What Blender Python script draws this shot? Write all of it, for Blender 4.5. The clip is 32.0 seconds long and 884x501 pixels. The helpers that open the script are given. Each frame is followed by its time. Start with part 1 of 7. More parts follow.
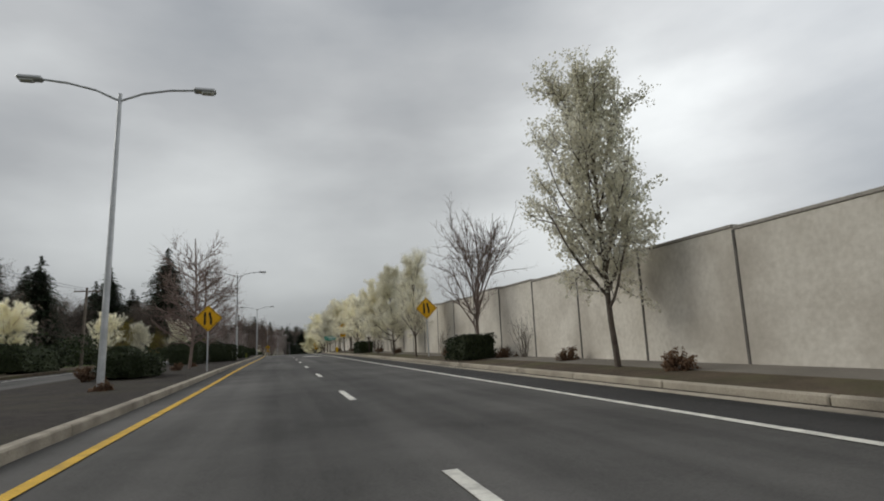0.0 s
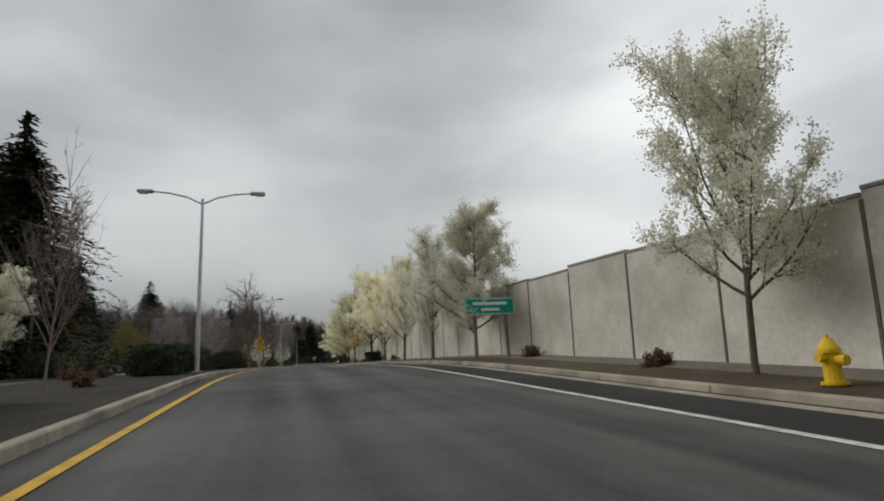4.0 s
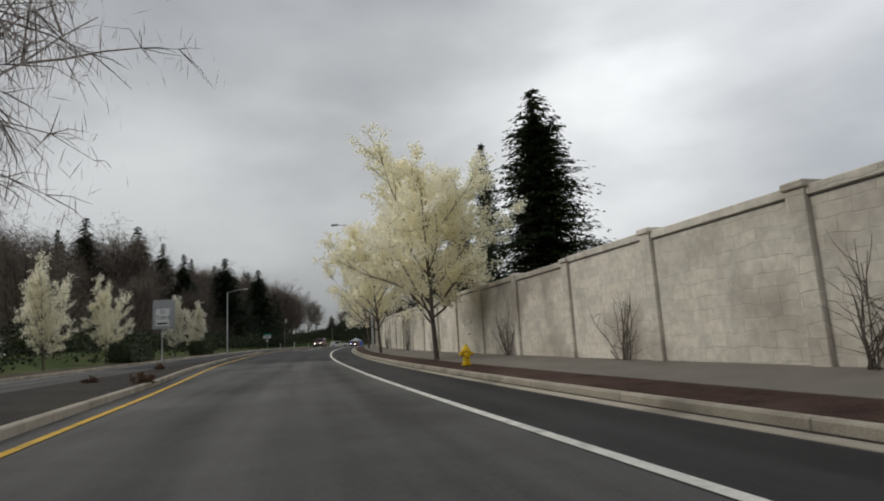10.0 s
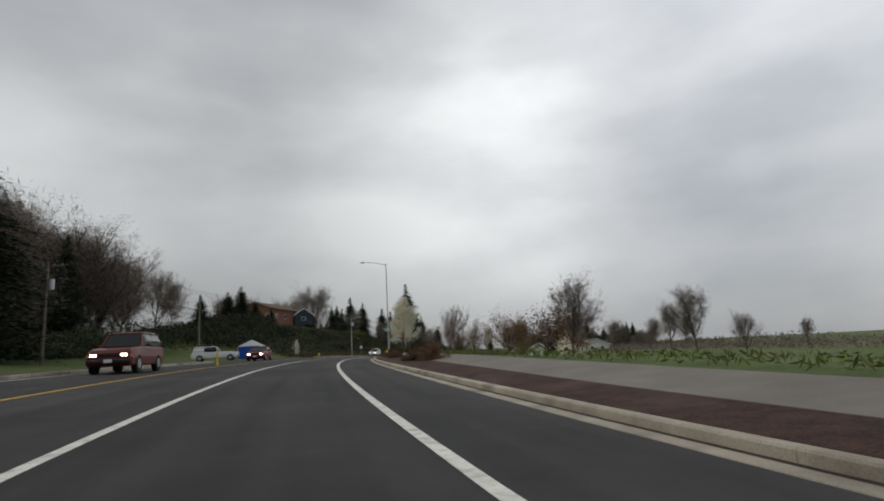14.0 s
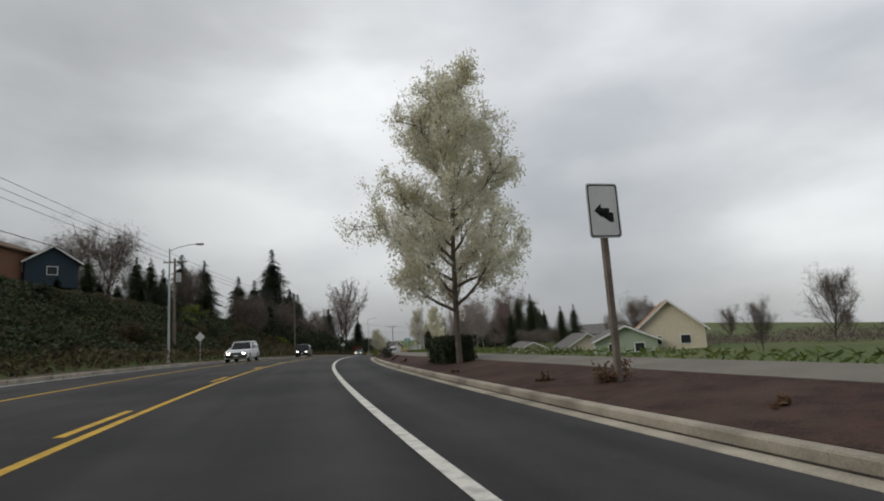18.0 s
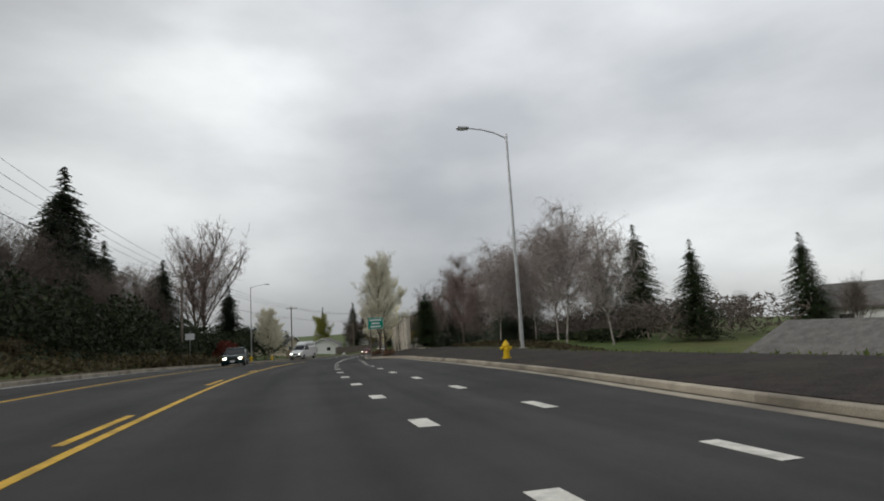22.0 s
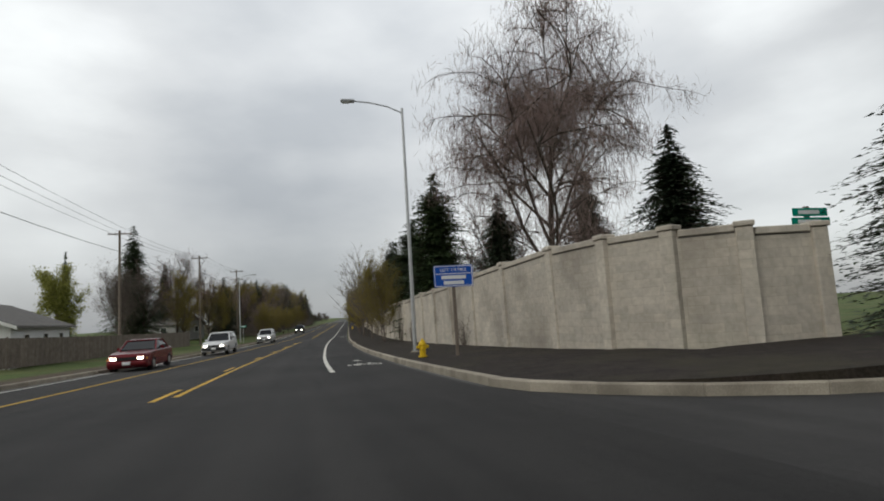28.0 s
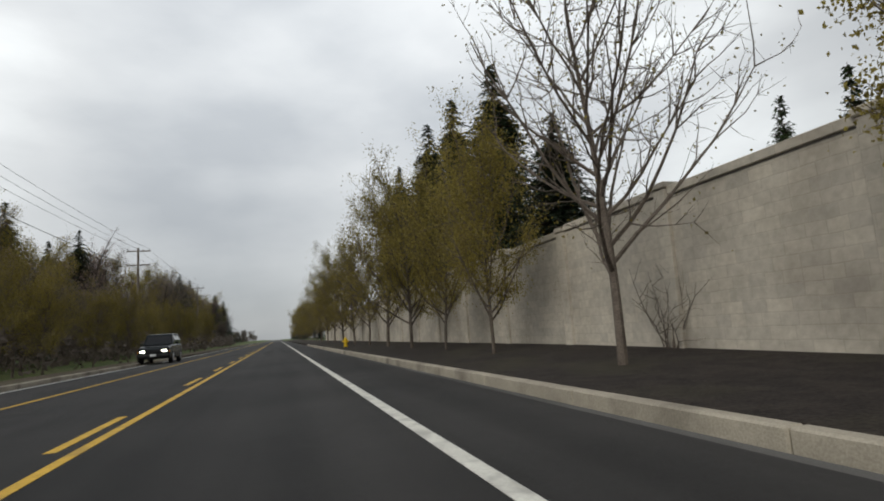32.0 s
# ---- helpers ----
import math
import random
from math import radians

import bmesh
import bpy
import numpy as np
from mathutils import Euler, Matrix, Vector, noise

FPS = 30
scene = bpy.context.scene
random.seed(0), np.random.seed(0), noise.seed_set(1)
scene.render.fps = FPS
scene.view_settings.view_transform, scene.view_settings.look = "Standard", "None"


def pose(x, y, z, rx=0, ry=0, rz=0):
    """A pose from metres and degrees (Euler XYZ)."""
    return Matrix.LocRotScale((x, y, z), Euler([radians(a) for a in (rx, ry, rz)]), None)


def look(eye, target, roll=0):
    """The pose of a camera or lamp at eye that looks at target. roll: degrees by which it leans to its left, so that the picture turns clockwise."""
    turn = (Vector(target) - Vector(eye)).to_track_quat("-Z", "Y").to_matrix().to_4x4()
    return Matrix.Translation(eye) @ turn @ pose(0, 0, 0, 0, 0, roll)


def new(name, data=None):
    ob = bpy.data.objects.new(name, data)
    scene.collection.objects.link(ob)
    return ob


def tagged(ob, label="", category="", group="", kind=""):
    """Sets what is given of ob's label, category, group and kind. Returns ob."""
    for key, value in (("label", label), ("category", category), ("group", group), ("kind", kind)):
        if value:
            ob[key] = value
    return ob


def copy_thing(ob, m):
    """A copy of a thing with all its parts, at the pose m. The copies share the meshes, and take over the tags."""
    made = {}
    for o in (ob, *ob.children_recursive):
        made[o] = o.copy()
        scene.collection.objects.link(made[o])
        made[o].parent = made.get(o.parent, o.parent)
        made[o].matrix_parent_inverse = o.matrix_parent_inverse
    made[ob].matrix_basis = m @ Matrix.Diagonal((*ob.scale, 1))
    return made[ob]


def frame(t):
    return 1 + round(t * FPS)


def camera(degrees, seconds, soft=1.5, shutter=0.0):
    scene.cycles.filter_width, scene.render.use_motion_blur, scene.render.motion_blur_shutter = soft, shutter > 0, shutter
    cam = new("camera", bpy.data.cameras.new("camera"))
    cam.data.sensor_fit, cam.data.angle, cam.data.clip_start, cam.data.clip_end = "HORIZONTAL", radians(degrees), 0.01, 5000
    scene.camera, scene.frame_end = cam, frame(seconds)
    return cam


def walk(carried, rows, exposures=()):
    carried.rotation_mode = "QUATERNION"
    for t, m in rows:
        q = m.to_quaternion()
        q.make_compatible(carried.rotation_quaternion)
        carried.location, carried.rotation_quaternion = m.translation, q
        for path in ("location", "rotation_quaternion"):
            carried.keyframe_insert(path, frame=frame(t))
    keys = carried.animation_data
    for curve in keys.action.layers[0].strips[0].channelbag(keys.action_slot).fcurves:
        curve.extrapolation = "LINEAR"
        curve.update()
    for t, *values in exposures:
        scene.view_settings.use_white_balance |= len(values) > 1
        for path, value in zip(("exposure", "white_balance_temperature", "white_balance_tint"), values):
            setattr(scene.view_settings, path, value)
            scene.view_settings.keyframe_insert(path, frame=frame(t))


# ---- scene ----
FOV = 76.53
U = 0.78  # one unit of the plan in metres

# ---- the camera and its walk: seconds, x, y, z, turn x, turn y, turn z (plan units, degrees) ----
PATH = [
    (0.0, 2.01, -0.00, -4.58, 102.67, 3.59, -14.59),
    (0.5, 1.82, 10.21, -3.91, 102.51, 3.87, -14.53),
    (1.0, 1.60, 20.43, -3.25, 102.58, 3.75, -14.35),
    (1.5, 1.39, 30.67, -2.56, 102.46, 3.57, -14.45),
    (2.0, 1.18, 40.92, -1.89, 102.45, 3.33, -14.49),
    (2.5, 0.99, 51.19, -1.23, 102.40, 3.36, -14.52),
    (3.0, 0.77, 61.49, -0.56, 102.36, 3.26, -14.52),
    (3.5, 0.53, 71.82, 0.09, 102.26, 3.08, -14.37),
    (4.0, 0.28, 82.26, 0.74, 102.25, 3.25, -14.27),
    (4.5, 0.01, 92.80, 1.42, 102.48, 3.53, -14.30),
    (5.0, -0.23, 103.46, 2.08, 101.97, 3.84, -14.56),
    (5.5, -0.34, 114.26, 2.54, 100.85, 4.12, -15.18),
    (6.0, -0.34, 125.28, 2.85, 100.51, 4.10, -15.60),
    (6.5, -0.29, 136.51, 3.15, 100.38, 3.95, -15.97),
    (7.0, -0.18, 147.94, 3.43, 100.22, 3.78, -16.27),
    (7.5, -0.00, 159.66, 3.72, 100.05, 3.70, -16.81),
    (8.0, 0.29, 171.78, 4.02, 100.29, 3.59, -17.22),
    (8.5, 0.68, 184.37, 4.31, 100.20, 3.29, -17.59),
    (9.0, 1.22, 197.43, 4.58, 100.02, 3.29, -18.12),
    (9.5, 1.88, 210.79, 4.86, 99.97, 3.43, -18.75),
    (10.0, 2.72, 224.39, 5.17, 100.12, 3.63, -19.54),
    (10.5, 3.83, 238.23, 5.47, 100.03, 3.60, -20.60),
    (11.0, 5.22, 252.40, 5.80, 100.18, 3.67, -21.46),
    (11.5, 6.89, 266.78, 6.14, 100.20, 3.57, -22.59),
    (12.0, 8.86, 281.26, 6.57, 100.54, 3.30, -24.02),
    (12.5, 11.26, 295.77, 7.05, 100.70, 3.20, -25.97),
    (13.0, 14.12, 310.26, 7.51, 100.48, 3.11, -27.78),
    (13.5, 17.41, 324.65, 7.95, 100.51, 3.11, -29.45),
    (14.0, 21.14, 338.84, 8.34, 100.14, 3.08, -31.32),
    (14.5, 25.38, 352.84, 8.67, 99.86, 3.15, -33.75),
    (15.0, 30.11, 366.63, 8.89, 99.46, 3.35, -35.67),
    (15.5, 35.27, 380.22, 9.04, 99.18, 3.54, -37.39),
    (16.0, 40.82, 393.60, 9.13, 99.10, 3.69, -39.03),
    (16.5, 46.73, 406.78, 9.19, 99.23, 3.77, -40.66),
    (17.0, 52.98, 419.75, 9.24, 99.13, 3.65, -42.30),
    (17.5, 59.59, 432.47, 9.28, 99.12, 3.55, -44.33),
    (18.0, 66.59, 444.87, 9.26, 98.68, 3.57, -46.40),
    (18.5, 73.93, 456.83, 9.21, 98.69, 3.81, -48.30),
    (19.0, 81.58, 468.44, 9.16, 98.46, 3.91, -49.96),
    (19.5, 89.47, 479.67, 9.04, 98.21, 3.96, -51.61),
    (20.0, 97.59, 490.52, 8.87, 98.11, 3.92, -53.34),
    (20.5, 105.92, 501.00, 8.68, 98.09, 3.81, -54.95),
    (21.0, 114.44, 511.15, 8.44, 97.81, 3.83, -56.46),
    (21.5, 123.15, 521.01, 8.18, 97.63, 3.61, -57.92),
    (22.0, 132.04, 530.59, 7.92, 97.68, 3.47, -59.23),
    (22.5, 141.11, 539.95, 7.67, 97.47, 3.21, -60.59),
    (23.0, 150.36, 549.08, 7.35, 97.04, 3.20, -61.93),
    (23.5, 159.82, 557.93, 6.94, 96.45, 3.41, -63.69),
    (24.0, 169.50, 566.45, 6.48, 96.59, 3.27, -65.41),
    (24.5, 179.36, 574.71, 6.01, 96.77, 2.98, -66.64),
    (25.0, 189.39, 582.65, 5.53, 96.55, 2.62, -68.39),
    (25.5, 199.69, 590.35, 5.05, 96.48, 2.90, -70.11),
    (26.0, 210.31, 597.82, 4.62, 96.92, 3.20, -71.50),
    (26.5, 221.22, 605.11, 4.21, 96.98, 3.32, -72.73),
    (27.0, 232.40, 612.24, 3.74, 96.60, 3.29, -73.88),
    (27.5, 243.87, 619.24, 3.18, 96.10, 3.24, -75.02),
    (28.0, 255.66, 626.09, 2.57, 96.13, 3.52, -76.34),
    (28.5, 267.72, 632.81, 2.02, 96.68, 3.61, -77.55),
    (29.0, 280.01, 639.26, 1.58, 96.84, 3.35, -78.84),
    (29.5, 292.51, 645.50, 1.17, 97.01, 3.66, -79.89),
    (30.0, 305.22, 651.55, 0.84, 97.51, 4.30, -80.95),
    (30.5, 318.11, 657.40, 0.61, 97.65, 4.26, -81.78),
    (31.0, 331.00, 663.11, 0.39, 97.60, 4.00, -82.15),
    (31.5, 343.91, 668.69, 0.19, 97.83, 3.88, -82.67),
    (32.0, 356.80, 674.14, 0.03, 97.87, 3.91, -83.16),
]
cam = camera(FOV, 32.0, soft=1.9)
walk(cam, [(t, pose(x * U, y * U, z * U, a, b, c)) for t, x, y, z, a, b, c in PATH], exposures=((0, 0.0, 6530, 6.5), (13, 0.0, 6530, 7.5), (22, -0.02, 6530, 7), (26, 0.0, 6530, 6.5), (29, 0.1, 6530, 6), (32, 0.12, 6530, 6)))

# ---- world and sun ----
world = bpy.data.worlds.new("overcast")
scene.world = world
world.use_nodes = True
wn, wl = world.node_tree.nodes, world.node_tree.links
wn.clear()
w_out, w_bg = wn.new("ShaderNodeOutputWorld"), wn.new("ShaderNodeBackground")
sky = wn.new("ShaderNodeTexSky")
sky.sky_type, sky.sun_disc = "NISHITA", False
sky.sun_elevation, sky.sun_rotation = radians(29), radians(-60)
w_co, w_map = wn.new("ShaderNodeTexCoord"), wn.new("ShaderNodeMapping")
w_map.inputs["Scale"].default_value = (1.0, 1.0, 2.4)
n1, n2 = wn.new("ShaderNodeTexNoise"), wn.new("ShaderNodeTexNoise")
n1.inputs["Scale"].default_value, n1.inputs["Detail"].default_value, n1.inputs["Roughness"].default_value = 1.7, 7, 0.5
n2.inputs["Scale"].default_value, n2.inputs["Detail"].default_value = 0.9, 3
mixn = wn.new("ShaderNodeMath")
mixn.operation = "ADD"
ramp = wn.new("ShaderNodeValToRGB")
ramp.color_ramp.elements[0].position, ramp.color_ramp.elements[0].color = 0.37, (0.34, 0.352, 0.38, 1)
ramp.color_ramp.elements[1].position, ramp.color_ramp.elements[1].color = 0.68, (0.82, 0.83, 0.845, 1)
mid = ramp.color_ramp.elements.new(0.5)
mid.color = (0.50, 0.505, 0.525, 1)
w_mix = wn.new("ShaderNodeMixRGB")
w_mix.inputs[0].default_value = 0.93
w_scale = wn.new("ShaderNodeVectorMath")
w_scale.operation, w_scale.inputs["Scale"].default_value = "SCALE", 0.09
half = wn.new("ShaderNodeMath")
half.operation, half.inputs[1].default_value = "MULTIPLY", 0.5
wl.new(w_co.outputs["Generated"], w_map.inputs["Vector"])
wl.new(w_map.outputs[0], n1.inputs["Vector"])
wl.new(w_map.outputs[0], n2.inputs["Vector"])
wl.new(n1.outputs["Fac"], mixn.inputs[0])
wl.new(n2.outputs["Fac"], mixn.inputs[1])
wl.new(mixn.outputs[0], half.inputs[0])
wl.new(half.outputs[0], ramp.inputs[0])
wl.new(sky.outputs[0], w_scale.inputs[0])
wl.new(w_scale.outputs[0], w_mix.inputs[1])
w_sep, w_lift, w_dome = wn.new("ShaderNodeSeparateXYZ"), wn.new("ShaderNodeMapRange"), wn.new("ShaderNodeVectorMath")
w_lift.inputs["From Min"].default_value, w_lift.inputs["From Max"].default_value = 0.0, 0.62
w_lift.inputs["To Min"].default_value, w_lift.inputs["To Max"].default_value = 0.50, 1.20
w_dome.operation = "SCALE"
wl.new(w_co.outputs["Generated"], w_sep.inputs[0])
wl.new(w_sep.outputs["Z"], w_lift.inputs["Value"])
# the cloud is thinner towards the east
w_east, w_side, w_both = wn.new("ShaderNodeVectorMath"), wn.new("ShaderNodeMapRange"), wn.new("ShaderNodeMath")
w_east.operation, w_east.inputs[1].default_value = "DOT_PRODUCT", (0.97, 0.25, 0.0)
w_side.interpolation_type = "SMOOTHSTEP"
w_side.inputs["From Min"].default_value, w_side.inputs["From Max"].default_value = 0.42, 0.98
w_side.inputs["To Min"].default_value, w_side.inputs["To Max"].default_value = 0.97, 1.85
w_both.operation = "MULTIPLY"
wl.new(w_co.outputs["Generated"], w_east.inputs[0])
wl.new(w_east.outputs["Value"], w_side.inputs["Value"])
wl.new(w_side.outputs[0], w_both.inputs[0])
wl.new(w_lift.outputs[0], w_both.inputs[1])
wl.new(ramp.outputs[0], w_dome.inputs[0])
wl.new(w_both.outputs[0], w_dome.inputs["Scale"])
wl.new(w_dome.outputs[0], w_mix.inputs[2])
wl.new(w_mix.outputs[0], w_bg.inputs[0])
w_bg.inputs[1].default_value = 1.0
wl.new(w_bg.outputs[0], w_out.inputs[0])
sun_data = bpy.data.lights.new("sun", "SUN")
sun_data.energy, sun_data.angle, sun_data.color = 1.1, radians(30), (1.0, 0.96, 0.9)
sun = new("sun", sun_data)
sun.matrix_world = look((-62, 36, 40), (0, 0, 0))

# ---- materials ----
def mat(name, c1, c2, scale=6.0, rough=0.85, bump=0.2, fine=60.0, metal=0.0, stain=None, vary=0.0, island=0.0, spec=0.3, bump_scale=None):
    """Two colours mixed by coarse and fine noise, with fine relief; stain: a third colour in large blots."""
    m = bpy.data.materials.new(name)
    m.use_nodes = True
    n, l = m.node_tree.nodes, m.node_tree.links
    b = n["Principled BSDF"]
    b.inputs["Roughness"].default_value, b.inputs["Metallic"].default_value = rough, metal
    b.inputs["Specular IOR Level"].default_value = spec
    co = n.new("ShaderNodeTexCoord")
    geo = n.new("ShaderNodeNewGeometry")
    src = geo.outputs["Position"]
    a, f = n.new("ShaderNodeTexNoise"), n.new("ShaderNodeTexNoise")
    a.inputs["Scale"].default_value, a.inputs["Detail"].default_value = scale, 4
    f.inputs["Scale"].default_value, f.inputs["Detail"].default_value = fine, 2
    l.new(src, a.inputs["Vector"])
    l.new(src, f.inputs["Vector"])
    add = n.new("ShaderNodeMath")
    add.operation = "ADD"
    l.new(a.outputs["Fac"], add.inputs[0])
    l.new(f.outputs["Fac"], add.inputs[1])
    rmp = n.new("ShaderNodeMapRange")
    rmp.inputs["From Min"].default_value, rmp.inputs["From Max"].default_value = 0.72, 1.28
    l.new(add.outputs[0], rmp.inputs["Value"])
    mx = n.new("ShaderNodeMixRGB")
    mx.inputs[1].default_value, mx.inputs[2].default_value = (*c1, 1), (*c2, 1)
    l.new(rmp.outputs[0], mx.inputs[0])
    out = mx.outputs[0]
    if stain:
        col, sc, amount = stain
        st, sr = n.new("ShaderNodeTexNoise"), n.new("ShaderNodeMapRange")
        st.inputs["Scale"].default_value, st.inputs["Detail"].default_value = sc, 5
        sr.inputs["From Min"].default_value, sr.inputs["From Max"].default_value, sr.inputs["To Max"].default_value = 0.48, 0.68, amount
        l.new(src, st.inputs["Vector"])
        l.new(st.outputs["Fac"], sr.inputs["Value"])
        m2 = n.new("ShaderNodeMixRGB")
        m2.inputs[2].default_value = (*col, 1)
        l.new(sr.outputs[0], m2.inputs[0])
        l.new(out, m2.inputs[1])
        out = m2.outputs[0]
    if vary or island:
        h = n.new("ShaderNodeHueSaturation")
        v = n.new("ShaderNodeMapRange")
        k = vary or island
        v.inputs["To Min"].default_value, v.inputs["To Max"].default_value = 1 - k, 1 + k
        if vary:
            o = n.new("ShaderNodeObjectInfo")
            l.new(o.outputs["Random"], v.inputs["Value"])
        else:
            l.new(geo.outputs["Random Per Island"], v.inputs["Value"])
        l.new(v.outputs[0], h.inputs["Value"])
        l.new(out, h.inputs["Color"])
        out = h.outputs[0]
    l.new(out, b.inputs["Base Color"])
    if bump:
        bp = n.new("ShaderNodeBump")
        bp.inputs["Strength"].default_value, bp.inputs["Distance"].default_value = bump, 0.02
        if bump_scale:
            f2 = n.new("ShaderNodeTexNoise")
            f2.inputs["Scale"].default_value, f2.inputs["Detail"].default_value = bump_scale, 3
            l.new(src, f2.inputs["Vector"])
            l.new(f2.outputs["Fac"], bp.inputs["Height"])
        else:
            l.new(add.outputs[0], bp.inputs["Height"])
        l.new(bp.outputs[0], b.inputs["Normal"])
    return m


def paving(name, dark, light):
    """Asphalt: grain, long wheel streaks that follow the road (u across, v along) and irregular patches."""
    m = mat(name, dark, light, 1.2, 0.82, 0.35, 120)
    n, l = m.node_tree.nodes, m.node_tree.links
    b = n["Principled BSDF"]
    uv, mp = n.new("ShaderNodeUVMap"), n.new("ShaderNodeMapping")
    mp.inputs["Scale"].default_value = (0.9, 0.03, 1)
    streak, blot = n.new("ShaderNodeTexNoise"), n.new("ShaderNodeTexNoise")
    streak.inputs["Scale"].default_value, streak.inputs["Detail"].default_value = 1.0, 4
    blot.inputs["Scale"].default_value, blot.inputs["Detail"].default_value, blot.inputs["Roughness"].default_value = 0.22, 6, 0.65
    grain = n.new("ShaderNodeTexNoise")
    grain.inputs["Scale"].default_value, grain.inputs["Detail"].default_value = 45, 3
    geo = n.new("ShaderNodeNewGeometry")
    l.new(uv.outputs[0], mp.inputs["Vector"])
    l.new(mp.outputs[0], streak.inputs["Vector"])
    l.new(geo.outputs["Position"], blot.inputs["Vector"])
    l.new(geo.outputs["Position"], grain.inputs["Vector"])
    total = n.new("ShaderNodeMath")
    total.operation = "ADD"
    l.new(streak.outputs["Fac"], total.inputs[0])
    l.new(blot.outputs["Fac"], total.inputs[1])
    more = n.new("ShaderNodeMath")
    more.operation, more.inputs[1].default_value = "MULTIPLY_ADD", 0.45
    l.new(grain.outputs["Fac"], more.inputs[0])
    l.new(total.outputs[0], more.inputs[2])
    rg = n.new("ShaderNodeMapRange")
    rg.inputs["From Min"].default_value, rg.inputs["From Max"].default_value = 0.98, 1.5
    l.new(more.outputs[0], rg.inputs["Value"])
    mx = n.new("ShaderNodeMixRGB")
    mx.inputs[1].default_value, mx.inputs[2].default_value = (*dark, 1), (*light, 1)
    l.new(rg.outputs[0], mx.inputs[0])
    l.new(mx.outputs[0], b.inputs["Base Color"])
    return m


def stone_relief(m, length, tall, tint, strength, warp):
    """Cast blockwork on a wall panel: uneven courses with sunk, slightly darker joints."""
    n, l = m.node_tree.nodes, m.node_tree.links
    b = n["Principled BSDF"]
    co, sep, comb = n.new("ShaderNodeTexCoord"), n.new("ShaderNodeSeparateXYZ"), n.new("ShaderNodeCombineXYZ")
    l.new(co.outputs["Object"], sep.inputs[0])
    l.new(sep.outputs["Y"], comb.inputs["X"])
    l.new(sep.outputs["Z"], comb.inputs["Y"])
    info, shift = n.new("ShaderNodeObjectInfo"), n.new("ShaderNodeVectorMath")
    shift.operation = "MULTIPLY_ADD"
    shift.inputs[1].default_value = (7.3, 2.2, 0)
    l.new(info.outputs["Random"], shift.inputs[0])
    l.new(comb.outputs[0], shift.inputs[2])
    wob, add = n.new("ShaderNodeTexNoise"), n.new("ShaderNodeVectorMath")
    wob.inputs["Scale"].default_value = 2.2
    add.operation = "MULTIPLY_ADD"
    add.inputs[1].default_value = (warp, warp, 0)
    l.new(shift.outputs[0], wob.inputs["Vector"])
    l.new(wob.outputs["Color"], add.inputs[0])
    l.new(shift.outputs[0], add.inputs[2])
    br = n.new("ShaderNodeTexBrick")
    br.inputs["Scale"].default_value = 1.0
    br.inputs["Brick Width"].default_value, br.inputs["Row Height"].default_value = length, tall
    br.inputs["Mortar Size"].default_value, br.inputs["Mortar Smooth"].default_value = 0.012, 0.6
    br.inputs["Color1"].default_value, br.inputs["Color2"].default_value, br.inputs["Mortar"].default_value = (0.9, 0.9, 0.9, 1), (1.08, 1.07, 1.05, 1), (*tint, 1)
    br.squash, br.squash_frequency, br.offset_frequency = 0.7, 3, 2
    l.new(add.outputs[0], br.inputs["Vector"])
    old = b.inputs["Base Color"].links[0].from_socket
    mx = n.new("ShaderNodeMixRGB")
    mx.blend_type, mx.inputs[0].default_value = "MULTIPLY", 1.0
    l.new(old, mx.inputs[1])
    l.new(br.outputs["Color"], mx.inputs[2])
    l.new(mx.outputs[0], b.inputs["Base Color"])
    bp, inv = n.new("ShaderNodeBump"), n.new("ShaderNodeMath")
    inv.operation, inv.inputs[0].default_value = "SUBTRACT", 1.0
    l.new(br.outputs["Fac"], inv.inputs[1])
    bp.inputs["Strength"].default_value, bp.inputs["Distance"].default_value = strength, 0.02
    l.new(inv.outputs[0], bp.inputs["Height"])
    l.new(b.inputs["Normal"].links[0].from_socket, bp.inputs["Normal"])
    l.new(bp.outputs[0], b.inputs["Normal"])
    return m


def leafy(name, c1, c2, through_light=0.35, rough=0.6):
    """Thin leaves or petals: some light passes through, each island has its own tone."""
    m = bpy.data.materials.new(name)
    m.use_nodes = True
    n, l = m.node_tree.nodes, m.node_tree.links
    b, o = n["Principled BSDF"], n["Material Output"]
    geo, info = n.new("ShaderNodeNewGeometry"), n.new("ShaderNodeObjectInfo")
    mx, tone = n.new("ShaderNodeMixRGB"), n.new("ShaderNodeHueSaturation")
    mx.inputs[1].default_value, mx.inputs[2].default_value = (*c1, 1), (*c2, 1)
    l.new(geo.outputs["Random Per Island"], mx.inputs[0])
    v = n.new("ShaderNodeMapRange")
    v.inputs["To Min"].default_value, v.inputs["To Max"].default_value = 0.8, 1.15
    l.new(info.outputs["Random"], v.inputs["Value"])
    l.new(v.outputs[0], tone.inputs["Value"])
    l.new(mx.outputs[0], tone.inputs["Color"])
    l.new(tone.outputs[0], b.inputs["Base Color"])
    b.inputs["Roughness"].default_value, b.inputs["Specular IOR Level"].default_value = rough, 0.2
    tr, mix = n.new("ShaderNodeBsdfTranslucent"), n.new("ShaderNodeMixShader")
    l.new(tone.outputs[0], tr.inputs["Color"])
    mix.inputs[0].default_value = through_light
    l.new(b.outputs[0], mix.inputs[1])
    l.new(tr.outputs[0], mix.inputs[2])
    l.new(mix.outputs[0], o.inputs["Surface"])
    return m


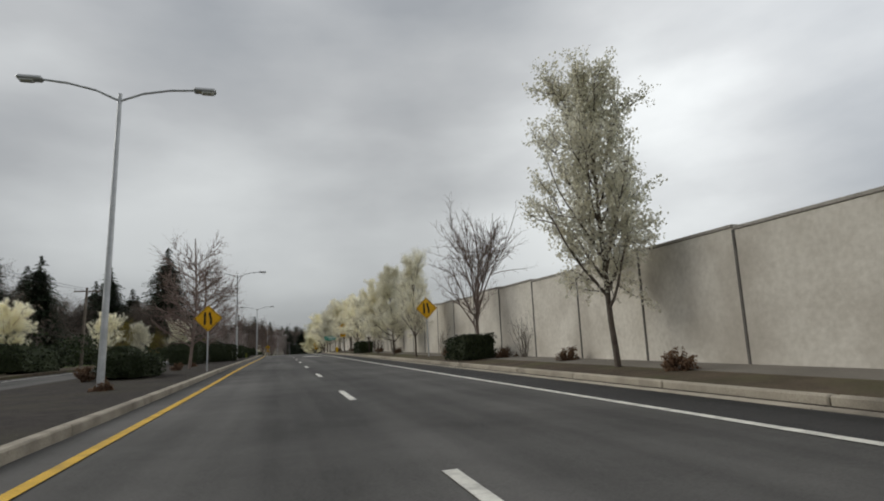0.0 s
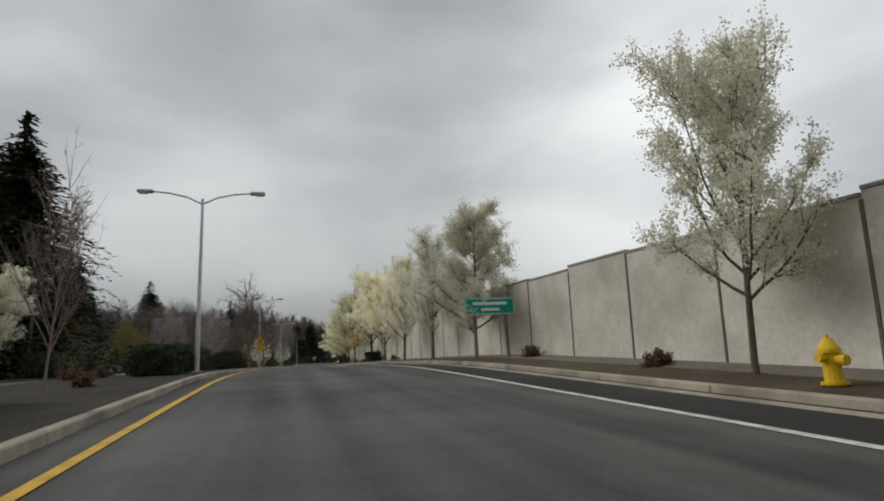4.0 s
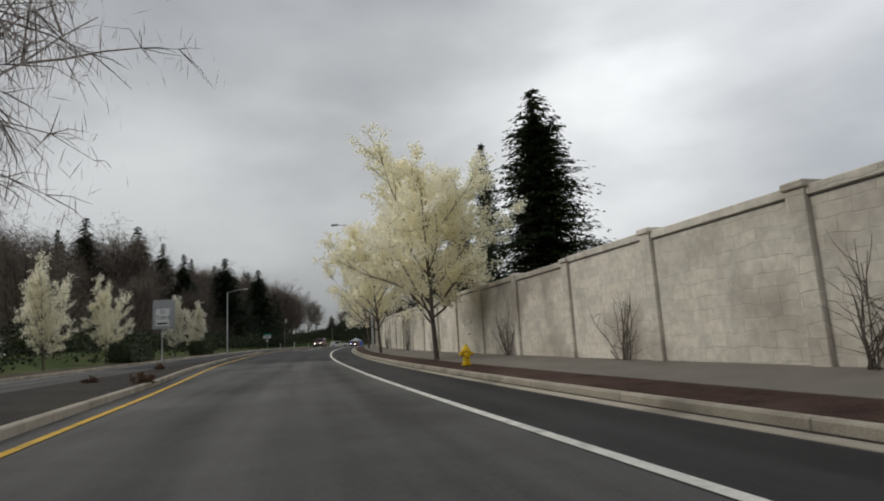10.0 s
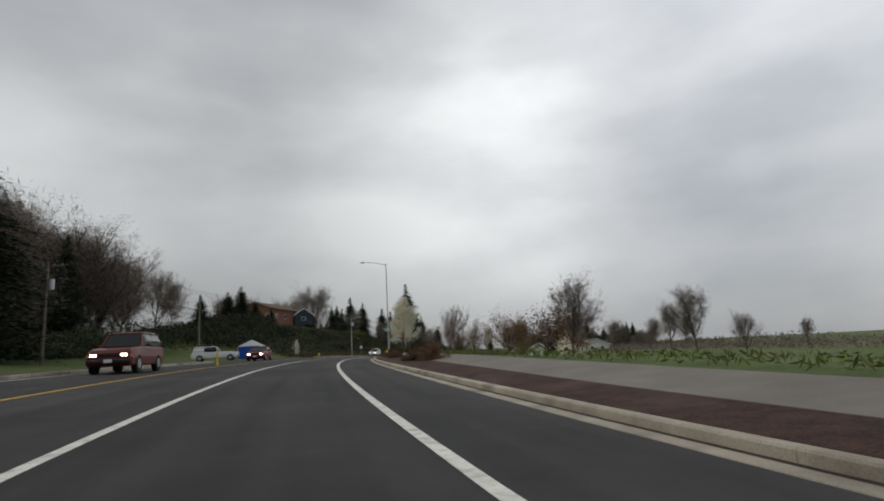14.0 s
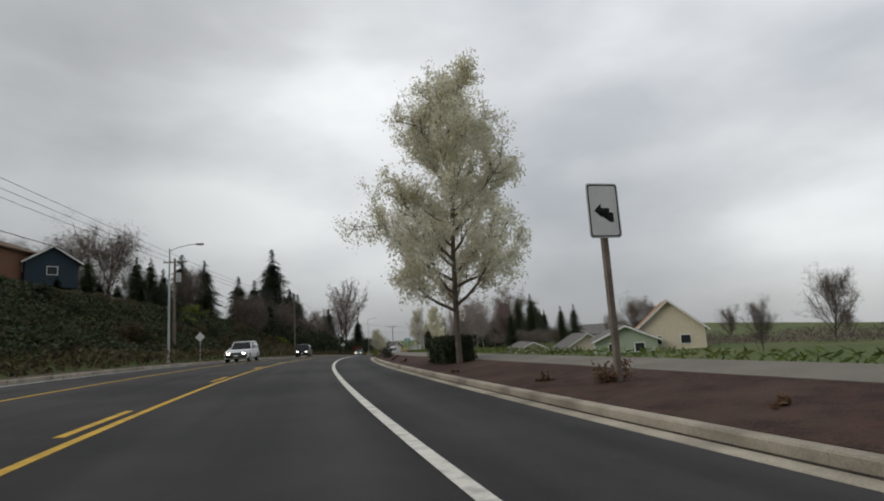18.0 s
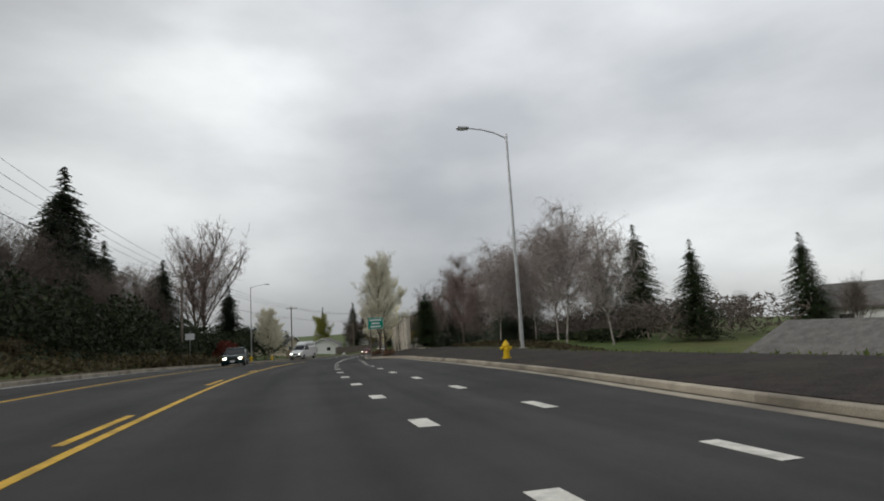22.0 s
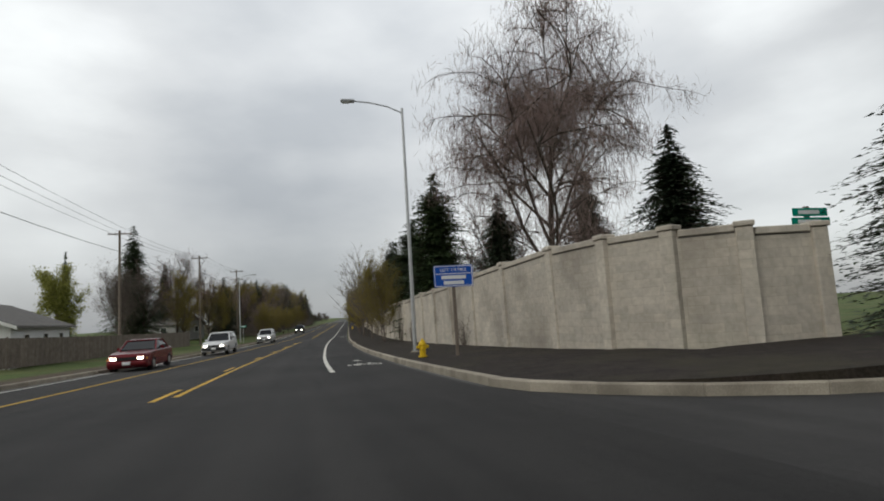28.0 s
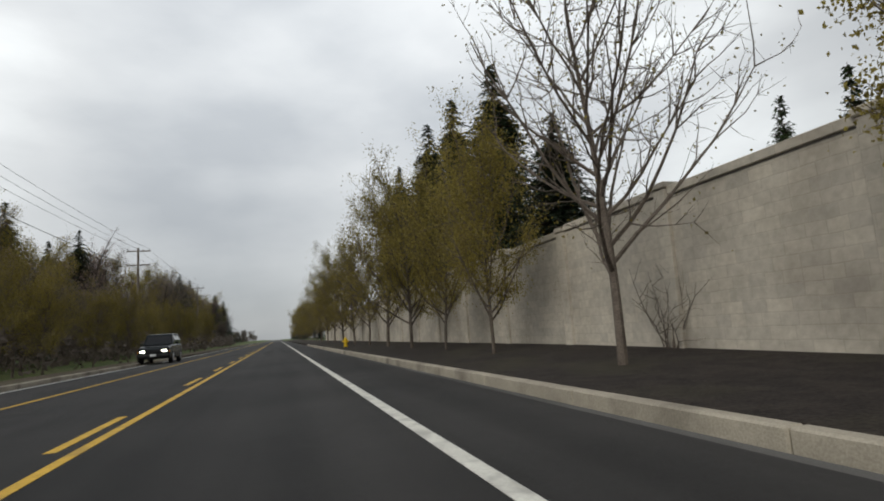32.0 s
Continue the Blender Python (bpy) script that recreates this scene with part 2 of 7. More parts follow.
def plain(name, c, rough=0.5, metal=0.0, emit=0.0):
    m = mat(name, [v * 0.92 for v in c], [min(1, v * 1.06) for v in c], 3.0, rough, 0.03, 40, metal)
    if emit:
        b = m.node_tree.nodes["Principled BSDF"]
        b.inputs["Emission Color"].default_value, b.inputs["Emission Strength"].default_value = (*c, 1), emit
    return m


ASPHALT = paving("asphalt", (0.04, 0.038, 0.036), (0.135, 0.129, 0.122))
SEAL = paving("asphalt_dark", (0.017, 0.0162, 0.016), (0.058, 0.0555, 0.054))
# a darker version of SEAL for the road from chainage 440 on
SEAL_DARKER = paving("asphalt_darker", (0.013, 0.0124, 0.0122), (0.042, 0.0395, 0.038))
PATHWAY = mat("path_asphalt", (0.15, 0.135, 0.115), (0.23, 0.208, 0.178), 0.8, 0.9, 0.25, 70)
CONCRETE = mat("kerb_concrete", (0.31, 0.275, 0.22), (0.47, 0.42, 0.34), 2.0, 0.9, 0.25, 50, stain=((0.11, 0.096, 0.078), 0.9, 0.6), vary=0.12)
GRIME = mat("gutter_grime", (0.022, 0.017, 0.013), (0.06, 0.047, 0.036), 2.5, 0.95, 0.4, 40, stain=((0.11, 0.09, 0.07), 1.2, 0.5))
WALL_A = mat("wall_concrete", (0.56, 0.52, 0.455), (0.70, 0.66, 0.59), 1.2, 0.92, 0.5, 9, stain=((0.33, 0.29, 0.24), 0.5, 0.55), vary=0.09, bump_scale=5)
WALL_B = mat("wall_cast_stone", (0.58, 0.54, 0.47), (0.76, 0.715, 0.63), 1.6, 0.92, 0.9, 7, stain=((0.27, 0.23, 0.19), 0.6, 0.6), vary=0.09, bump_scale=4)
WALL_C = mat("wall_block", (0.46, 0.42, 0.355), (0.60, 0.55, 0.475), 1.4, 0.92, 0.8, 8, stain=((0.23, 0.2, 0.17), 0.45, 0.6), vary=0.08, bump_scale=6)
stone_relief(WALL_B, 0.5, 0.24, (0.90, 0.89, 0.865), 0.5, 0.2)
stone_relief(WALL_C, 0.46, 0.205, (0.90, 0.89, 0.87), 0.22, 0.05)
POSTC = mat("wall_post", (0.26, 0.245, 0.22), (0.38, 0.355, 0.315), 2.0, 0.9, 0.3, 20)
# dark tone of the panel joints, also the painted shade below the copings
JOINT_AND_SHADE = mat("wall_joint_and_shade", (0.10, 0.093, 0.085), (0.17, 0.155, 0.14), 2.0, 0.9, 0.2, 20)
MULCH = mat("bark_mulch", (0.020, 0.009, 0.006), (0.072, 0.034, 0.024), 3.0, 0.95, 1.0, 28, stain=((0.11, 0.068, 0.05), 0.7, 0.5))
MULCH_G = mat("old_mulch", (0.012, 0.009, 0.0075), (0.044, 0.034, 0.028), 3.0, 0.95, 1.0, 24, stain=((0.05, 0.045, 0.025), 0.5, 0.6))
SOIL = mat("dry_verge", (0.05, 0.037, 0.026), (0.12, 0.09, 0.06), 1.5, 0.95, 0.8, 24, stain=((0.10, 0.105, 0.04), 0.35, 0.7))
GRASS = mat("grass", (0.045, 0.07, 0.017), (0.105, 0.145, 0.036), 0.6, 0.95, 0.8, 22, stain=((0.15, 0.13, 0.06), 0.12, 0.6))
WHITE_P = mat("white_line", (0.62, 0.60, 0.54), (0.82, 0.80, 0.73), 4, 0.7, 0.1, 40, stain=((0.20, 0.19, 0.18), 5.0, 0.45))
YELLOW_P = mat("yellow_line", (0.55, 0.33, 0.03), (0.75, 0.47, 0.06), 4, 0.7, 0.1, 40, stain=((0.22, 0.15, 0.05), 2.5, 0.5))
BARK = mat("tree_bark", (0.075, 0.06, 0.05), (0.17, 0.14, 0.115), 5, 0.95, 0.7, 40, vary=0.2)
BARK_D = mat("dark_bark", (0.05, 0.04, 0.034), (0.11, 0.088, 0.075), 5, 0.95, 0.6, 40, vary=0.25)
BIRCH = mat("birch_bark", (0.30, 0.27, 0.25), (0.52, 0.475, 0.44), 4, 0.9, 0.4, 18, stain=((0.08, 0.07, 0.06), 3.0, 0.8))
TWIGS = mat("twigs", (0.15, 0.11, 0.095), (0.26, 0.20, 0.175), 4, 0.95, 0.2, 30, vary=0.2)
BLOSSOM = leafy("blossom", (0.87, 0.83, 0.66), (0.99, 0.97, 0.86), 0.74)
BLOSSOM_G = leafy("blossom_leafing", (0.56, 0.53, 0.28), (0.94, 0.90, 0.70), 0.6)
NEEDLE = leafy("needles", (0.018, 0.031, 0.019), (0.062, 0.086, 0.048), 0.12)
FIR = leafy("fir_needles", (0.016, 0.032, 0.014), (0.07, 0.10, 0.04), 0.12)
OLIVE = leafy("young_leaves", (0.16, 0.125, 0.03), (0.34, 0.28, 0.075), 0.4)
LIME = leafy("lime_leaves", (0.20, 0.20, 0.045), (0.42, 0.42, 0.12), 0.4)
HEDGE = leafy("hedge_leaves", (0.016, 0.024, 0.012), (0.06, 0.075, 0.035), 0.15)
SHRUB = leafy("shrub_leaves", (0.10, 0.055, 0.035), (0.22, 0.14, 0.085), 0.2)
REDLEAF = leafy("red_leaves", (0.09, 0.02, 0.015), (0.25, 0.06, 0.04), 0.2)
BUSHG = leafy("bush_leaves", (0.07, 0.10, 0.02), (0.26, 0.27, 0.06), 0.25)
BRUSH = leafy("bare_brush", (0.11, 0.09, 0.078), (0.25, 0.205, 0.175), 0.3)
BANKB = leafy("bank_brush", (0.04, 0.034, 0.018), (0.13, 0.105, 0.055), 0.25)
BIRCH_T = leafy("birch_twigs", (0.30, 0.235, 0.225), (0.50, 0.42, 0.41), 0.3)
MAUVE = leafy("buds", (0.20, 0.14, 0.125), (0.38, 0.29, 0.27), 0.3)
GRASSB = leafy("grass_blades", (0.05, 0.075, 0.018), (0.16, 0.19, 0.05), 0.3)
STEEL = mat("galvanised", (0.42, 0.43, 0.44), (0.58, 0.59, 0.60), 3, 0.45, 0.05, 30, metal=0.5)
POLEW = mat("pole_wood", (0.13, 0.105, 0.085), (0.24, 0.2, 0.165), 3, 0.9, 0.5, 30)
WOODF = mat("fence_wood", (0.12, 0.098, 0.08), (0.22, 0.185, 0.155), 3, 0.9, 0.4, 25, vary=0.15)
CABLE = plain("cable", (0.02, 0.02, 0.022), 0.6)
SIGN_Y = plain("sign_yellow", (0.80, 0.43, 0.01), 0.5)
SIGN_K = plain("sign_black", (0.012, 0.012, 0.012), 0.6)
SIGN_G = plain("sign_green", (0.0, 0.28, 0.20), 0.45)
SIGN_B = plain("sign_blue", (0.01, 0.09, 0.45), 0.5)
SIGN_W = plain("sign_white", (0.75, 0.76, 0.76), 0.5)
SIGN_BACK = plain("sign_back", (0.40, 0.41, 0.42), 0.4, 0.4)
HYD = plain("hydrant_yellow", (0.75, 0.50, 0.02), 0.45)
RUBBER = plain("rubber", (0.018, 0.018, 0.018), 0.85)
RIM = plain("rim_metal", (0.45, 0.45, 0.46), 0.35, 0.7)
GLASS = plain("car_glass", (0.012, 0.014, 0.017), 0.06)
PLASTIC = plain("trim_black", (0.02, 0.02, 0.02), 0.6)
LAMP_ON = plain("headlight_on", (1.0, 0.93, 0.78), 0.2, 0, 9.0)
LAMP_OFF = plain("headlight_glass", (0.6, 0.6, 0.6), 0.1)
LENS = plain("lamp_lens", (0.72, 0.73, 0.72), 0.25)
ORANGE = plain("marker_amber", (0.7, 0.25, 0.02), 0.4)
SLIDE_Y = plain("slide_yellow", (0.72, 0.52, 0.02), 0.4)
TAN_WOOD = mat("tan_fence_wood", (0.20, 0.14, 0.085), (0.34, 0.25, 0.155), 3, 0.9, 0.4, 25, vary=0.15)
TENT_B = plain("tent_blue", (0.02, 0.09, 0.45), 0.7)
TENT_W = plain("tent_white", (0.78, 0.79, 0.80), 0.7)
ROOF = mat("roof_shingle", (0.10, 0.095, 0.09), (0.19, 0.18, 0.17), 2, 0.95, 0.5, 12)
ROOF_BR = mat("roof_brown", (0.10, 0.065, 0.045), (0.2, 0.13, 0.09), 2, 0.95, 0.5, 12)
ROOF_TAN = mat("roof_cedar", (0.26, 0.16, 0.09), (0.38, 0.25, 0.15), 2, 0.95, 0.5, 12)
SID_CREAM = plain("siding_cream", (0.62, 0.55, 0.43), 0.8)
SID_WHITE = plain("siding_white", (0.72, 0.73, 0.72), 0.8)
SID_GREYH = plain("siding_grey", (0.30, 0.30, 0.29), 0.8)
SID_BROWN = plain("siding_brown", (0.17, 0.085, 0.052), 0.8)
SID_BLUE = plain("siding_blue", (0.035, 0.055, 0.075), 0.8)
SID_GREEN = plain("siding_sage", (0.36, 0.42, 0.32), 0.8)
TRIMW = plain("trim_white", (0.78, 0.78, 0.76), 0.6)
PANE = plain("window_pane", (0.03, 0.035, 0.04), 0.05)

# ---- the road's line: x, y, height, one point a second of driving, in plan units ----
ALIGN = [(2.01, -0.0, -5.83), (1.63, 20.4, -4.498), (1.14, 40.9, -3.141), (0.75, 61.5, -1.808), (0.25, 82.3, -0.504), (-0.01, 92.9, 0.176), (-0.13, 98.5, 0.535), (-0.23, 103.5, 0.836), (-0.28, 108.5, 1.082), (-0.31, 114.0, 1.282), (-0.31, 119.5, 1.45), (-0.3, 125.3, 1.609), (-0.2, 147.9, 2.19), (0.3, 171.8, 2.77), (1.2, 197.4, 3.33), (2.7, 224.4, 3.92), (5.2, 252.4, 4.56), (8.9, 281.3, 5.33), (14.1, 310.3, 6.25), (21.1, 338.8, 7.09), (30.1, 366.6, 7.64), (40.8, 393.6, 7.88), (53.0, 419.7, 7.99), (66.6, 444.9, 8.01), (81.6, 468.4, 7.91), (97.6, 490.5, 7.62), (114.4, 511.2, 7.19), (132.0, 530.6, 6.67), (150.4, 549.1, 6.09), (169.5, 566.4, 5.23), (189.4, 582.6, 4.28), (210.3, 597.8, 3.37), (232.4, 612.2, 2.49), (255.7, 626.1, 1.32), (280.0, 639.3, 0.33), (305.2, 651.5, -0.4), (331.0, 663.1, -0.85), (356.8, 674.1, -1.22)]


def smooth_line(points, steps=24):
    pts = [np.array(p, float) for p in points]
    pts = [2 * pts[0] - pts[1]] + pts + [2 * pts[-1] - pts[-2]]
    out = []
    for i in range(1, len(pts) - 2):
        p0, p1, p2, p3 = pts[i - 1:i + 3]
        for k in range(steps):
            a = k / steps
            out.append(0.5 * (2 * p1 + (p2 - p0) * a + (2 * p0 - 5 * p1 + 4 * p2 - p3) * a * a + (3 * p1 - p0 - 3 * p2 + p3) * a ** 3))
    out.append(pts[-2])
    return np.array(out)


line = smooth_line(ALIGN)
back, ahead = line[0] - line[8], line[-1] - line[-20]
back, ahead = back / np.hypot(*back[:2]) * (1, 1, 0), ahead / np.hypot(*ahead[:2]) * (1, 1, 0)
line = np.vstack([[line[0] + back * k for k in (900, 400, 120, 60, 30, 10, 4)], line, [line[-1] + ahead * k for k in (4, 10, 30, 60, 120, 400, 900, 2500)]])
run = np.concatenate([[0], np.cumsum(np.hypot(*np.diff(line[:, :2], axis=0).T))])
run -= run[7]


def table(pairs):
    xs, ys = zip(*pairs)
    return lambda s: float(np.interp(s, xs, ys))


# survey chainage of the plan's notes to distance along the line
station = table([(-400, -400), (16, 16), (98.0, 98.3), (118.4, 119.5), (138.7, 141.3), (158.9, 163.9), (178.7, 187.8), (198.1, 213.5), (216.9, 240.5), (235.0, 268.6), (252.9, 297.7), (270.5, 327.1), (287.8, 356.6), (304.9, 385.8), (321.9, 414.8), (338.7, 443.7), (355.3, 472.2), (371.7, 500.2), (387.9, 527.4), (404.0, 554.1), (420.2, 580.3), (436.5, 606.3), (453.0, 632.2), (469.8, 657.8), (486.7, 683.7), (503.7, 710.1), (520.9, 737.1), (538.4, 764.8), (556.3, 792.9), (574.5, 821.1), (592.9, 849.2), (2592.9, 2849.2)])


def along(pairs):
    """A table over the line, given by chainage."""
    return table([(station(s), v) for s, v in pairs])


bank = along([(0, 0.0), (180, 0.006), (250, 0.022), (330, 0.04), (440, 0.04), (480, 0.02), (540, 0.012), (590, 0.0)])
# cross fall of the road to the right of the edge line, where it flattens at the turn-off
bank_right = along([(0, 0.0), (180, 0.006), (250, 0.022), (330, 0.04), (400, 0.04), (425, 0.0), (440, -0.03), (452, -0.035), (470, 0.01), (480, 0.02), (540, 0.012), (590, 0.0)])
# rise of the verge behind the kerb, metres for each unit of the plan
verge_rise = along([(-150, 0.04), (150, 0.04), (200, 0.05), (262, 0.07), (300, 0.085), (400, 0.085), (425, 0.05), (450, 0.08), (470, 0.05), (530, 0.04), (552, 0.015), (576, 0.01), (594, 0.04), (700, 0.03)])


def centre(s):
    return np.array([np.interp(s, run, line[:, i]) for i in range(3)])


def road(s, d, h=0.0):
    """A point s along and d to the right of the driven line (plan units), h metres above the road's plane."""
    c, t = centre(s), centre(s + 1.5) - centre(s - 1.5)
    t = t[:2] / np.hypot(t[0], t[1])
    e = max(0.0, min(11.0, d) - 1)
    turn = e * e / 4 if e < 2 else e - 1
    z = c[2] - bank(s) * max(-14, min(11, d)) + (bank(s) - bank_right(s)) * turn
    return Vector(((c[0] + d * t[1]) * U, (c[1] - d * t[0]) * U, z * U + h))


def heading(s):
    t = centre(s + 1.5) - centre(s - 1.5)
    return math.degrees(math.atan2(-t[0], t[1]))


def smoothstep(a, b, x):
    k = max(0.0, min(1.0, (x - a) / (b - a)))
    return k * k * (3 - 2 * k)


def berm(s, d):
    """Height in metres of the land over the road's plane."""
    h = 0.0
    if d < -12:
        hill = smoothstep(station(335), station(375), s) * (1 - smoothstep(station(420), station(465), s))
        h += hill * 6.6 * smoothstep(-13, -38, d)
        h += 1.4 * smoothstep(-16, -45, d) * smoothstep(station(150), station(230), s)
    if d > 10:
        low = smoothstep(station(268), station(290), s) * (1 - smoothstep(station(425), station(450), s))
        h -= low * 1.6 * smoothstep(12, 26, d)
    if d > 4:
        h += verge_rise(s) * max(0.0, min(11.0, d) - kerb_r(s))
    return h


def at(s, d, h=0.0, turn=0.0, scale=1.0, raw=False):
    """The pose of a thing that stands on the land at chainage s, d; its y axis runs along the road."""
    s = s if raw else station(s)
    p = road(s, d, h + berm(s, d))
    return Matrix.Translation(p) @ pose(0, 0, 0, 0, 0, heading(s) + turn) @ Matrix.Scale(scale, 4)


# ---- mesh helpers ----
def part(name, bm, material, parent=None, label="", m=None):
    me = bpy.data.meshes.new(name)
    if isinstance(bm, bmesh.types.BMesh):
        bm.to_mesh(me)
        bm.free()
    else:
        me.from_pydata(bm[0], [], bm[1])
        if len(bm) > 2:
            layer = me.uv_layers.new(name="UVMap")
            for lp in me.loops:
                layer.data[lp.index].uv = bm[2][lp.vertex_index]
    me.materials.append(material)
    ob = new(name, me)
    if parent:
        ob.parent = parent
    if m is not None:
        ob.matrix_basis = m
    if label:
        tagged(ob, label)
    return ob


def thing(name, m, label, category, group="", kind=""):
    ob = new(name)
    ob.empty_display_size = 0.2
    ob.matrix_basis = m
    return tagged(ob, label, category, group, kind)


def box(x, y, z, cx=0, cy=0, cz=0, bevel=0.0, bm=None, turn=None):
    bm = bm or bmesh.new()
    m = Matrix.Translation((cx, cy, cz)) @ (turn or Matrix()) @ Matrix.Diagonal((x, y, z, 1))
    r = bmesh.ops.create_cube(bm, size=1, matrix=m)
    if bevel:
        es = list({e for v in r["verts"] for e in v.link_edges})
        bmesh.ops.bevel(bm, geom=es, offset=bevel, segments=1, affect="EDGES")
    return bm


def rod(r1, r2, a, b, seg=10, bm=None):
    """A tapered rod from a to b."""
    bm = bm or bmesh.new()
    a, b = Vector(a), Vector(b)
    m = Matrix.Translation((a + b) / 2) @ (b - a).to_track_quat("Z", "Y").to_matrix().to_4x4()
    bmesh.ops.create_cone(bm, cap_ends=True, segments=seg, radius1=r1, radius2=r2, depth=(b - a).length, matrix=m)
    return bm


def prism(outline, thick, bm=None):
    """An outline in x, z made thick along y."""
    bm = bm or bmesh.new()
    a = [bm.verts.new((x, -thick / 2, z)) for x, z in outline]
    b = [bm.verts.new((x, thick / 2, z)) for x, z in outline]
    n = len(a)
    bm.faces.new(a)
    bm.faces.new(b[::-1])
    for i in range(n):
        bm.faces.new((a[i], b[i], b[(i + 1) % n], a[(i + 1) % n]))
    bmesh.ops.recalc_face_normals(bm, faces=bm.faces)
    return bm


def rounded(w, h, r, seg=4):
    out = []
    for cx, cz, a0 in ((w / 2 - r, h / 2 - r, 0), (-w / 2 + r, h / 2 - r, 90), (-w / 2 + r, -h / 2 + r, 180), (w / 2 - r, -h / 2 + r, 270)):
        for k in range(seg + 1):
            a = radians(a0 + 90 * k / seg)
            out.append((cx + r * math.cos(a), cz + r * math.sin(a)))
    return out


def strip(s0, s1, left, right, h=0.0, step=3.0, cross=1, drop=0.0, raw=False, land=False):
    """A sheet along the road between two lateral tables; drop closes its sides downwards."""
    f = left if callable(left) else (lambda s: left)
    g = right if callable(right) else (lambda s: right)
    if not raw:
        s0, s1 = station(s0), station(s1)
    n = max(1, round((s1 - s0) / step))
    verts, faces = [], []
    for i in range(n + 1):
        s = s0 + (s1 - s0) * i / n
        a, b = f(s), g(s)
        row = [road(s, a + (b - a) * k / cross, h + (berm(s, a + (b - a) * k / cross) if land else 0.0)) for k in range(cross + 1)]
        if drop:
            row = [row[0] - Vector((0, 0, drop))] + row + [row[-1] - Vector((0, 0, drop))]
        verts += row
    w = cross + 1 + (2 if drop else 0)
    for i in range(n):
        for k in range(w - 1):
            j = i * w + k
            faces.append((j, j + 1, j + w + 1, j + w))
    uvs = [(f(s0 + (s1 - s0) * i / n) + (g(s0 + (s1 - s0) * i / n) - f(s0 + (s1 - s0) * i / n)) * max(0, min(cross, k - (1 if drop else 0))) / cross, s0 + (s1 - s0) * i / n) for i in range(n + 1) for k in range(w)]
    return [tuple(v) for v in verts], faces, uvs


def lettering(text, size, material, parent, m, name="lettering"):
    cu = bpy.data.curves.new(name, "FONT")
    cu.body, cu.size, cu.align_x, cu.align_y, cu.extrude = text, size, "CENTER", "CENTER", 0.002
    tmp = new(name, cu)
    bpy.context.view_layer.update()
    me = bpy.data.meshes.new_from_object(tmp.evaluated_get(bpy.context.evaluated_depsgraph_get()))
    bpy.data.objects.remove(tmp)
    me.materials.append(material)
    ob = new(name, me)
    ob.parent, ob.matrix_basis = parent, m @ pose(0, 0, 0, 90, 0, 0)
    return ob

# ---- land, road, kerbs ----
kerb_r = along([(-150, 8.0), (0, 7.95), (69, 7.9), (130, 7.9), (150, 7.6), (171, 6.9), (175, 6.65), (190, 6.2), (210, 5.9), (229, 5.5), (246, 5.25), (258, 5.05), (282, 4.85), (334, 5.05), (366, 4.95), (384, 5.4), (399, 5.9), (407, 6.6), (414.6, 7.45), (421, 8.2), (428, 8.2), (434, 7.9), (440, 7.8), (445, 6.9), (449, 5.5), (453, 5.0), (463, 4.9), (500, 4.7), (514, 4.7), (532, 4.9), (548, 4.8), (568, 4.55), (584, 4.4), (640, 4.3), (1500, 4.3)])
median_l = along([(-150, -9.8), (190, -9.8), (230, -9.4), (262, -9.2)])
median_r = along([(-150, -3.45), (30, -3.3), (80, -3.1), (112, -3.15), (130, -3.45), (150, -3.65), (192, -4.1), (211, -4.3), (222, -5.2), (232, -6.7), (245, -8.0), (262, -9.0)])
kerb_l = along([(-150, -16.2), (150, -16.2), (240, -15.6), (290, -14.2), (340, -12.3), (372, -12.0), (500, -11.6), (560, -10.6), (640, -10.2), (1500, -10.2)])
wall_line = along([(-150, 11.1), (150, 11.0), (180, 10.5), (203, 9.9), (220, 9.6), (235, 9.2), (250, 8.6), (268, 8.4)])
wall_line_2 = along([(449.5, 9.9), (455, 9.8), (463, 9.6), (467, 9.3), (475, 9.0), (500, 8.9)])
wall_line_3 = along([(521, 9.9), (524, 9.75), (540, 9.7), (575, 9.4), (640, 9.2), (900, 9.2)])

# the ground: one sheet out to the horizon
rows_s = [-850, -500, -250, -120] + list(range(-60, 1000, 14)) + [1040, 1100, 1200, 1400, 1800, 2600]
rows_d = [-1800, -900, -500, -300, -200, -140, -100, -80, -66, -54, -46, -38, -32, -27, -22, -18, -15, -12, -8, -4, 0, 4, 7, 9.5, 12, 15, 18, 22, 26, 32, 40, 55, 80, 120, 180, 260]
gv, gf = [], []
for s in rows_s:
    for d in rows_d:
        dip = -0.28 if -17 < d < 8 else -0.1
        gv.append(tuple(road(s, d, berm(s, d) + dip + (0.12 * noise.noise(Vector((s * 0.07, d * 0.11, 3))) if abs(d) > 16 else 0))))
wd = len(rows_d)
for i in range(len(rows_s) - 1):
    for j in range(wd - 1):
        gf.append((i * wd + j, i * wd + j + 1, (i + 1) * wd + j + 1, (i + 1) * wd + j))
tagged(part("ground", (gv, gf), GRASS), "rough grass land rolling away on both sides", "ground", kind="structure")

road_ob = part("road", strip(-150, 1500, lambda s: kerb_l(s) + 0.3, lambda s: kerb_r(s) - 0.3, 0.0, 3.0, 26), ASPHALT)
tagged(road_ob, "worn grey asphalt road with wheel tracks and patches", "road", kind="structure")
tagged(part("asphalt_overlay", strip(440, 900, lambda s: kerb_l(s) + 0.5, lambda s: kerb_r(s) - 0.5, 0.007, 3.0, 26), SEAL_DARKER), "darkest asphalt layer on the road", "road", kind="structure")
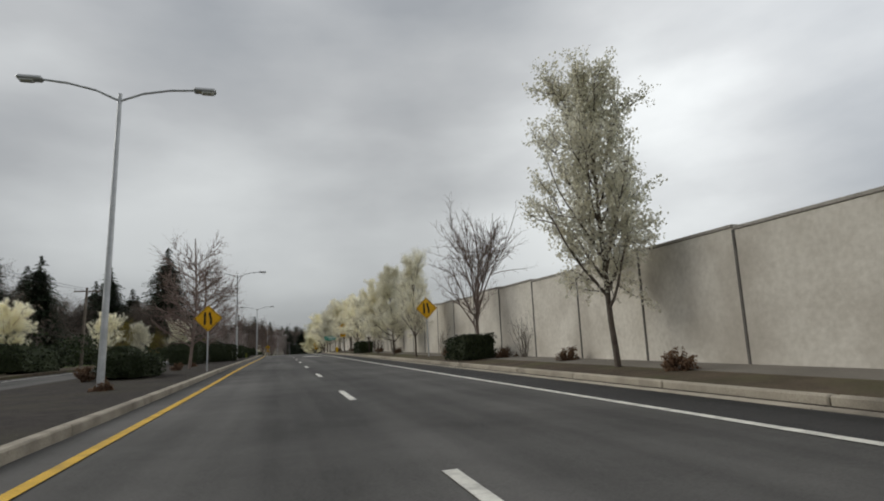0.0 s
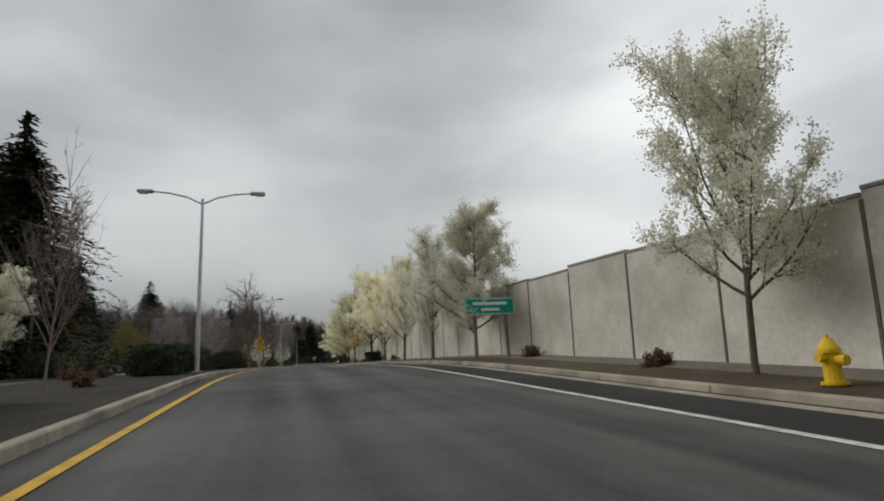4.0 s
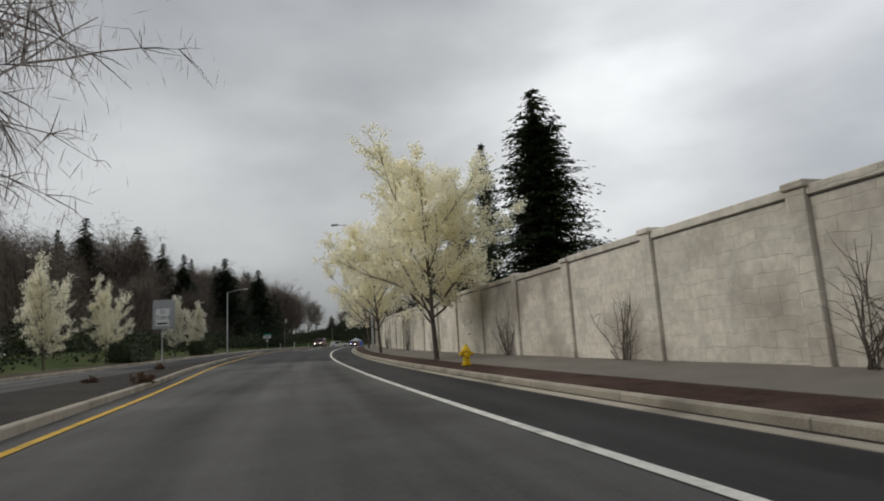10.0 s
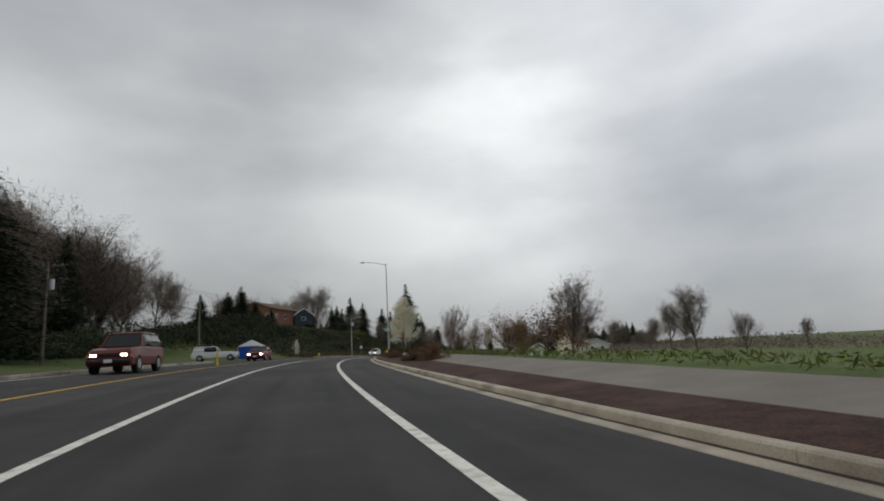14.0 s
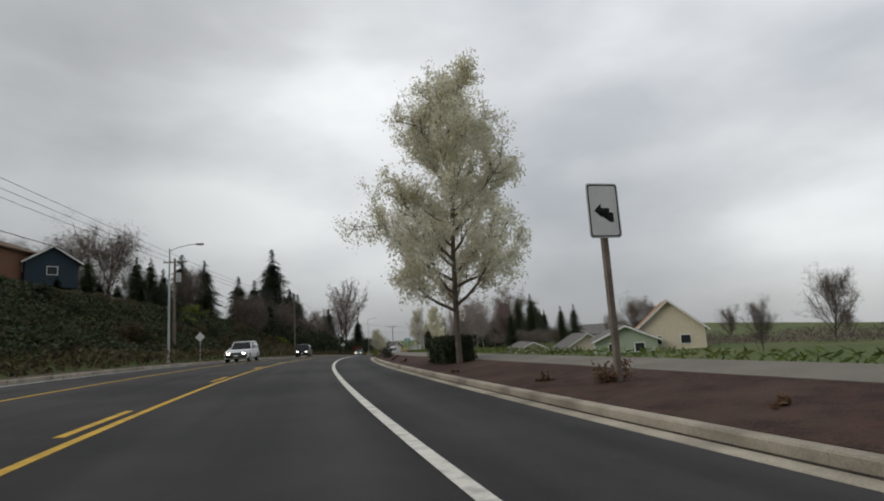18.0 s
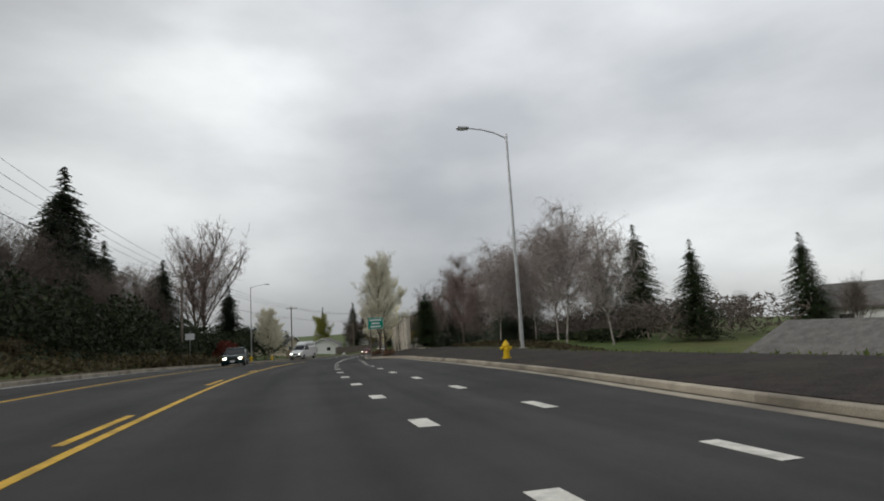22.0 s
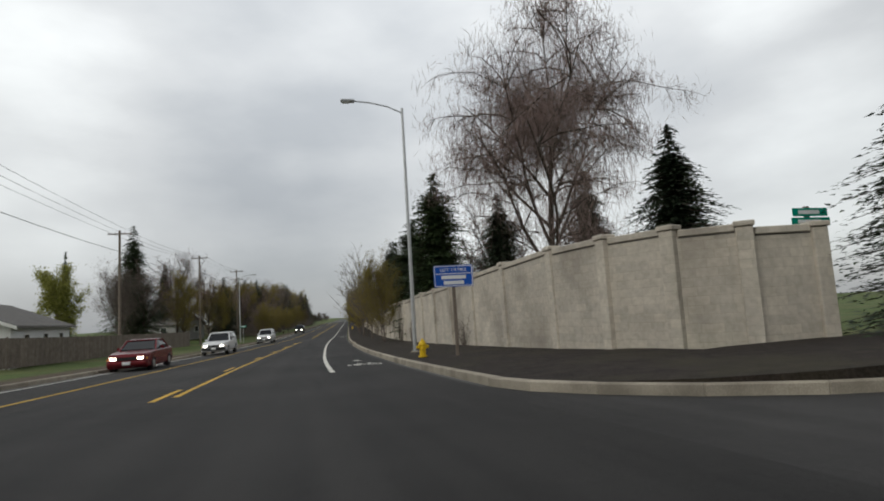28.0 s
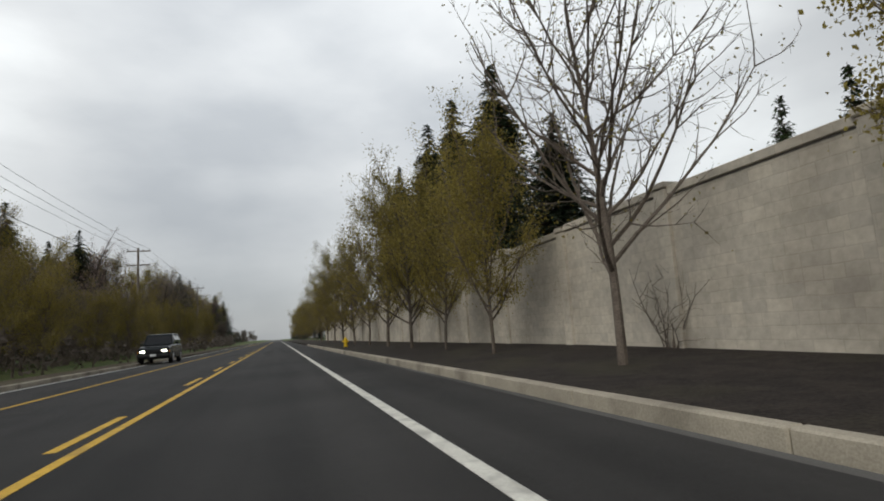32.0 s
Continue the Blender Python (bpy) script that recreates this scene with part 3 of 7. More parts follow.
tagged(part("asphalt_overlay", strip(236, 440, lambda s: kerb_l(s) + 0.5, lambda s: kerb_r(s) - 0.5, 0.006, 3.0, 26), SEAL), "newer dark asphalt layer on the road", "road", kind="structure")
white_r = along([(-150, 5.9), (0, 5.85), (60, 5.65), (130, 5.8), (150, 5.35), (168, 4.45), (177, 4.1), (189, 3.65), (210, 3.2), (228, 2.75), (243, 2.3), (262, 2.05), (281, 1.72), (332, 1.55), (365, 1.53), (399, 1.78), (443, 2.15), (449, 2.12), (465, 1.83), (481, 1.62), (525, 1.5), (540, 1.62), (900, 1.7)])
tagged(part("bike_lane", strip(-150, 236, lambda s: white_r(s) + 0.05, lambda s: kerb_r(s) - 0.55, 0.006, 3.0, 2), SEAL), "dark asphalt shoulder lane beside the kerb", "road", kind="structure")
tagged(part("side_road", strip(station(518.6) - 30, station(518.6), 4.0, 60, 0.008, 3.2, 14, 0.0, True), SEAL), "dark asphalt side road joining at the corner", "road", kind="structure")
tagged(part("driveway_road", strip(318, 352, -80, -11.8, 0.012, 4, 12), SEAL), "asphalt lot entrance joining from the bank side", "road", kind="structure")

mulch = tagged(part("median", strip(-150, 262, lambda s: median_l(s) + 0.15, lambda s: median_r(s) - 0.15, 0.12, 3.0, 3, 0.3), MULCH_G), "bark-covered planted median between the carriageways", "median", kind="structure")
verge_edge = along([(-150, 9.6), (130, 9.5), (165, 8.5)])
tagged(part("mulch_strip", strip(-150, 165, lambda s: kerb_r(s) + 0.1, verge_edge, 0.14, 3.0, 3, 0.3, land=True), SOIL), "dry brown bark verge behind the kerb", "verge", kind="structure")
tagged(part("footpath", strip(-150, 165, verge_edge, lambda s: wall_line(s) + 0.4, 0.15, 3.0, 2, 0.3, land=True), PATHWAY), "pale worn path along the foot of the wall", "path", kind="structure")
mulch_edge = along([(165, 8.5), (173, 8.3), (190, 7.6), (229.5, 6.7), (250, 6.4), (284, 6.3), (300, 6.9), (336, 8.4), (350, 8.2), (366, 7.6), (383, 7.15), (405, 8.4)])
path_edge = along([(165, 10.6), (203, 10.1), (235, 9.4), (268, 8.9), (284, 8.7), (300, 9.2), (336, 10.3), (366, 9.3), (384, 8.9), (405, 10.6)])
tagged(part("mulch_strip", strip(165, 405, lambda s: kerb_r(s) + 0.1, mulch_edge, 0.14, 3.0, 3, 0.3, land=True), MULCH), "reddish bark mulch strip behind the kerb", "mulch", kind="structure")
tagged(part("footpath", strip(165, 405, lambda s: mulch_edge(s), path_edge, 0.15, 3.0, 2, 0.3, land=True), PATHWAY), "pale weathered asphalt footpath", "path", kind="structure")
tagged(part("corner_paving", strip(405, 446, lambda s: kerb_r(s) + 0.1, along([(405, 12.5), (420, 15), (440, 15), (446, 10.4)]), 0.15, 3.0, 3, 0.3, land=True), MULCH_G), "bare dark verge round the turn-off", "verge", kind="structure")
tagged(part("mulch_strip", strip(446, 499, lambda s: kerb_r(s) + 0.1, lambda s: wall_line_2(s) + 0.4, 0.14, 3.0, 3, 0.3, land=True), MULCH_G), "dark bark mulch below the block wall", "mulch", kind="structure")
tagged(part("mulch_strip", strip(518.6, 900, lambda s: kerb_r(s) + 0.1, lambda s: wall_line_3(s) + 0.4, 0.14, 3.0, 3, 0.3, land=True), MULCH_G), "dark bark mulch below the long block wall", "mulch", kind="structure")
tagged(part("far_verge", strip(-150, 317, lambda s: kerb_l(s) - 4.5, lambda s: kerb_l(s) - 0.1, 0.12, 3.0, 2, 0.3), SOIL), "brown planted verge beyond the far carriageway", "verge", kind="structure")
tagged(part("far_verge", strip(353, 900, lambda s: kerb_l(s) - 2.6, lambda s: kerb_l(s) - 0.1, 0.12, 3.0, 2, 0.3), SOIL), "narrow grassy verge beyond the far lane", "verge", kind="structure")

cor = station(518.6)
apron = [(cor, 4.5), (cor - 1.6, 4.85), (cor - 3.0, 5.55), (cor - 4.4, 6.65), (cor - 5.4, 8.0), (cor - 6.2, 10), (cor - 7.0, 13), (cor - 7.6, 17), (cor, 17), (cor, 11)]
av = [tuple(road(s, d, 0.14 + berm(s, d))) for s, d in apron] + [tuple(road(s, d, -0.1)) for s, d in apron]
af = [tuple(range(10))[::-1]] + [(i, i + 10, (i + 1) % 10 + 10, (i + 1) % 10) for i in range(10)]
tagged(part("corner_verge", (av, af), MULCH_G), "dark earth verge at the street corner", "verge", kind="structure")
KERB_L = 3.0 / U
kerb_bm = box(0.18, 2.985, 0.42, 0, 0, -0.07, 0.02)
kerb_mesh = bpy.data.meshes.new("kerb_stone")
kerb_bm.to_mesh(kerb_mesh)
kerb_mesh.materials.append(CONCRETE)
gutter_bm = box(0.26, 2.985, 0.2, 0, 0, -0.085, 0.008)
gutter_mesh = bpy.data.meshes.new("gutter_slab")
gutter_bm.to_mesh(gutter_mesh)
gutter_mesh.materials.append(CONCRETE)
grime_bm = box(0.07, 2.985, 0.2, 0, 0, -0.08, 0.004)
grime_mesh = bpy.data.meshes.new("gutter_dirt")
grime_bm.to_mesh(grime_mesh)
grime_mesh.materials.append(GRIME)


def lay(mesh, name, parent, s, f, off, length, h=0.0):
    """One straight piece along a lateral table."""
    a, b = road(s, f(s) + off, h), road(s + length, f(s + length) + off, h)
    ob = new(name, mesh)
    ob.parent = parent
    ob.matrix_basis = Matrix.Translation((a + b) / 2) @ (b - a).to_track_quat("Y", "Z").to_matrix().to_4x4()
    return ob


def kerb_run(s0, s1, f, side, gutter, label):
    root = thing("kerb", Matrix(), label, "kerb", kind="structure")
    s, s1 = station(s0), station(s1)
    while s < s1 - 0.5:
        lay(kerb_mesh, "kerb_stone", root, s, f, 0, KERB_L)
        if gutter:
            lay(gutter_mesh, "gutter_slab", root, s, f, -side * 0.3, KERB_L)
            lay(grime_mesh, "gutter_dirt", root, s, f, -side * 0.15, KERB_L, 0.003)
        s += KERB_L


kerb_run(-24, 446, kerb_r, 1, True, "pale concrete kerb and gutter beside the road")
kerb_run(446, 499, kerb_r, 1, False, "pale concrete kerb round the corner lot")
kerb_run(518.6, 665, kerb_r, 1, False, "pale concrete kerb below the long wall")
kerb_run(-24, 262, median_r, -1, False, "grey concrete kerb of the planted median")
kerb_run(140, 317, kerb_l, -1, False, "grey concrete kerb of the far carriageway")
kerb_run(353, 640, kerb_l, -1, False, "grey concrete kerb along the far lane")
corner = station(518.6)
for bend in ([(-31.0, 4.62), (-30.0, 5.2), (-29.4, 6.4), (-29.2, 8.0), (-29.2, 12), (-29.2, 17), (-29.2, 24)], [(0.0, 4.5), (-1.6, 4.8), (-3.0, 5.5), (-4.4, 6.6), (-5.4, 8.0), (-6.2, 10), (-7.0, 13), (-7.6, 17), (-8.0, 24)]):
    root = thing("kerb", Matrix(), "concrete kerb rounding the street corner", "kerb", kind="structure")
    for (sa, da), (sb, db) in zip(bend, bend[1:]):
        va, vb = road(corner + sa, da), road(corner + sb, db)
        part("kerb_stone", box(0.18, (vb - va).length + 0.03, 0.42, 0, 0, -0.04, 0.02), CONCRETE, root, "", Matrix.Translation((va + vb) / 2) @ (vb - va).to_track_quat("Y", "Z").to_matrix().to_4x4())

# ---- painted markings ----
def marking(s0, s1, f, width, material, label, name="road_line", h=0.012):
    w = width / U / 2
    g = f if callable(f) else (lambda s: f)
    a = station(s0)
    b = a + s1 - s0 if s1 - s0 < 6 else station(s1)
    return tagged(part(name, strip(a, b, lambda s: g(s) - w, lambda s: g(s) + w, h, 2.5, 1, 0.004, True), material), label, "road marking", kind="structure")


def block(s, length, d, width, material, label, name):
    w = width / U / 2
    return tagged(part(name, strip(s, s + length, d - w, d + w, 0.012, 2.5, 1, 0.004, True), material), label, "road marking", kind="structure")


yellow_l = along([(-150, -2.5), (30, -2.4), (80, -2.2), (112, -2.25), (130, -2.5), (150, -2.85), (174, -2.95), (192, -3.2), (205, -3.4), (211, -3.6), (218, -4.0), (223, -4.5), (235, -6.0), (247, -6.9), (256, -7.6), (272, -7.5), (300, -7.4), (348, -7.6), (450, -7.6), (474, -7.2), (540, -7.3), (595, -6.6), (900, -6.6)])
yellow_n = along([(318, -2.95), (342, -2.92), (370, -2.92), (388, -3.0), (412, -2.65), (449, -2.7), (498, -2.85), (530, -2.85), (565, -2.85), (584, -2.5), (900, -2.4)])
white_l = along([(262, -2.78), (276, -2.7), (310, -2.9), (474, -2.65), (497, -2.8)])
edge_l = along([(-150, -15.0), (240, -14.4), (290, -13.0), (340, -11.3), (450, -10.9), (560, -9.9), (640, -9.4), (900, -9.4)])
marking(-150, 318, yellow_l, 0.13, YELLOW_P, "solid yellow line along the median side")
marking(318, 498, yellow_l, 0.11, YELLOW_P, "solid yellow line of the far lane")
marking(520, 900, yellow_l, 0.11, YELLOW_P, "solid yellow line of the far lane")
marking(318, 458, yellow_n, 0.12, YELLOW_P, "solid yellow line of the turn lane")
marking(498, 510, yellow_n, 0.12, YELLOW_P, "solid yellow line before the junction")
marking(498, 510, lambda s: yellow_n(s) - 0.36, 0.12, YELLOW_P, "solid yellow line before the junction")
marking(521, 568, yellow_n, 0.12, YELLOW_P, "solid yellow line of the turn lane")
marking(582, 900, yellow_n, 0.12, YELLOW_P, "solid yellow line of the turn lane")
for ch in [335.6 + 8.03 * k for k in range(15)] + [520.4 + 8.45 * k for k in range(24)]:
    s = station(ch)
    if 564 < ch < 583:
        continue
    block(s, 3.6, yellow_n(s + 2) - 0.36, 0.12, YELLOW_P, "short yellow dash of the turn lane", "yellow_dash")
marking(-150, 157, white_r, 0.13, WHITE_P, "solid white edge line")
marking(162, 236, white_r, 0.14, WHITE_P, "solid white edge line")
marking(236, 405.3, white_r, 0.15, WHITE_P, "thick solid white edge line")
marking(449.5, 497, white_r, 0.15, WHITE_P, "thick solid white edge line")
marking(524.7, 900, white_r, 0.15, WHITE_P, "thick solid white edge line")
marking(262, 318, white_l, 0.14, WHITE_P, "solid white line beside the turn pocket")
marking(474, 497, white_l, 0.16, WHITE_P, "solid white line beside the turn pocket")
marking(-150, 316, edge_l, 0.12, WHITE_P, "solid white edge line of the far carriageway")
marking(354, 900, edge_l, 0.12, WHITE_P, "solid white edge line of the far lane")
for k in range(8):
    marking(-7.6 + 10.3 * k, -4.8 + 10.3 * k, 1.56, 0.12, WHITE_P, "white lane dash", "lane_dash")
inner_row = along([(405, 2.05), (416, 2.08), (424, 1.95), (441, 2.1), (449, 2.1)])
outer_row = along([(405, 4.95), (412, 4.7), (416.3, 4.49), (419.3, 4.29), (424.8, 4.05), (434, 4.1), (440, 4.3), (449, 4.2)])
for k in range(14):
    q = station(406.5) + 4.9 * k
    block(q, 0.95, inner_row(q), 0.26, WHITE_P, "short white block across the turn-off", "lane_dash")
    if k > 0:
        block(q + 0.9, 1.15, outer_row(q), 0.2, WHITE_P, "short white block across the turn-off", "lane_dash")
block(station(511.9), 3.6, 8.1, 0.22, WHITE_P, "white stop line on the side road", "stop_line")


def flat_shape(points, name, material, label, h=0.012):
    s0 = points[0][0]
    points = [(station(s0) + s - s0, d) for s, d in points]
    v = [tuple(road(s, d, h)) for s, d in points] + [tuple(road(s, d, h - 0.004)) for s, d in points]
    n = len(points)
    f = [tuple(range(n))] + [(i, i + n, (i + 1) % n + n, (i + 1) % n) for i in range(n)]
    return tagged(part(name, (v, f), material), label, "road marking", kind="structure")


for s, e in ((0.0, 1.3), (54.3, 0.0)):
    flat_shape([(73.4 + s, 2.55), (72.2 + s, 4.45), (71.5 + s, 3.95), (68.9 + s - e, 4.6 + e * 0.25), (68.5 + s - e, 4.02 + e * 0.25), (70.7 + s, 3.45), (69.2 + s, 3.35)], "merge_arrow", WHITE_P, "white merge arrow pointing towards the median lane")
flat_shape([(159.6, -3.4), (157.0, 4.9), (156.6, 4.9), (159.2, -3.4)], "crossing_line", WHITE_P, "white crosswalk line across the lanes")
flat_shape([(163.0, -3.4), (160.8, 4.8), (160.4, 4.8), (162.6, -3.4)], "crossing_line", WHITE_P, "white crosswalk line across the lanes")
flat_shape([(268.2, -5.9), (271.2, -5.1), (270.2, -4.9), (270.2, -4.3), (269.6, -4.3), (269.6, -4.9), (268.0, -5.0)], "turn_arrow", WHITE_P, "white left-turn arrow in the pocket")
flat_shape([(476.6, -5.9), (479.6, -5.1), (478.6, -4.9), (478.6, -4.3), (478.0, -4.3), (478.0, -4.9), (476.4, -5.0)], "turn_arrow", WHITE_P, "white left-turn arrow in the pocket")

def bike_symbol(ch, d, gap=4.2):
    """A bicycle painted in the side lane, lengthened along the road, with a small arrow beyond it."""
    s0 = station(ch)
    verts, faces = [], []

    def bar(a, b, w=0.035):
        (xa, ya), (xb, yb) = a, b
        n = math.hypot(xb - xa, yb - ya)
        ox, oy = -(yb - ya) / n * w, (xb - xa) / n * w
        i = len(verts)
        verts.extend(tuple(road(s0 + y * 1.9, d + x, 0.013)) for x, y in ((xa + ox, ya + oy), (xb + ox, yb + oy), (xb - ox, yb - oy), (xa - ox, ya - oy)))
        faces.append((i, i + 1, i + 2, i + 3))

    for cx in (-0.47, 0.47):
        ring = [(cx + 0.27 * math.cos(math.tau * k / 18), 0.27 * math.sin(math.tau * k / 18)) for k in range(19)]
        for a, b in zip(ring, ring[1:]):
            bar(a, b, 0.045)
    for a, b in (((-0.47, 0), (-0.2, 0.5)), ((-0.2, 0.5), (0.3, 0.5)), ((-0.2, 0.42), (0.05, 0.02)), ((0.05, 0.02), (0.32, 0.5)), ((0.47, 0), (0.28, 0.66)), ((0.28, 0.66), (0.44, 0.7)), ((-0.32, 0.58), (-0.1, 0.58)), ((-0.47, 0), (0.05, 0.02))):
        bar(a, b)
    tagged(part("bike_symbol", (verts, faces), WHITE_P), "worn white bicycle symbol on the side lane", "road marking", kind="structure")
    arrow = [(-0.05, -0.5), (0.05, -0.5), (0.05, 0.0), (0.3, -0.05), (0.0, 0.5), (-0.3, -0.05), (-0.05, 0.0)]
    v = [tuple(road(s0 + gap + y * 1.4, d + x, 0.013)) for x, y in arrow]
    tagged(part("lane_arrow", (v, [tuple(range(7))]), WHITE_P), "small worn white arrow on the side lane", "road marking", kind="structure")


for ch, d in ((326.4, 2.93), (527.4, 3.15), (580.8, 3.1)):
    bike_symbol(ch, d)


def storm_drain(ch):
    """A kerb inlet: a dark mouth in a thicker kerb block, and a grate in the gutter."""
    q = station(ch)
    ob = thing("storm_drain", Matrix.Translation(road(q, kerb_r(q) - 0.02)) @ pose(0, 0, 0, 0, 0, heading(q)), "concrete kerb inlet with a dark mouth", "drain")
    part("hood", box(0.3, 1.1, 0.1, 0.06, 0, 0.12, 0.02), CONCRETE, ob)
    part("mouth", box(0.06, 0.8, 0.11, -0.075, 0, 0.02, 0.005), GRIME, ob)
    part("grate", box(0.3, 0.7, 0.03, -0.26, 0, 0.008, 0.005), GRIME, ob)


for ch in (128.5, 180.5, 327.7, 457.3, 553.5):
    storm_drain(ch)

# ---- walls ----
def wall_run(name, s0, s1, f, bay, height, material, style, label, steps=0.0):
    root = thing(name, Matrix(), label, "wall", kind="structure")
    length = bay * U
    meshes = {}

    def shared(key, bm, m):
        if key not in meshes:
            me = bpy.data.meshes.new(key)
            bm.to_mesh(me)
            me.materials.append(m)
            meshes[key] = me
        bm.free()
        return meshes[key]

    s, s1, k = station(s0), station(s1), 0
    while s < s1 - 0.2:
        lift = steps * (k % 3 - 1)
        panel = shared("panel", box(0.16, length - 0.03, height, 0, 0, height / 2 - 0.3, 0.012), material)
        lay(panel, "panel", root, s, f, 0, bay, 0.15 + lift)
        if style == "thin":
            lay(shared("joint_post", box(0.2, 0.07, height - 0.03, 0, 0, height / 2 - 0.32, 0.01), JOINT_AND_SHADE), "joint_post", root, s - bay / 2, f, 0, bay, 0.15 + lift)
            lay(shared("cap", box(0.2, length - 0.035, 0.07, 0, 0, height - 0.27, 0.01), POSTC), "cap", root, s, f, 0, bay, 0.16 + lift)
        else:
            lay(shared("pilaster", box(0.34, 0.34, height + 0.06, 0, 0, height / 2 - 0.3, 0.015), material), "pilaster", root, s - bay / 2, f, 0, bay, 0.15 + lift)
            lay(shared("pilaster_cap", box(0.42, 0.42, 0.12, 0, 0, height - 0.2, 0.02), material), "pilaster_cap", root, s - bay / 2, f, 0, bay, 0.15 + lift)
            lay(shared("coping", box(0.26, length - 0.36, 0.16, 0, 0, height - 0.27, 0.015), material), "coping", root, s, f, 0, bay, 0.15 + lift)
            # solid dark strip that paints the shade below the coping
            lay(shared("shadow_gap", box(0.172, length - 0.37, 0.03, 0, 0, height - 0.37, 0), JOINT_AND_SHADE), "shadow_gap", root, s, f, 0, bay, 0.15 + lift)
        s += bay
        k += 1
    return root


wall_run("wall_1", -40, 176, wall_line, 3.95, 3.05, WALL_A, "thin", "tall pale concrete panel wall with thin dark joints", 0.05)
wall_run("wall_2", 176, 268, wall_line, 4.84, 3.1, WALL_B, "pier", "tall cast-stone wall with pilasters and coping", 0.04)
wall_run("wall_3", 451, 499, wall_line_2, 4.8, 3.45, WALL_C, "pier", "tall grey block wall with pilasters and coping", 0.06)
wall_run("wall_4", 523.2, 690, wall_line_3, 5.2, 3.4, WALL_C, "pier", "long grey block wall with pilasters and coping", 0.05)


def corner_wall(points, height, drop):
    """The end of the long wall, turning the street corner in straight bays that step down."""
    root = thing("wall_5", Matrix(), "grey block wall stepping down round the street corner", "wall", kind="structure")
    for k, ((sa, da), (sb, db)) in enumerate(zip(points, points[1:])):
        va, vb = road(station(sa), da, 0.15 - drop * k), road(station(sb), db, 0.15 - drop * k)
        vb.z = va.z
        length = (vb - va).length
        m = Matrix.Translation((va + vb) / 2) @ (vb - va).to_track_quat("Y", "Z").to_matrix().to_4x4()
        part("panel", box(0.16, length - 0.03, height, 0, 0, height / 2 - 0.3, 0.012), WALL_C, root, "", m)
        part("coping", box(0.26, length - 0.36, 0.16, 0, 0, height - 0.27, 0.015), WALL_C, root, "", m)
        # shade under the coping, put in as a dark strip on the panel
        part("shadow_gap", box(0.172, length - 0.37, 0.03, 0, 0, height - 0.37), JOINT_AND_SHADE, root, "", m)
        m2 = Matrix.Translation(vb) @ m.to_3x3().to_4x4()
        part("pilaster", box(0.34, 0.34, height + 0.06, 0, 0, height / 2 - 0.3, 0.015), WALL_C, root, "", m2)
        part("pilaster_cap", box(0.42, 0.42, 0.12, 0, 0, height - 0.2, 0.02), WALL_C, root, "", m2)


corner_wall([(523.2, 9.77), (521.1, 10.05), (519.7, 10.9), (518.9, 12.4), (518.6, 14.4)], 3.3, 0.13)

# ---- trees and shrubs ----
def tube_mesh(segs):
    """Tapered prisms, one a segment: (a, b, radius a, radius b, sides)."""
    verts, faces = [], []
    for a, b, ra, rb, k in segs:
        ax = b - a
        n = np.linalg.norm(ax)
        if n < 1e-6:
            continue
        ax = ax / n
        u = np.cross(ax, (0.31, 0.17, 0.93) if abs(ax[2]) < 0.9 else (1, 0, 0))
        u /= np.linalg.norm(u)
        v = np.cross(ax, u)
        i0 = len(verts)
        for p, r in ((a, ra), (b, rb)):
            for j in range(k):
                t = 2 * math.pi * j / k
                verts.append(tuple(p + r * (math.cos(t) * u + math.sin(t) * v)))
        for j in range(k):
            faces.append((i0 + j, i0 + (j + 1) % k, i0 + k + (j + 1) % k, i0 + k + j))
    return verts, faces


def leaf_mesh(points, size, rng, flat=0.0, ratio=0.7):
    """A small bent leaf (two triangles folded on a line) at each point."""
    p = np.asarray(points, float)
    n = len(p)
    a = rng.normal(size=(n, 3)) * (1, 1, 1 - flat)
    a /= np.linalg.norm(a, axis=1, keepdims=True) + 1e-9
    b = np.cross(a, rng.normal(size=(n, 3)))
    b /= np.linalg.norm(b, axis=1, keepdims=True) + 1e-9
    w = size * rng.uniform(0.6, 1.35, (n, 1))
    c = np.cross(a, b) * w * ratio * 0.36
    verts = np.stack([p - a * w, p + b * w * ratio + c, p + a * w, p - b * w * ratio + c], 1).reshape(-1, 3)
    i = np.arange(n)[:, None] * 4
    faces = np.concatenate([i + (0, 1, 2), i + (0, 2, 3)], 1).reshape(-1, 3)
    return verts.tolist(), faces.tolist()


def unit(v):
    return v / (np.linalg.norm(v) + 1e-9)


def bough(rng, p, d, length, r, n, bend, segs, sides, up=0.0):
    """A wandering limb; returns the points along it."""
    pts = [p]
    for i in range(n):
        d = unit(d + rng.normal(size=3) * bend + np.array((0, 0, up)))
        q = p + d * length / n
        k0, k1 = 1 - i / n, 1 - (i + 1) / n
        segs.append((p, q, r * (0.25 + 0.75 * k0), r * (0.25 + 0.75 * k1), sides))
        p = q
        pts.append(p)
    return pts, d


def finish(rng, segs, tips, height, leaves, leaf, cloud, ratio, flat=0.0):
    """Trim the tree to its full height and hang the leaves about its twigs."""
    tips = np.array(tips)
    k = height / tips[:, 2].max()
    segs = [(a * k, b * k, ra * k, rb * k, n) for a, b, ra, rb, n in segs]
    pick = k * tips[rng.integers(0, len(tips), leaves)] + rng.normal(size=(leaves, 3)) * height * cloud
    return tube_mesh(segs), leaf_mesh(pick, leaf, rng, flat, ratio)


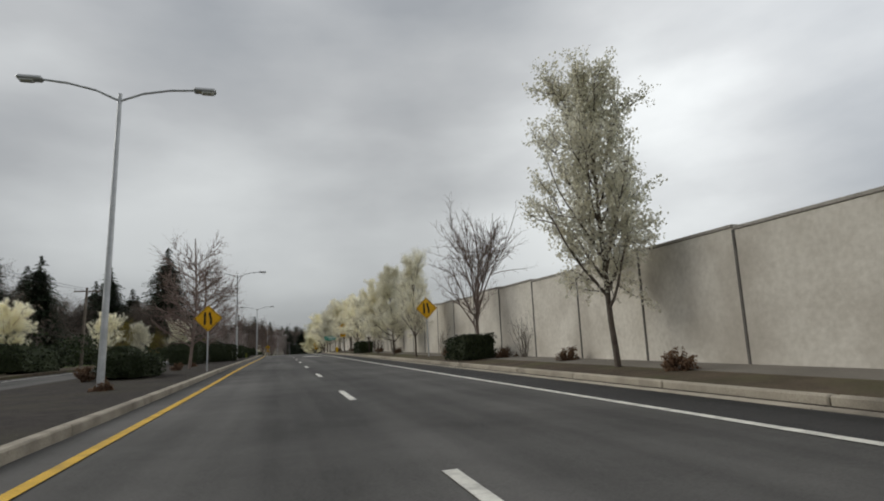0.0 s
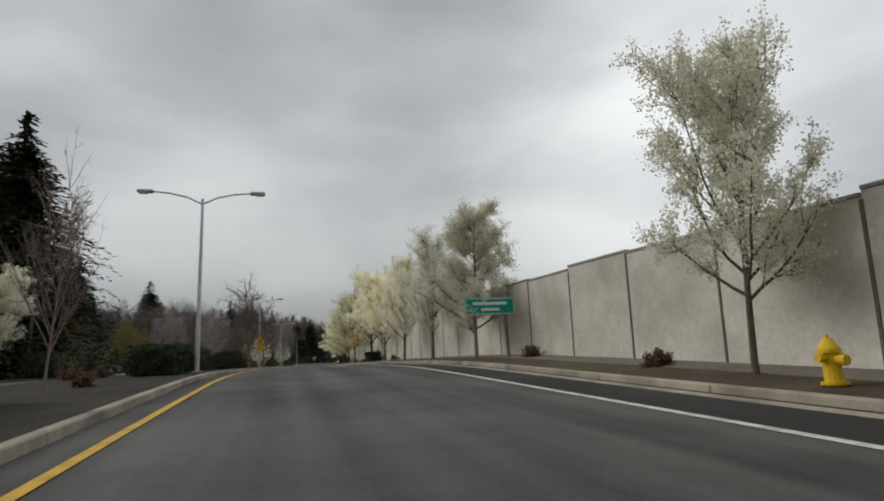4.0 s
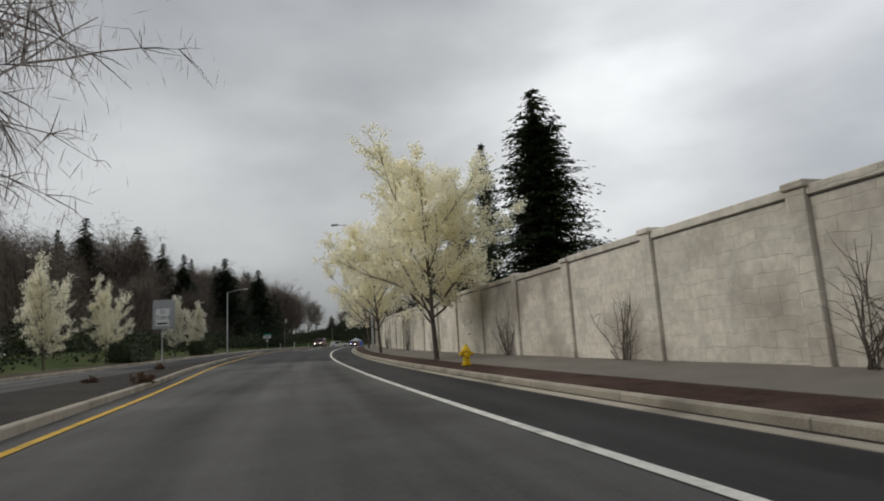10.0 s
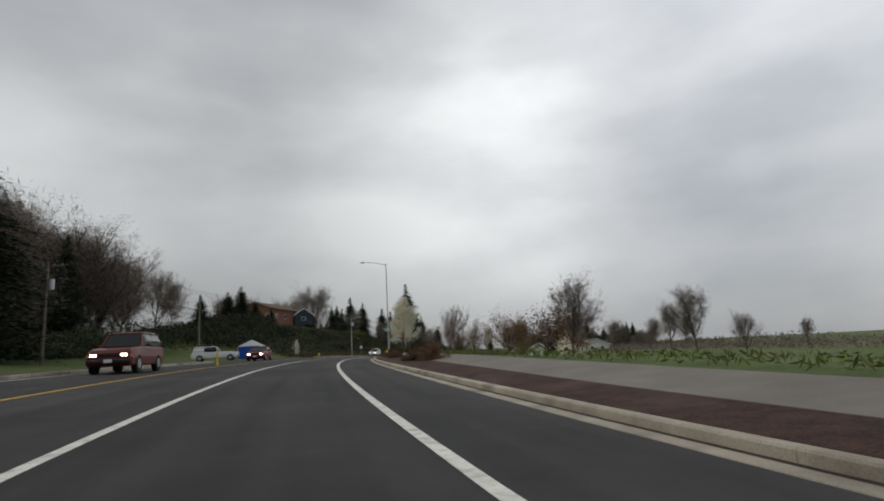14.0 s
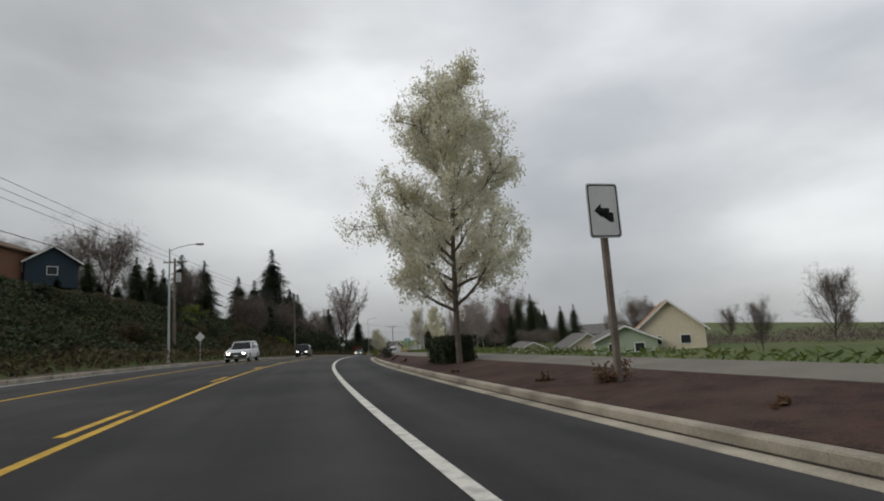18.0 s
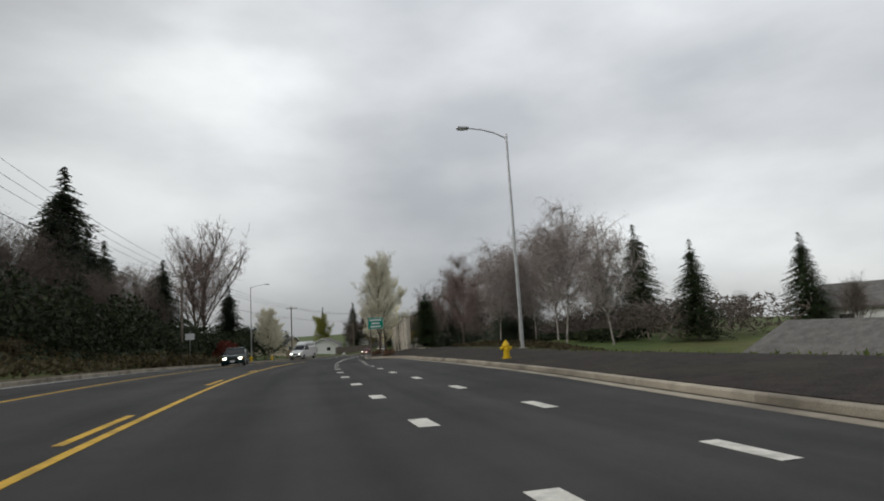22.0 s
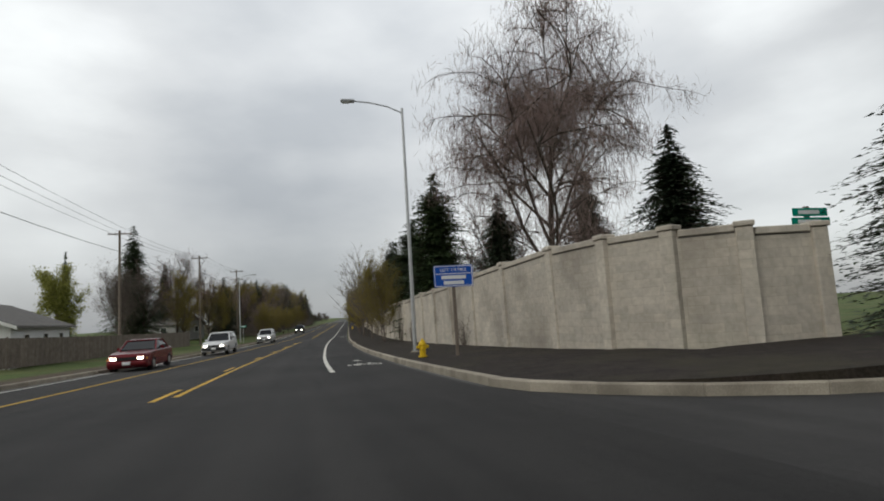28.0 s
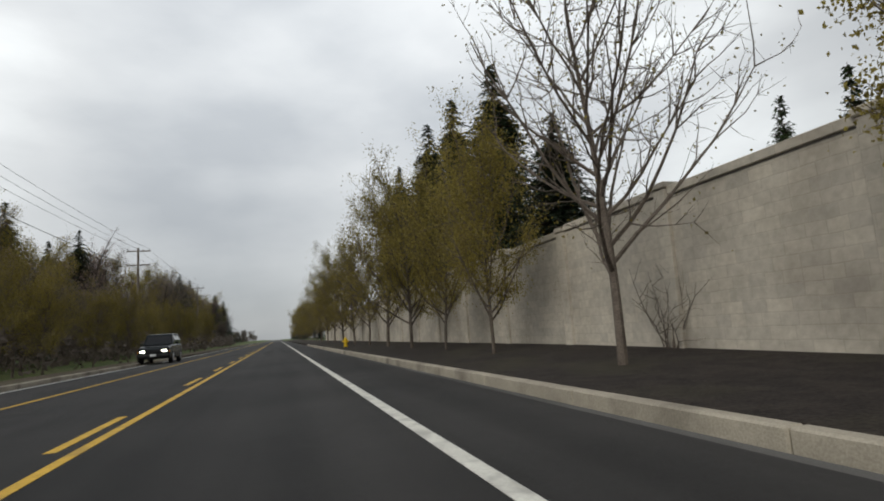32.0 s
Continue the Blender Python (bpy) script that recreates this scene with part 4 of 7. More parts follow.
def broadleaf(seed, height=7.0, bole=0.26, limbs=9, width=0.33, twigs=5, leaves=3600, leaf=0.085, up=0.12, sub=7, droop=0.0, radius=0.013, narrow=0.0, cloud=0.013, ratio=0.7, flat=0.0):
    rng = np.random.default_rng(seed)
    segs, tips = [], []
    base = np.zeros(3)
    lean = np.array((rng.normal() * 0.04, rng.normal() * 0.04, 1.0))
    trunk, _ = bough(rng, base - np.array((0, 0, 0.25)), lean, height * 0.86, height * radius, 9, 0.035, segs, 7, 0.05)
    for i in range(limbs):
        f = bole + (0.80 - bole) * (i / max(1, limbs - 1)) ** 1.1
        k = f * 9
        j = min(8, int(k))
        p = trunk[j] + (trunk[j + 1] - trunk[j]) * (k - j)
        az = i * 2.4 + rng.uniform(-0.4, 0.4)
        el = radians(rng.uniform(38, 58) + 16 * f + narrow)
        ln = height * (width * (1.25 - 0.95 * f) + 0.06) * rng.uniform(0.85, 1.2) / max(0.45, math.cos(el) + 0.15)
        d = np.array((math.cos(az) * math.cos(el), math.sin(az) * math.cos(el), math.sin(el)))
        pts, d2 = bough(rng, p, d, ln, height * radius * 0.5 * (1.15 - 0.7 * f), 6, 0.10, segs, 5, up)
        for m in range(sub):
            q = pts[1 + int(rng.integers(0, 5))]
            e = unit(d + rng.normal(size=3) * 0.55 + np.array((0, 0, 0.25 - droop)))
            sp, e2 = bough(rng, q, e, ln * rng.uniform(0.25, 0.5), height * 0.0026, 4, 0.16, segs, 4, up * 0.8 - droop)
            for w in range(twigs):
                q2 = sp[1 + int(rng.integers(0, 4))]
                g = unit(e + rng.normal(size=3) * 0.6 + np.array((0, 0, 0.15 - 2 * droop)))
                tp, _ = bough(rng, q2, g, height * rng.uniform(0.04, 0.09), height * 0.0011, 2, 0.15, segs, 3, -droop * 2)
                tips += tp[1:] + [tp[0] * 0.5 + tp[1] * 0.5]
        tips += pts[3:]
    tips += trunk[6:]
    return finish(rng, segs, tips, height, leaves, leaf, cloud, ratio, flat)


def pear(seed, height=7.0, bole=0.24, spread=0.27, limbs=24, leaves=36000, leaf=0.036, cloud=0.011, lift=0.0, waist=0.85):
    """An upright street pear: a leader with many rising limbs in a flame-shaped crown, petals crowded along every twig."""
    rng = np.random.default_rng(seed)
    segs, tips, weight = [], [], []
    lean = np.array((rng.normal() * 0.03, rng.normal() * 0.03, 1.0))
    trunk, _ = bough(rng, np.array((0, 0, -0.25)), lean, height * 0.96, height * 0.0125, 10, 0.03, segs, 7, 0.06)
    for i in range(limbs):
        f = bole + (0.88 - bole) * (i / (limbs - 1)) ** 1.15
        k = f * 10
        j = min(9, int(k))
        p = trunk[j] + (trunk[j + 1] - trunk[j]) * (k - j)
        u = (f - bole) / (1 - bole)
        reach = height * spread * (0.13 + 0.95 * (1 - u) ** waist) * min(1.0, 0.78 + 3 * u) * rng.uniform(0.8, 1.18)
        az = i * 2.4 + rng.uniform(-0.5, 0.5)
        el = radians(36 + 26 * u + lift + rng.uniform(-8, 8))
        ln = reach / math.cos(el) * 1.06
        d = np.array((math.cos(az) * math.cos(el), math.sin(az) * math.cos(el), math.sin(el)))
        pts, d2 = bough(rng, p, d, ln, height * 0.0052 * (1.2 - 0.75 * u), 6, 0.09, segs, 5, 0.09)
        for m in range(9):
            q = pts[1 + int(rng.integers(0, 6))]
            e = unit(d + rng.normal(size=3) * 0.6 + np.array((0, 0, 0.35)))
            sp, e2 = bough(rng, q, e, max(0.3, ln * rng.uniform(0.22, 0.42)), height * 0.0022, 4, 0.14, segs, 4, 0.10)
            for w in range(5):
                q2 = sp[1 + int(rng.integers(0, 4))]
                g = unit(e + rng.normal(size=3) * 0.65 + np.array((0, 0, 0.2)))
                tp, _ = bough(rng, q2, g, height * rng.uniform(0.035, 0.075), height * 0.0010, 2, 0.15, segs, 3)
                tips += [tp[0] * (1 - c) + tp[1] * c for c in (0.4, 0.8)] + [tp[1] * (1 - c) + tp[2] * c for c in (0.3, 0.7, 1.0)]
            tips += sp[1:]
        tips += pts[2:]
    tips += trunk[8:]
    return finish(rng, segs, tips, height, leaves, leaf, cloud, 0.7)


def conifer(seed, height=14.0, width=0.22, whorls=30, leaf=0.34, per=9, sag=0.25, start=0.06, ragged=0.25, taper=0.85):
    rng = np.random.default_rng(seed)
    segs, pts, dirs = [], [], []
    segs.append((np.array((0, 0, -0.3)), np.array((0, 0, height * 0.6)), height * 0.016, height * 0.008, 7))
    segs.append((np.array((0, 0, height * 0.6)), np.array((0, 0, height)), height * 0.008, 0.01, 5))
    verts, faces = [], []
    for i in range(whorls):
        f = start + (1 - start) * (i / whorls) ** 0.9
        reach = height * width * (1 - f) ** taper * rng.uniform(1 - ragged, 1 + ragged) + 0.12
        n = per if f < 0.85 else 5
        for j in range(n):
            az = rng.uniform(0, 6.283)
            r = reach * rng.uniform(0.6, 1.08)
            o = np.array((math.cos(az), math.sin(az), 0))
            side = np.array((-o[1], o[0], 0))
            z = f * height
            segs.append((np.array((0, 0, z)), o * r * 0.85 + np.array((0, 0, z - sag * r * 0.7)), height * 0.0025, 0.01, 3))
            m = max(4, int(r / leaf * 2.7))
            for q in range(m):
                t = (q + rng.uniform(0.2, 1)) / m
                p = o * r * t + np.array((0, 0, z - sag * r * t * t + rng.normal() * 0.05)) + side * rng.normal() * r * 0.09
                w = leaf * rng.uniform(0.6, 1.2) * (1.15 - 0.5 * t)
                out = unit(o + side * rng.normal() * 0.7 + np.array((0, 0, rng.normal() * 0.2 - 0.12)))
                sd = unit(np.cross(out, (rng.normal() * 0.3, rng.normal() * 0.3, 1)))
                k = len(verts)
                verts += [tuple(p - sd * w * 0.3), tuple(p + out * w * 0.9 - np.array((0, 0, w * 0.18))), tuple(p + sd * w * 0.3), tuple(p - out * w * 0.35 - np.array((0, 0, w * 0.12)))]
                faces += [(k, k + 1, k + 2), (k, k + 2, k + 3)]
    return tube_mesh(segs), (verts, faces)


KINDS = {
    "blossom_tree": (BARK, BLOSSOM, 7.0, [lambda s: pear(s, spread=0.26), lambda s: pear(s, spread=0.29, bole=0.27), lambda s: pear(s, spread=0.24, leaves=30000, lift=4), lambda s: pear(s, spread=0.36, waist=0.7, bole=0.24, leaves=60000), lambda s: pear(s, spread=0.30, waist=1.05, bole=0.2, limbs=30, leaves=84000, leaf=0.03, cloud=0.012, lift=-20), lambda s: pear(s, spread=0.24, leaves=52000, leaf=0.023, lift=4)]),
    "leafing_tree": (BARK, BLOSSOM_G, 7.0, [lambda s: pear(s, spread=0.31, leaves=20000, bole=0.26, lift=8, cloud=0.012), lambda s: pear(s, spread=0.29, leaves=18000, bole=0.28, lift=10, cloud=0.012), lambda s: pear(s, spread=0.34, leaves=22000, bole=0.25, lift=4, cloud=0.012)]),
    "column_tree": (BARK, BLOSSOM, 6.0, [lambda s: pear(s, 6.0, 0.16, 0.25, 20, 22000, 0.034, 0.010, 12)] * 2),
    "bare_tree": (TWIGS, MAUVE, 9.0, [lambda s: broadleaf(s, 9.0, 0.25, 16, 0.36, 10, 900, 0.025, 0.08, 10)] * 3),
    "larch_tree": (TWIGS, MAUVE, 9.0, [lambda s: broadleaf(s, 9.0, 0.2, 26, 0.27, 7, 1500, 0.03, 0.06, 7, 0.0, 0.011, -34)]),
    "bud_tree": (BARK_D, MAUVE, 14.0, [lambda s: broadleaf(s, 14.0, 0.24, 13, 0.42, 11, 9000, 0.05, 0.05, 12, 0.02, 0.016)] * 2),
    "birch_tree": (BIRCH, BIRCH_T, 12.0, [lambda s: broadleaf(s, 12.0, 0.22, 20, 0.23, 10, 15000, 0.19, 0.0, 13, 0.20, 0.008, 6, ratio=0.028, cloud=0.02, flat=-3.5)] * 2),
    "young_leaf_tree": (BARK, OLIVE, 7.0, [lambda s: pear(s, spread=0.36, leaves=26000, leaf=0.027, bole=0.2, waist=0.7, cloud=0.018)] * 2 + [lambda s: pear(s, spread=0.39, leaves=24000, leaf=0.027, bole=0.23, waist=0.65, cloud=0.018)]),
    "young_bare_tree": (BARK, OLIVE, 7.0, [lambda s: pear(s, spread=0.40, leaves=2400, leaf=0.02, bole=0.26, waist=0.6, cloud=0.012, lift=-4)] * 2),
    "weeping_tree": (BARK_D, MAUVE, 14.0, [lambda s: broadleaf(s, 14.0, 0.25, 15, 0.38, 11, 42000, 0.26, 0.02, 12, 0.2, 0.014, ratio=0.026, cloud=0.022, flat=-3.0)]),
    "lime_tree": (BARK, LIME, 9.0, [lambda s: broadleaf(s, 9.0, 0.2, 12, 0.38, 6, 16000, 0.09, cloud=0.03)]),
    "far_tree": (BARK_D, BRUSH, 12.0, [lambda s: broadleaf(s, 12.0, 0.12, 15, 0.4, 9, 12000, 0.24, 0.1, 10, cloud=0.03, ratio=0.055)] * 4),
    "fir_tree": (BARK_D, FIR, 14.0, [lambda s: conifer(s, 14.0, 0.34, 44, 0.36, 24, 0.32, ragged=0.28)] * 3),
    "dark_fir": (BARK_D, NEEDLE, 14.0, [lambda s: conifer(s, 14.0, 0.35, 60, 0.32, 25, 0.36, ragged=0.36)] * 3),
    "broad_evergreen": (BARK_D, FIR, 14.0, [lambda s: conifer(s, 14.0, 0.30, 64, 0.34, 26, 0.12, 0.03, ragged=0.22, taper=0.58)] * 2),
    "cypress": (BARK_D, FIR, 6.0, [lambda s: conifer(s, 6.0, 0.24, 48, 0.2, 16, -0.35, 0.02, 0.12)]),
}
made_trees = {}
tree_rng = random.Random(5)


def plant(kind, s, d, height, label, category="tree", group="", turn=None, variant=None, h=0.0, name=None, slim=1.0):
    bark, leaf, ref, makers = KINDS[kind]
    v = tree_rng.randrange(len(makers)) if variant is None else variant % len(makers)
    k = height / ref
    spin = tree_rng.uniform(0, 360) if turn is None else turn
    m = at(s, d, h, spin, 1.0) @ Matrix.Diagonal((k * slim, k * slim, k, 1))
    key = (kind, v)
    if key not in made_trees:
        trunk, crown = makers[v](11 + 7 * v + len(kind))
        ob = thing(name or kind, Matrix(), label, category, group)
        part("trunk", trunk, bark, ob)
        part("crown", crown, leaf, ob)
        made_trees[key] = ob
        ob.matrix_basis = m
        return ob
    src = made_trees[key]
    ob = copy_thing(src, m)
    ob.name = name or kind
    ob.matrix_basis = m
    return tagged(ob, label, category, group)


def hedge(s, d, length, width, height, leaf=HEDGE, label="dark clipped hedge block on the bark", count=1500, seed=1, name="hedge", rough=0.09, turn=0.0, size=0.05):
    rng = np.random.default_rng(seed + int(s * 10))
    ob = thing(name, at(s, d, 0.08, turn), label, "hedge" if name == "hedge" else "shrub")
    bm = bmesh.new()
    bmesh.ops.create_cube(bm, size=1, matrix=Matrix.Translation((0, 0, height / 2)) @ Matrix.Diagonal((width * 0.9, length * 0.94, height * 0.94, 1)))
    bmesh.ops.subdivide_edges(bm, edges=bm.edges[:], cuts=5, use_grid_fill=True)
    for v in bm.verts:
        c = Vector((v.co.x / width, v.co.y / length, (v.co.z - height / 2) / height))
        r = 1 - (0.22 if name == "hedge" else 0.75) * max(0, c.length - (0.5 if name == "hedge" else 0.45))
        v.co = Vector((v.co.x * r, v.co.y * r, height / 2 + (v.co.z - height / 2) * r)) + rough * noise.noise_vector(v.co * 3 + Vector((s, d, 0)))
    surf = [np.array(v.co) for v in bm.verts if v.co.z > 0.05]
    part("body", bm, leaf, ob)
    surf, count = np.array(surf), int(count * 2.4)
    idx, jdx = rng.integers(0, len(surf), count), rng.integers(0, len(surf), count)
    near = surf[idx] + rng.normal(size=(count, 3)) * 0.10 * np.array((width * 0.6 + 0.2, length * 0.35 + 0.1, height * 0.5 + 0.1))
    near[:, 2] = np.clip(near[:, 2], 0.03, height * 1.06)
    near[:, 0] = np.clip(near[:, 0], -width * 0.53, width * 0.53)
    near[:, 1] = np.clip(near[:, 1], -length * 0.52, length * 0.52)
    part("leaves", leaf_mesh(near, size, rng), leaf, ob)
    return ob


def shrub(s, d, w, h, leaf=SHRUB, label="low straggly brown shrub on the bark", count=1500, name="shrub", size=0.026, stems=22):
    rng = np.random.default_rng(int(s * 13 + 997 + d * 7))
    ob = thing(name, at(s, d, 0.1), label, "shrub")
    segs, tips = [], []
    for i in range(stems):
        az, el = rng.uniform(0, 6.28), radians(rng.uniform(35, 85))
        dv = np.array((math.cos(az) * math.cos(el) * w / h, math.sin(az) * math.cos(el) * w / h, math.sin(el)))
        pts, e = bough(rng, np.array((0, 0, -0.05)), dv, h * rng.uniform(0.7, 1.1), 0.012, 4, 0.15, segs, 3)
        for k in range(3):
            p2, _ = bough(rng, pts[2 + int(rng.integers(0, 3))], e + rng.normal(size=3) * 0.6, h * 0.3, 0.006, 2, 0.2, segs, 3)
            tips += p2
        tips += pts[2:]
    tips = np.array(tips)
    p = tips[rng.integers(0, len(tips), count)] + rng.normal(size=(count, 3)) * 0.07 * (w + h) / 2
    p[:, 2] = np.maximum(p[:, 2], 0.02)
    part("stem", tube_mesh(segs), BARK_D, ob)
    part("leaves", leaf_mesh(p, size, rng), leaf, ob)
    return ob


def ball_bush(s, d, w, h, leaf, label, count=9000, size=0.06):
    """A dense rounded bush: stems under a lumpy dome of leaves."""
    rng = np.random.default_rng(int(s * 7))
    ob = thing("bush", at(s, d, 0.05), label, "shrub")
    segs = []
    for k in range(16):
        az = rng.uniform(0, 6.28)
        bough(rng, np.array((0, 0, -0.1)), np.array((math.cos(az) * 0.7, math.sin(az) * 0.7, 1.0)), h * 0.8, 0.03, 4, 0.15, segs, 4)
    v = rng.normal(size=(count, 3))
    v[:, 2] = np.abs(v[:, 2])
    v /= np.linalg.norm(v, axis=1, keepdims=True)
    lump = np.array([0.86 + 0.16 * noise.noise(Vector(q * 2.6)) for q in v])
    p = v * (lump * rng.uniform(0.72, 1.0, count) ** 0.6)[:, None] * np.array((w / 2, w / 2, h * 1.0))
    p[:, 2] = np.maximum(p[:, 2], 0.04)
    part("stem", tube_mesh(segs), BARK_D, ob)
    part("crown", leaf_mesh(p, size, rng), leaf, ob)
    return ob


# ---- street furniture ----
def lamp_head(parent, m, label="grey cobra-head lamp"):
    head = part("lamp_head", box(0.26, 0.62, 0.13, 0, 0.22, 0, 0.045), STEEL, parent, label, m)
    part("lens", box(0.2, 0.34, 0.05, 0, 0.3, -0.075, 0.02), LENS, head)
    return head


def street_lamp(s, d, height, arms, reach, label, lean=0.0, h=0.1, turn=0.0):
    ob = thing("street_lamp", at(s, d, h, turn), label, "street lamp", "street lamps")
    part("base", box(0.34, 0.34, 0.12, 0, 0, 0.02, 0.03), CONCRETE, ob)
    part("pole", rod(0.095, 0.055, (0, 0, -0.1), (0, 0, height - 0.28), 12), STEEL, ob)
    for side in arms:
        bm = bmesh.new()
        pts = [(0, 0, height - 0.5), (side * reach * 0.3, 0, height - 0.22), (side * reach * 0.65, 0, height - 0.06), (side * reach, 0, height)]
        for a, b in zip(pts, pts[1:]):
            rod(0.035, 0.03, a, b, 8, bm)
        part("arm", bm, STEEL, ob)
        lamp_head(ob, Matrix.Translation((side * reach, 0, height)) @ pose(0, 0, 0, 0, 0, -90 * side))
    return ob



def round_diamond(r, c=0.05):
    out = []
    for k in range(4):
        a = radians(90 * k)
        for t in (-18, 0, 18):
            b = a + radians(t)
            q = r - c if t else r - c * 0.55
            out.append((q * math.cos(a) - (math.sin(a) * math.tan(radians(t)) * c * 2), q * math.sin(a) + math.cos(a) * math.tan(radians(t)) * c * 2))
    return out


def sign_post(s, d, label, name="road_sign", height=2.6, posts=(0,), wood=False, h=0.1, turn=0.0):
    ob = thing(name, at(s, d, h, turn), label, "road sign")
    for x in posts:
        if wood:
            part("post", box(0.1, 0.1, height + 0.15, x, 0.03, height / 2 - 0.07, 0.008), POLEW, ob)
        else:
            part("post", box(0.05, 0.05, height + 0.15, x, 0.01, height / 2 - 0.07, 0.006), STEEL, ob)
    return ob


def diamond(parent, z, r, face=SIGN_Y, border=SIGN_K, y=-0.03):
    part("plate", prism(round_diamond(r), 0.01), face, parent, "", Matrix.Translation((0, y, z)))
    a, b = round_diamond(r * 0.95), round_diamond(r * 0.91)
    bm = bmesh.new()
    n = len(a)
    va, vb = [bm.verts.new((x, 0, q)) for x, q in a], [bm.verts.new((x, 0, q)) for x, q in b]
    for i in range(n):
        bm.faces.new((va[i], va[(i + 1) % n], vb[(i + 1) % n], vb[i]))
    if border:
        part("border", bm, border, parent, "", Matrix.Translation((0, y - 0.009, z)))
    else:
        bm.free()


def merge_sign(s, d, z=2.45, turn=0.0):
    ob = sign_post(s, d, "yellow diamond sign with black merging-lane symbol on a steel post", "merge_sign", z + 0.3, turn=turn)
    diamond(ob, z, 0.58)
    m = Matrix.Translation((0, -0.04, z))
    part("symbol_bar", box(0.085, 0.008, 0.52, -0.13, 0, 0), SIGN_K, ob, "", m)
    bm = prism([(0.07, -0.26), (0.155, -0.26), (0.155, -0.02), (0.10, 0.16), (0.10, 0.26), (0.015, 0.26), (0.015, 0.14), (0.07, -0.04)], 0.008)
    part("symbol_bar", bm, SIGN_K, ob, "", m)
    return ob


def walker_sign(s, d, z, panel, turn=0.0, post=True, h=0.1):
    ob = sign_post(s, d, "yellow diamond crossing sign with a small plate below", "crossing_sign", z + 0.3, turn=turn, h=h)
    diamond(ob, z, 0.56)
    m = Matrix.Translation((0, -0.04, z))
    bm = bmesh.new()
    bmesh.ops.create_cone(bm, cap_ends=True, segments=12, radius1=0.05, radius2=0.05, depth=0.008, matrix=Matrix.Translation((0.0, 0, 0.26)) @ pose(0, 0, 0, 90, 0, 0))
    box(0.11, 0.008, 0.24, 0.0, 0, 0.07, 0, bm)
    box(0.06, 0.007, 0.32, -0.07, 0, -0.18, 0, bm, pose(0, 0, 0, 0, 18, 0))
    box(0.06, 0.009, 0.32, 0.07, 0, -0.18, 0, bm, pose(0, 0, 0, 0, -18, 0))
    box(0.045, 0.0085, 0.24, 0.09, 0, 0.06, 0, bm, pose(0, 0, 0, 0, -38, 0))
    part("symbol", bm, SIGN_K, ob, "", m)
    part("plate", prism(rounded(0.62, 0.36, 0.04), 0.01), SIGN_Y, ob, "", Matrix.Translation((0, -0.03, z - 0.80)))
    m2 = Matrix.Translation((0, -0.037, z - 0.80))
    if panel == "arrow":
        bm = prism([(-0.2, 0.1), (-0.14, 0.14), (0.08, -0.02), (0.12, 0.06), (0.2, -0.12), (-0.02, -0.12), (0.03, -0.07)], 0.006)
        part("symbol", bm, SIGN_K, ob, "", m2)
    else:
        lettering(panel, 0.21, SIGN_K, ob, m2)
    return ob


def bars(parent, m, rows, material):
    """Unreadable writing as plain bars: (x, z, width, height)."""
    bm = bmesh.new()
    for x, z, w, q in rows:
        box(w, 0.004, q, x, 0, z, 0, bm)
    part("writing", bm, material, parent, "", m)


def panel_sign(s, d, w, hgt, z, face, label, name, posts, wood=True, turn=0.0, lines=(), barrows=(), frame=True, h=0.1):
    ob = sign_post(s, d, label, name, z + hgt / 2 + (0.02 if not wood else -0.05), posts, wood, h, turn)
    y = -0.045
    part("plate", prism(rounded(w, hgt, 0.06), 0.012), face, ob, "", Matrix.Translation((0, y, z)))
    if frame:
        a, b = rounded(w - 0.04, hgt - 0.04, 0.05), rounded(w - 0.085, hgt - 0.085, 0.04)
        bm = bmesh.new()
        va, vb = [bm.verts.new((x, 0, q)) for x, q in a], [bm.verts.new((x, 0, q)) for x, q in b]
        for i in range(len(a)):
            bm.faces.new((va[i], va[(i + 1) % len(a)], vb[(i + 1) % len(a)], vb[i]))
        part("border", bm, SIGN_W if face is not SIGN_W else SIGN_K, ob, "", Matrix.Translation((0, y - 0.009, z)))
    m = Matrix.Translation((0, y - 0.009, z))
    for text, size, tz in lines:
        lettering(text, size, SIGN_W if face is not SIGN_W else SIGN_K, ob, Matrix.Translation((0, y - 0.009, z + tz)))
    if barrows:
        bars(ob, m, barrows, SIGN_W if face is not SIGN_W else SIGN_K)
    return ob


def hydrant(s, d, label="yellow fire hydrant behind the kerb", h=0.1):
    ob = thing("fire_hydrant", at(s, d, h), label, "fire hydrant", "hydrants")
    bm = rod(0.115, 0.105, (0, 0, -0.08), (0, 0, 0.5), 14)
    rod(0.16, 0.16, (0, 0, 0.06), (0, 0, 0.1), 14, bm)
    rod(0.14, 0.14, (0, 0, 0.46), (0, 0, 0.51), 14, bm)
    part("barrel", bm, HYD, ob)
    bm = rod(0.13, 0.06, (0, 0, 0.51), (0, 0, 0.64), 14)
    rod(0.03, 0.03, (0, 0, 0.64), (0, 0, 0.69), 6, bm)
    part("bonnet", bm, HYD, ob)
    for a, b, r in (((0.1, 0, 0.4), (0.21, 0, 0.4), 0.06), ((-0.1, 0, 0.4), (-0.21, 0, 0.4), 0.06), ((0, -0.1, 0.36), (0, -0.22, 0.36), 0.075)):
        part("nozzle", rod(r, r * 0.9, a, b, 10), HYD, ob)
    return ob


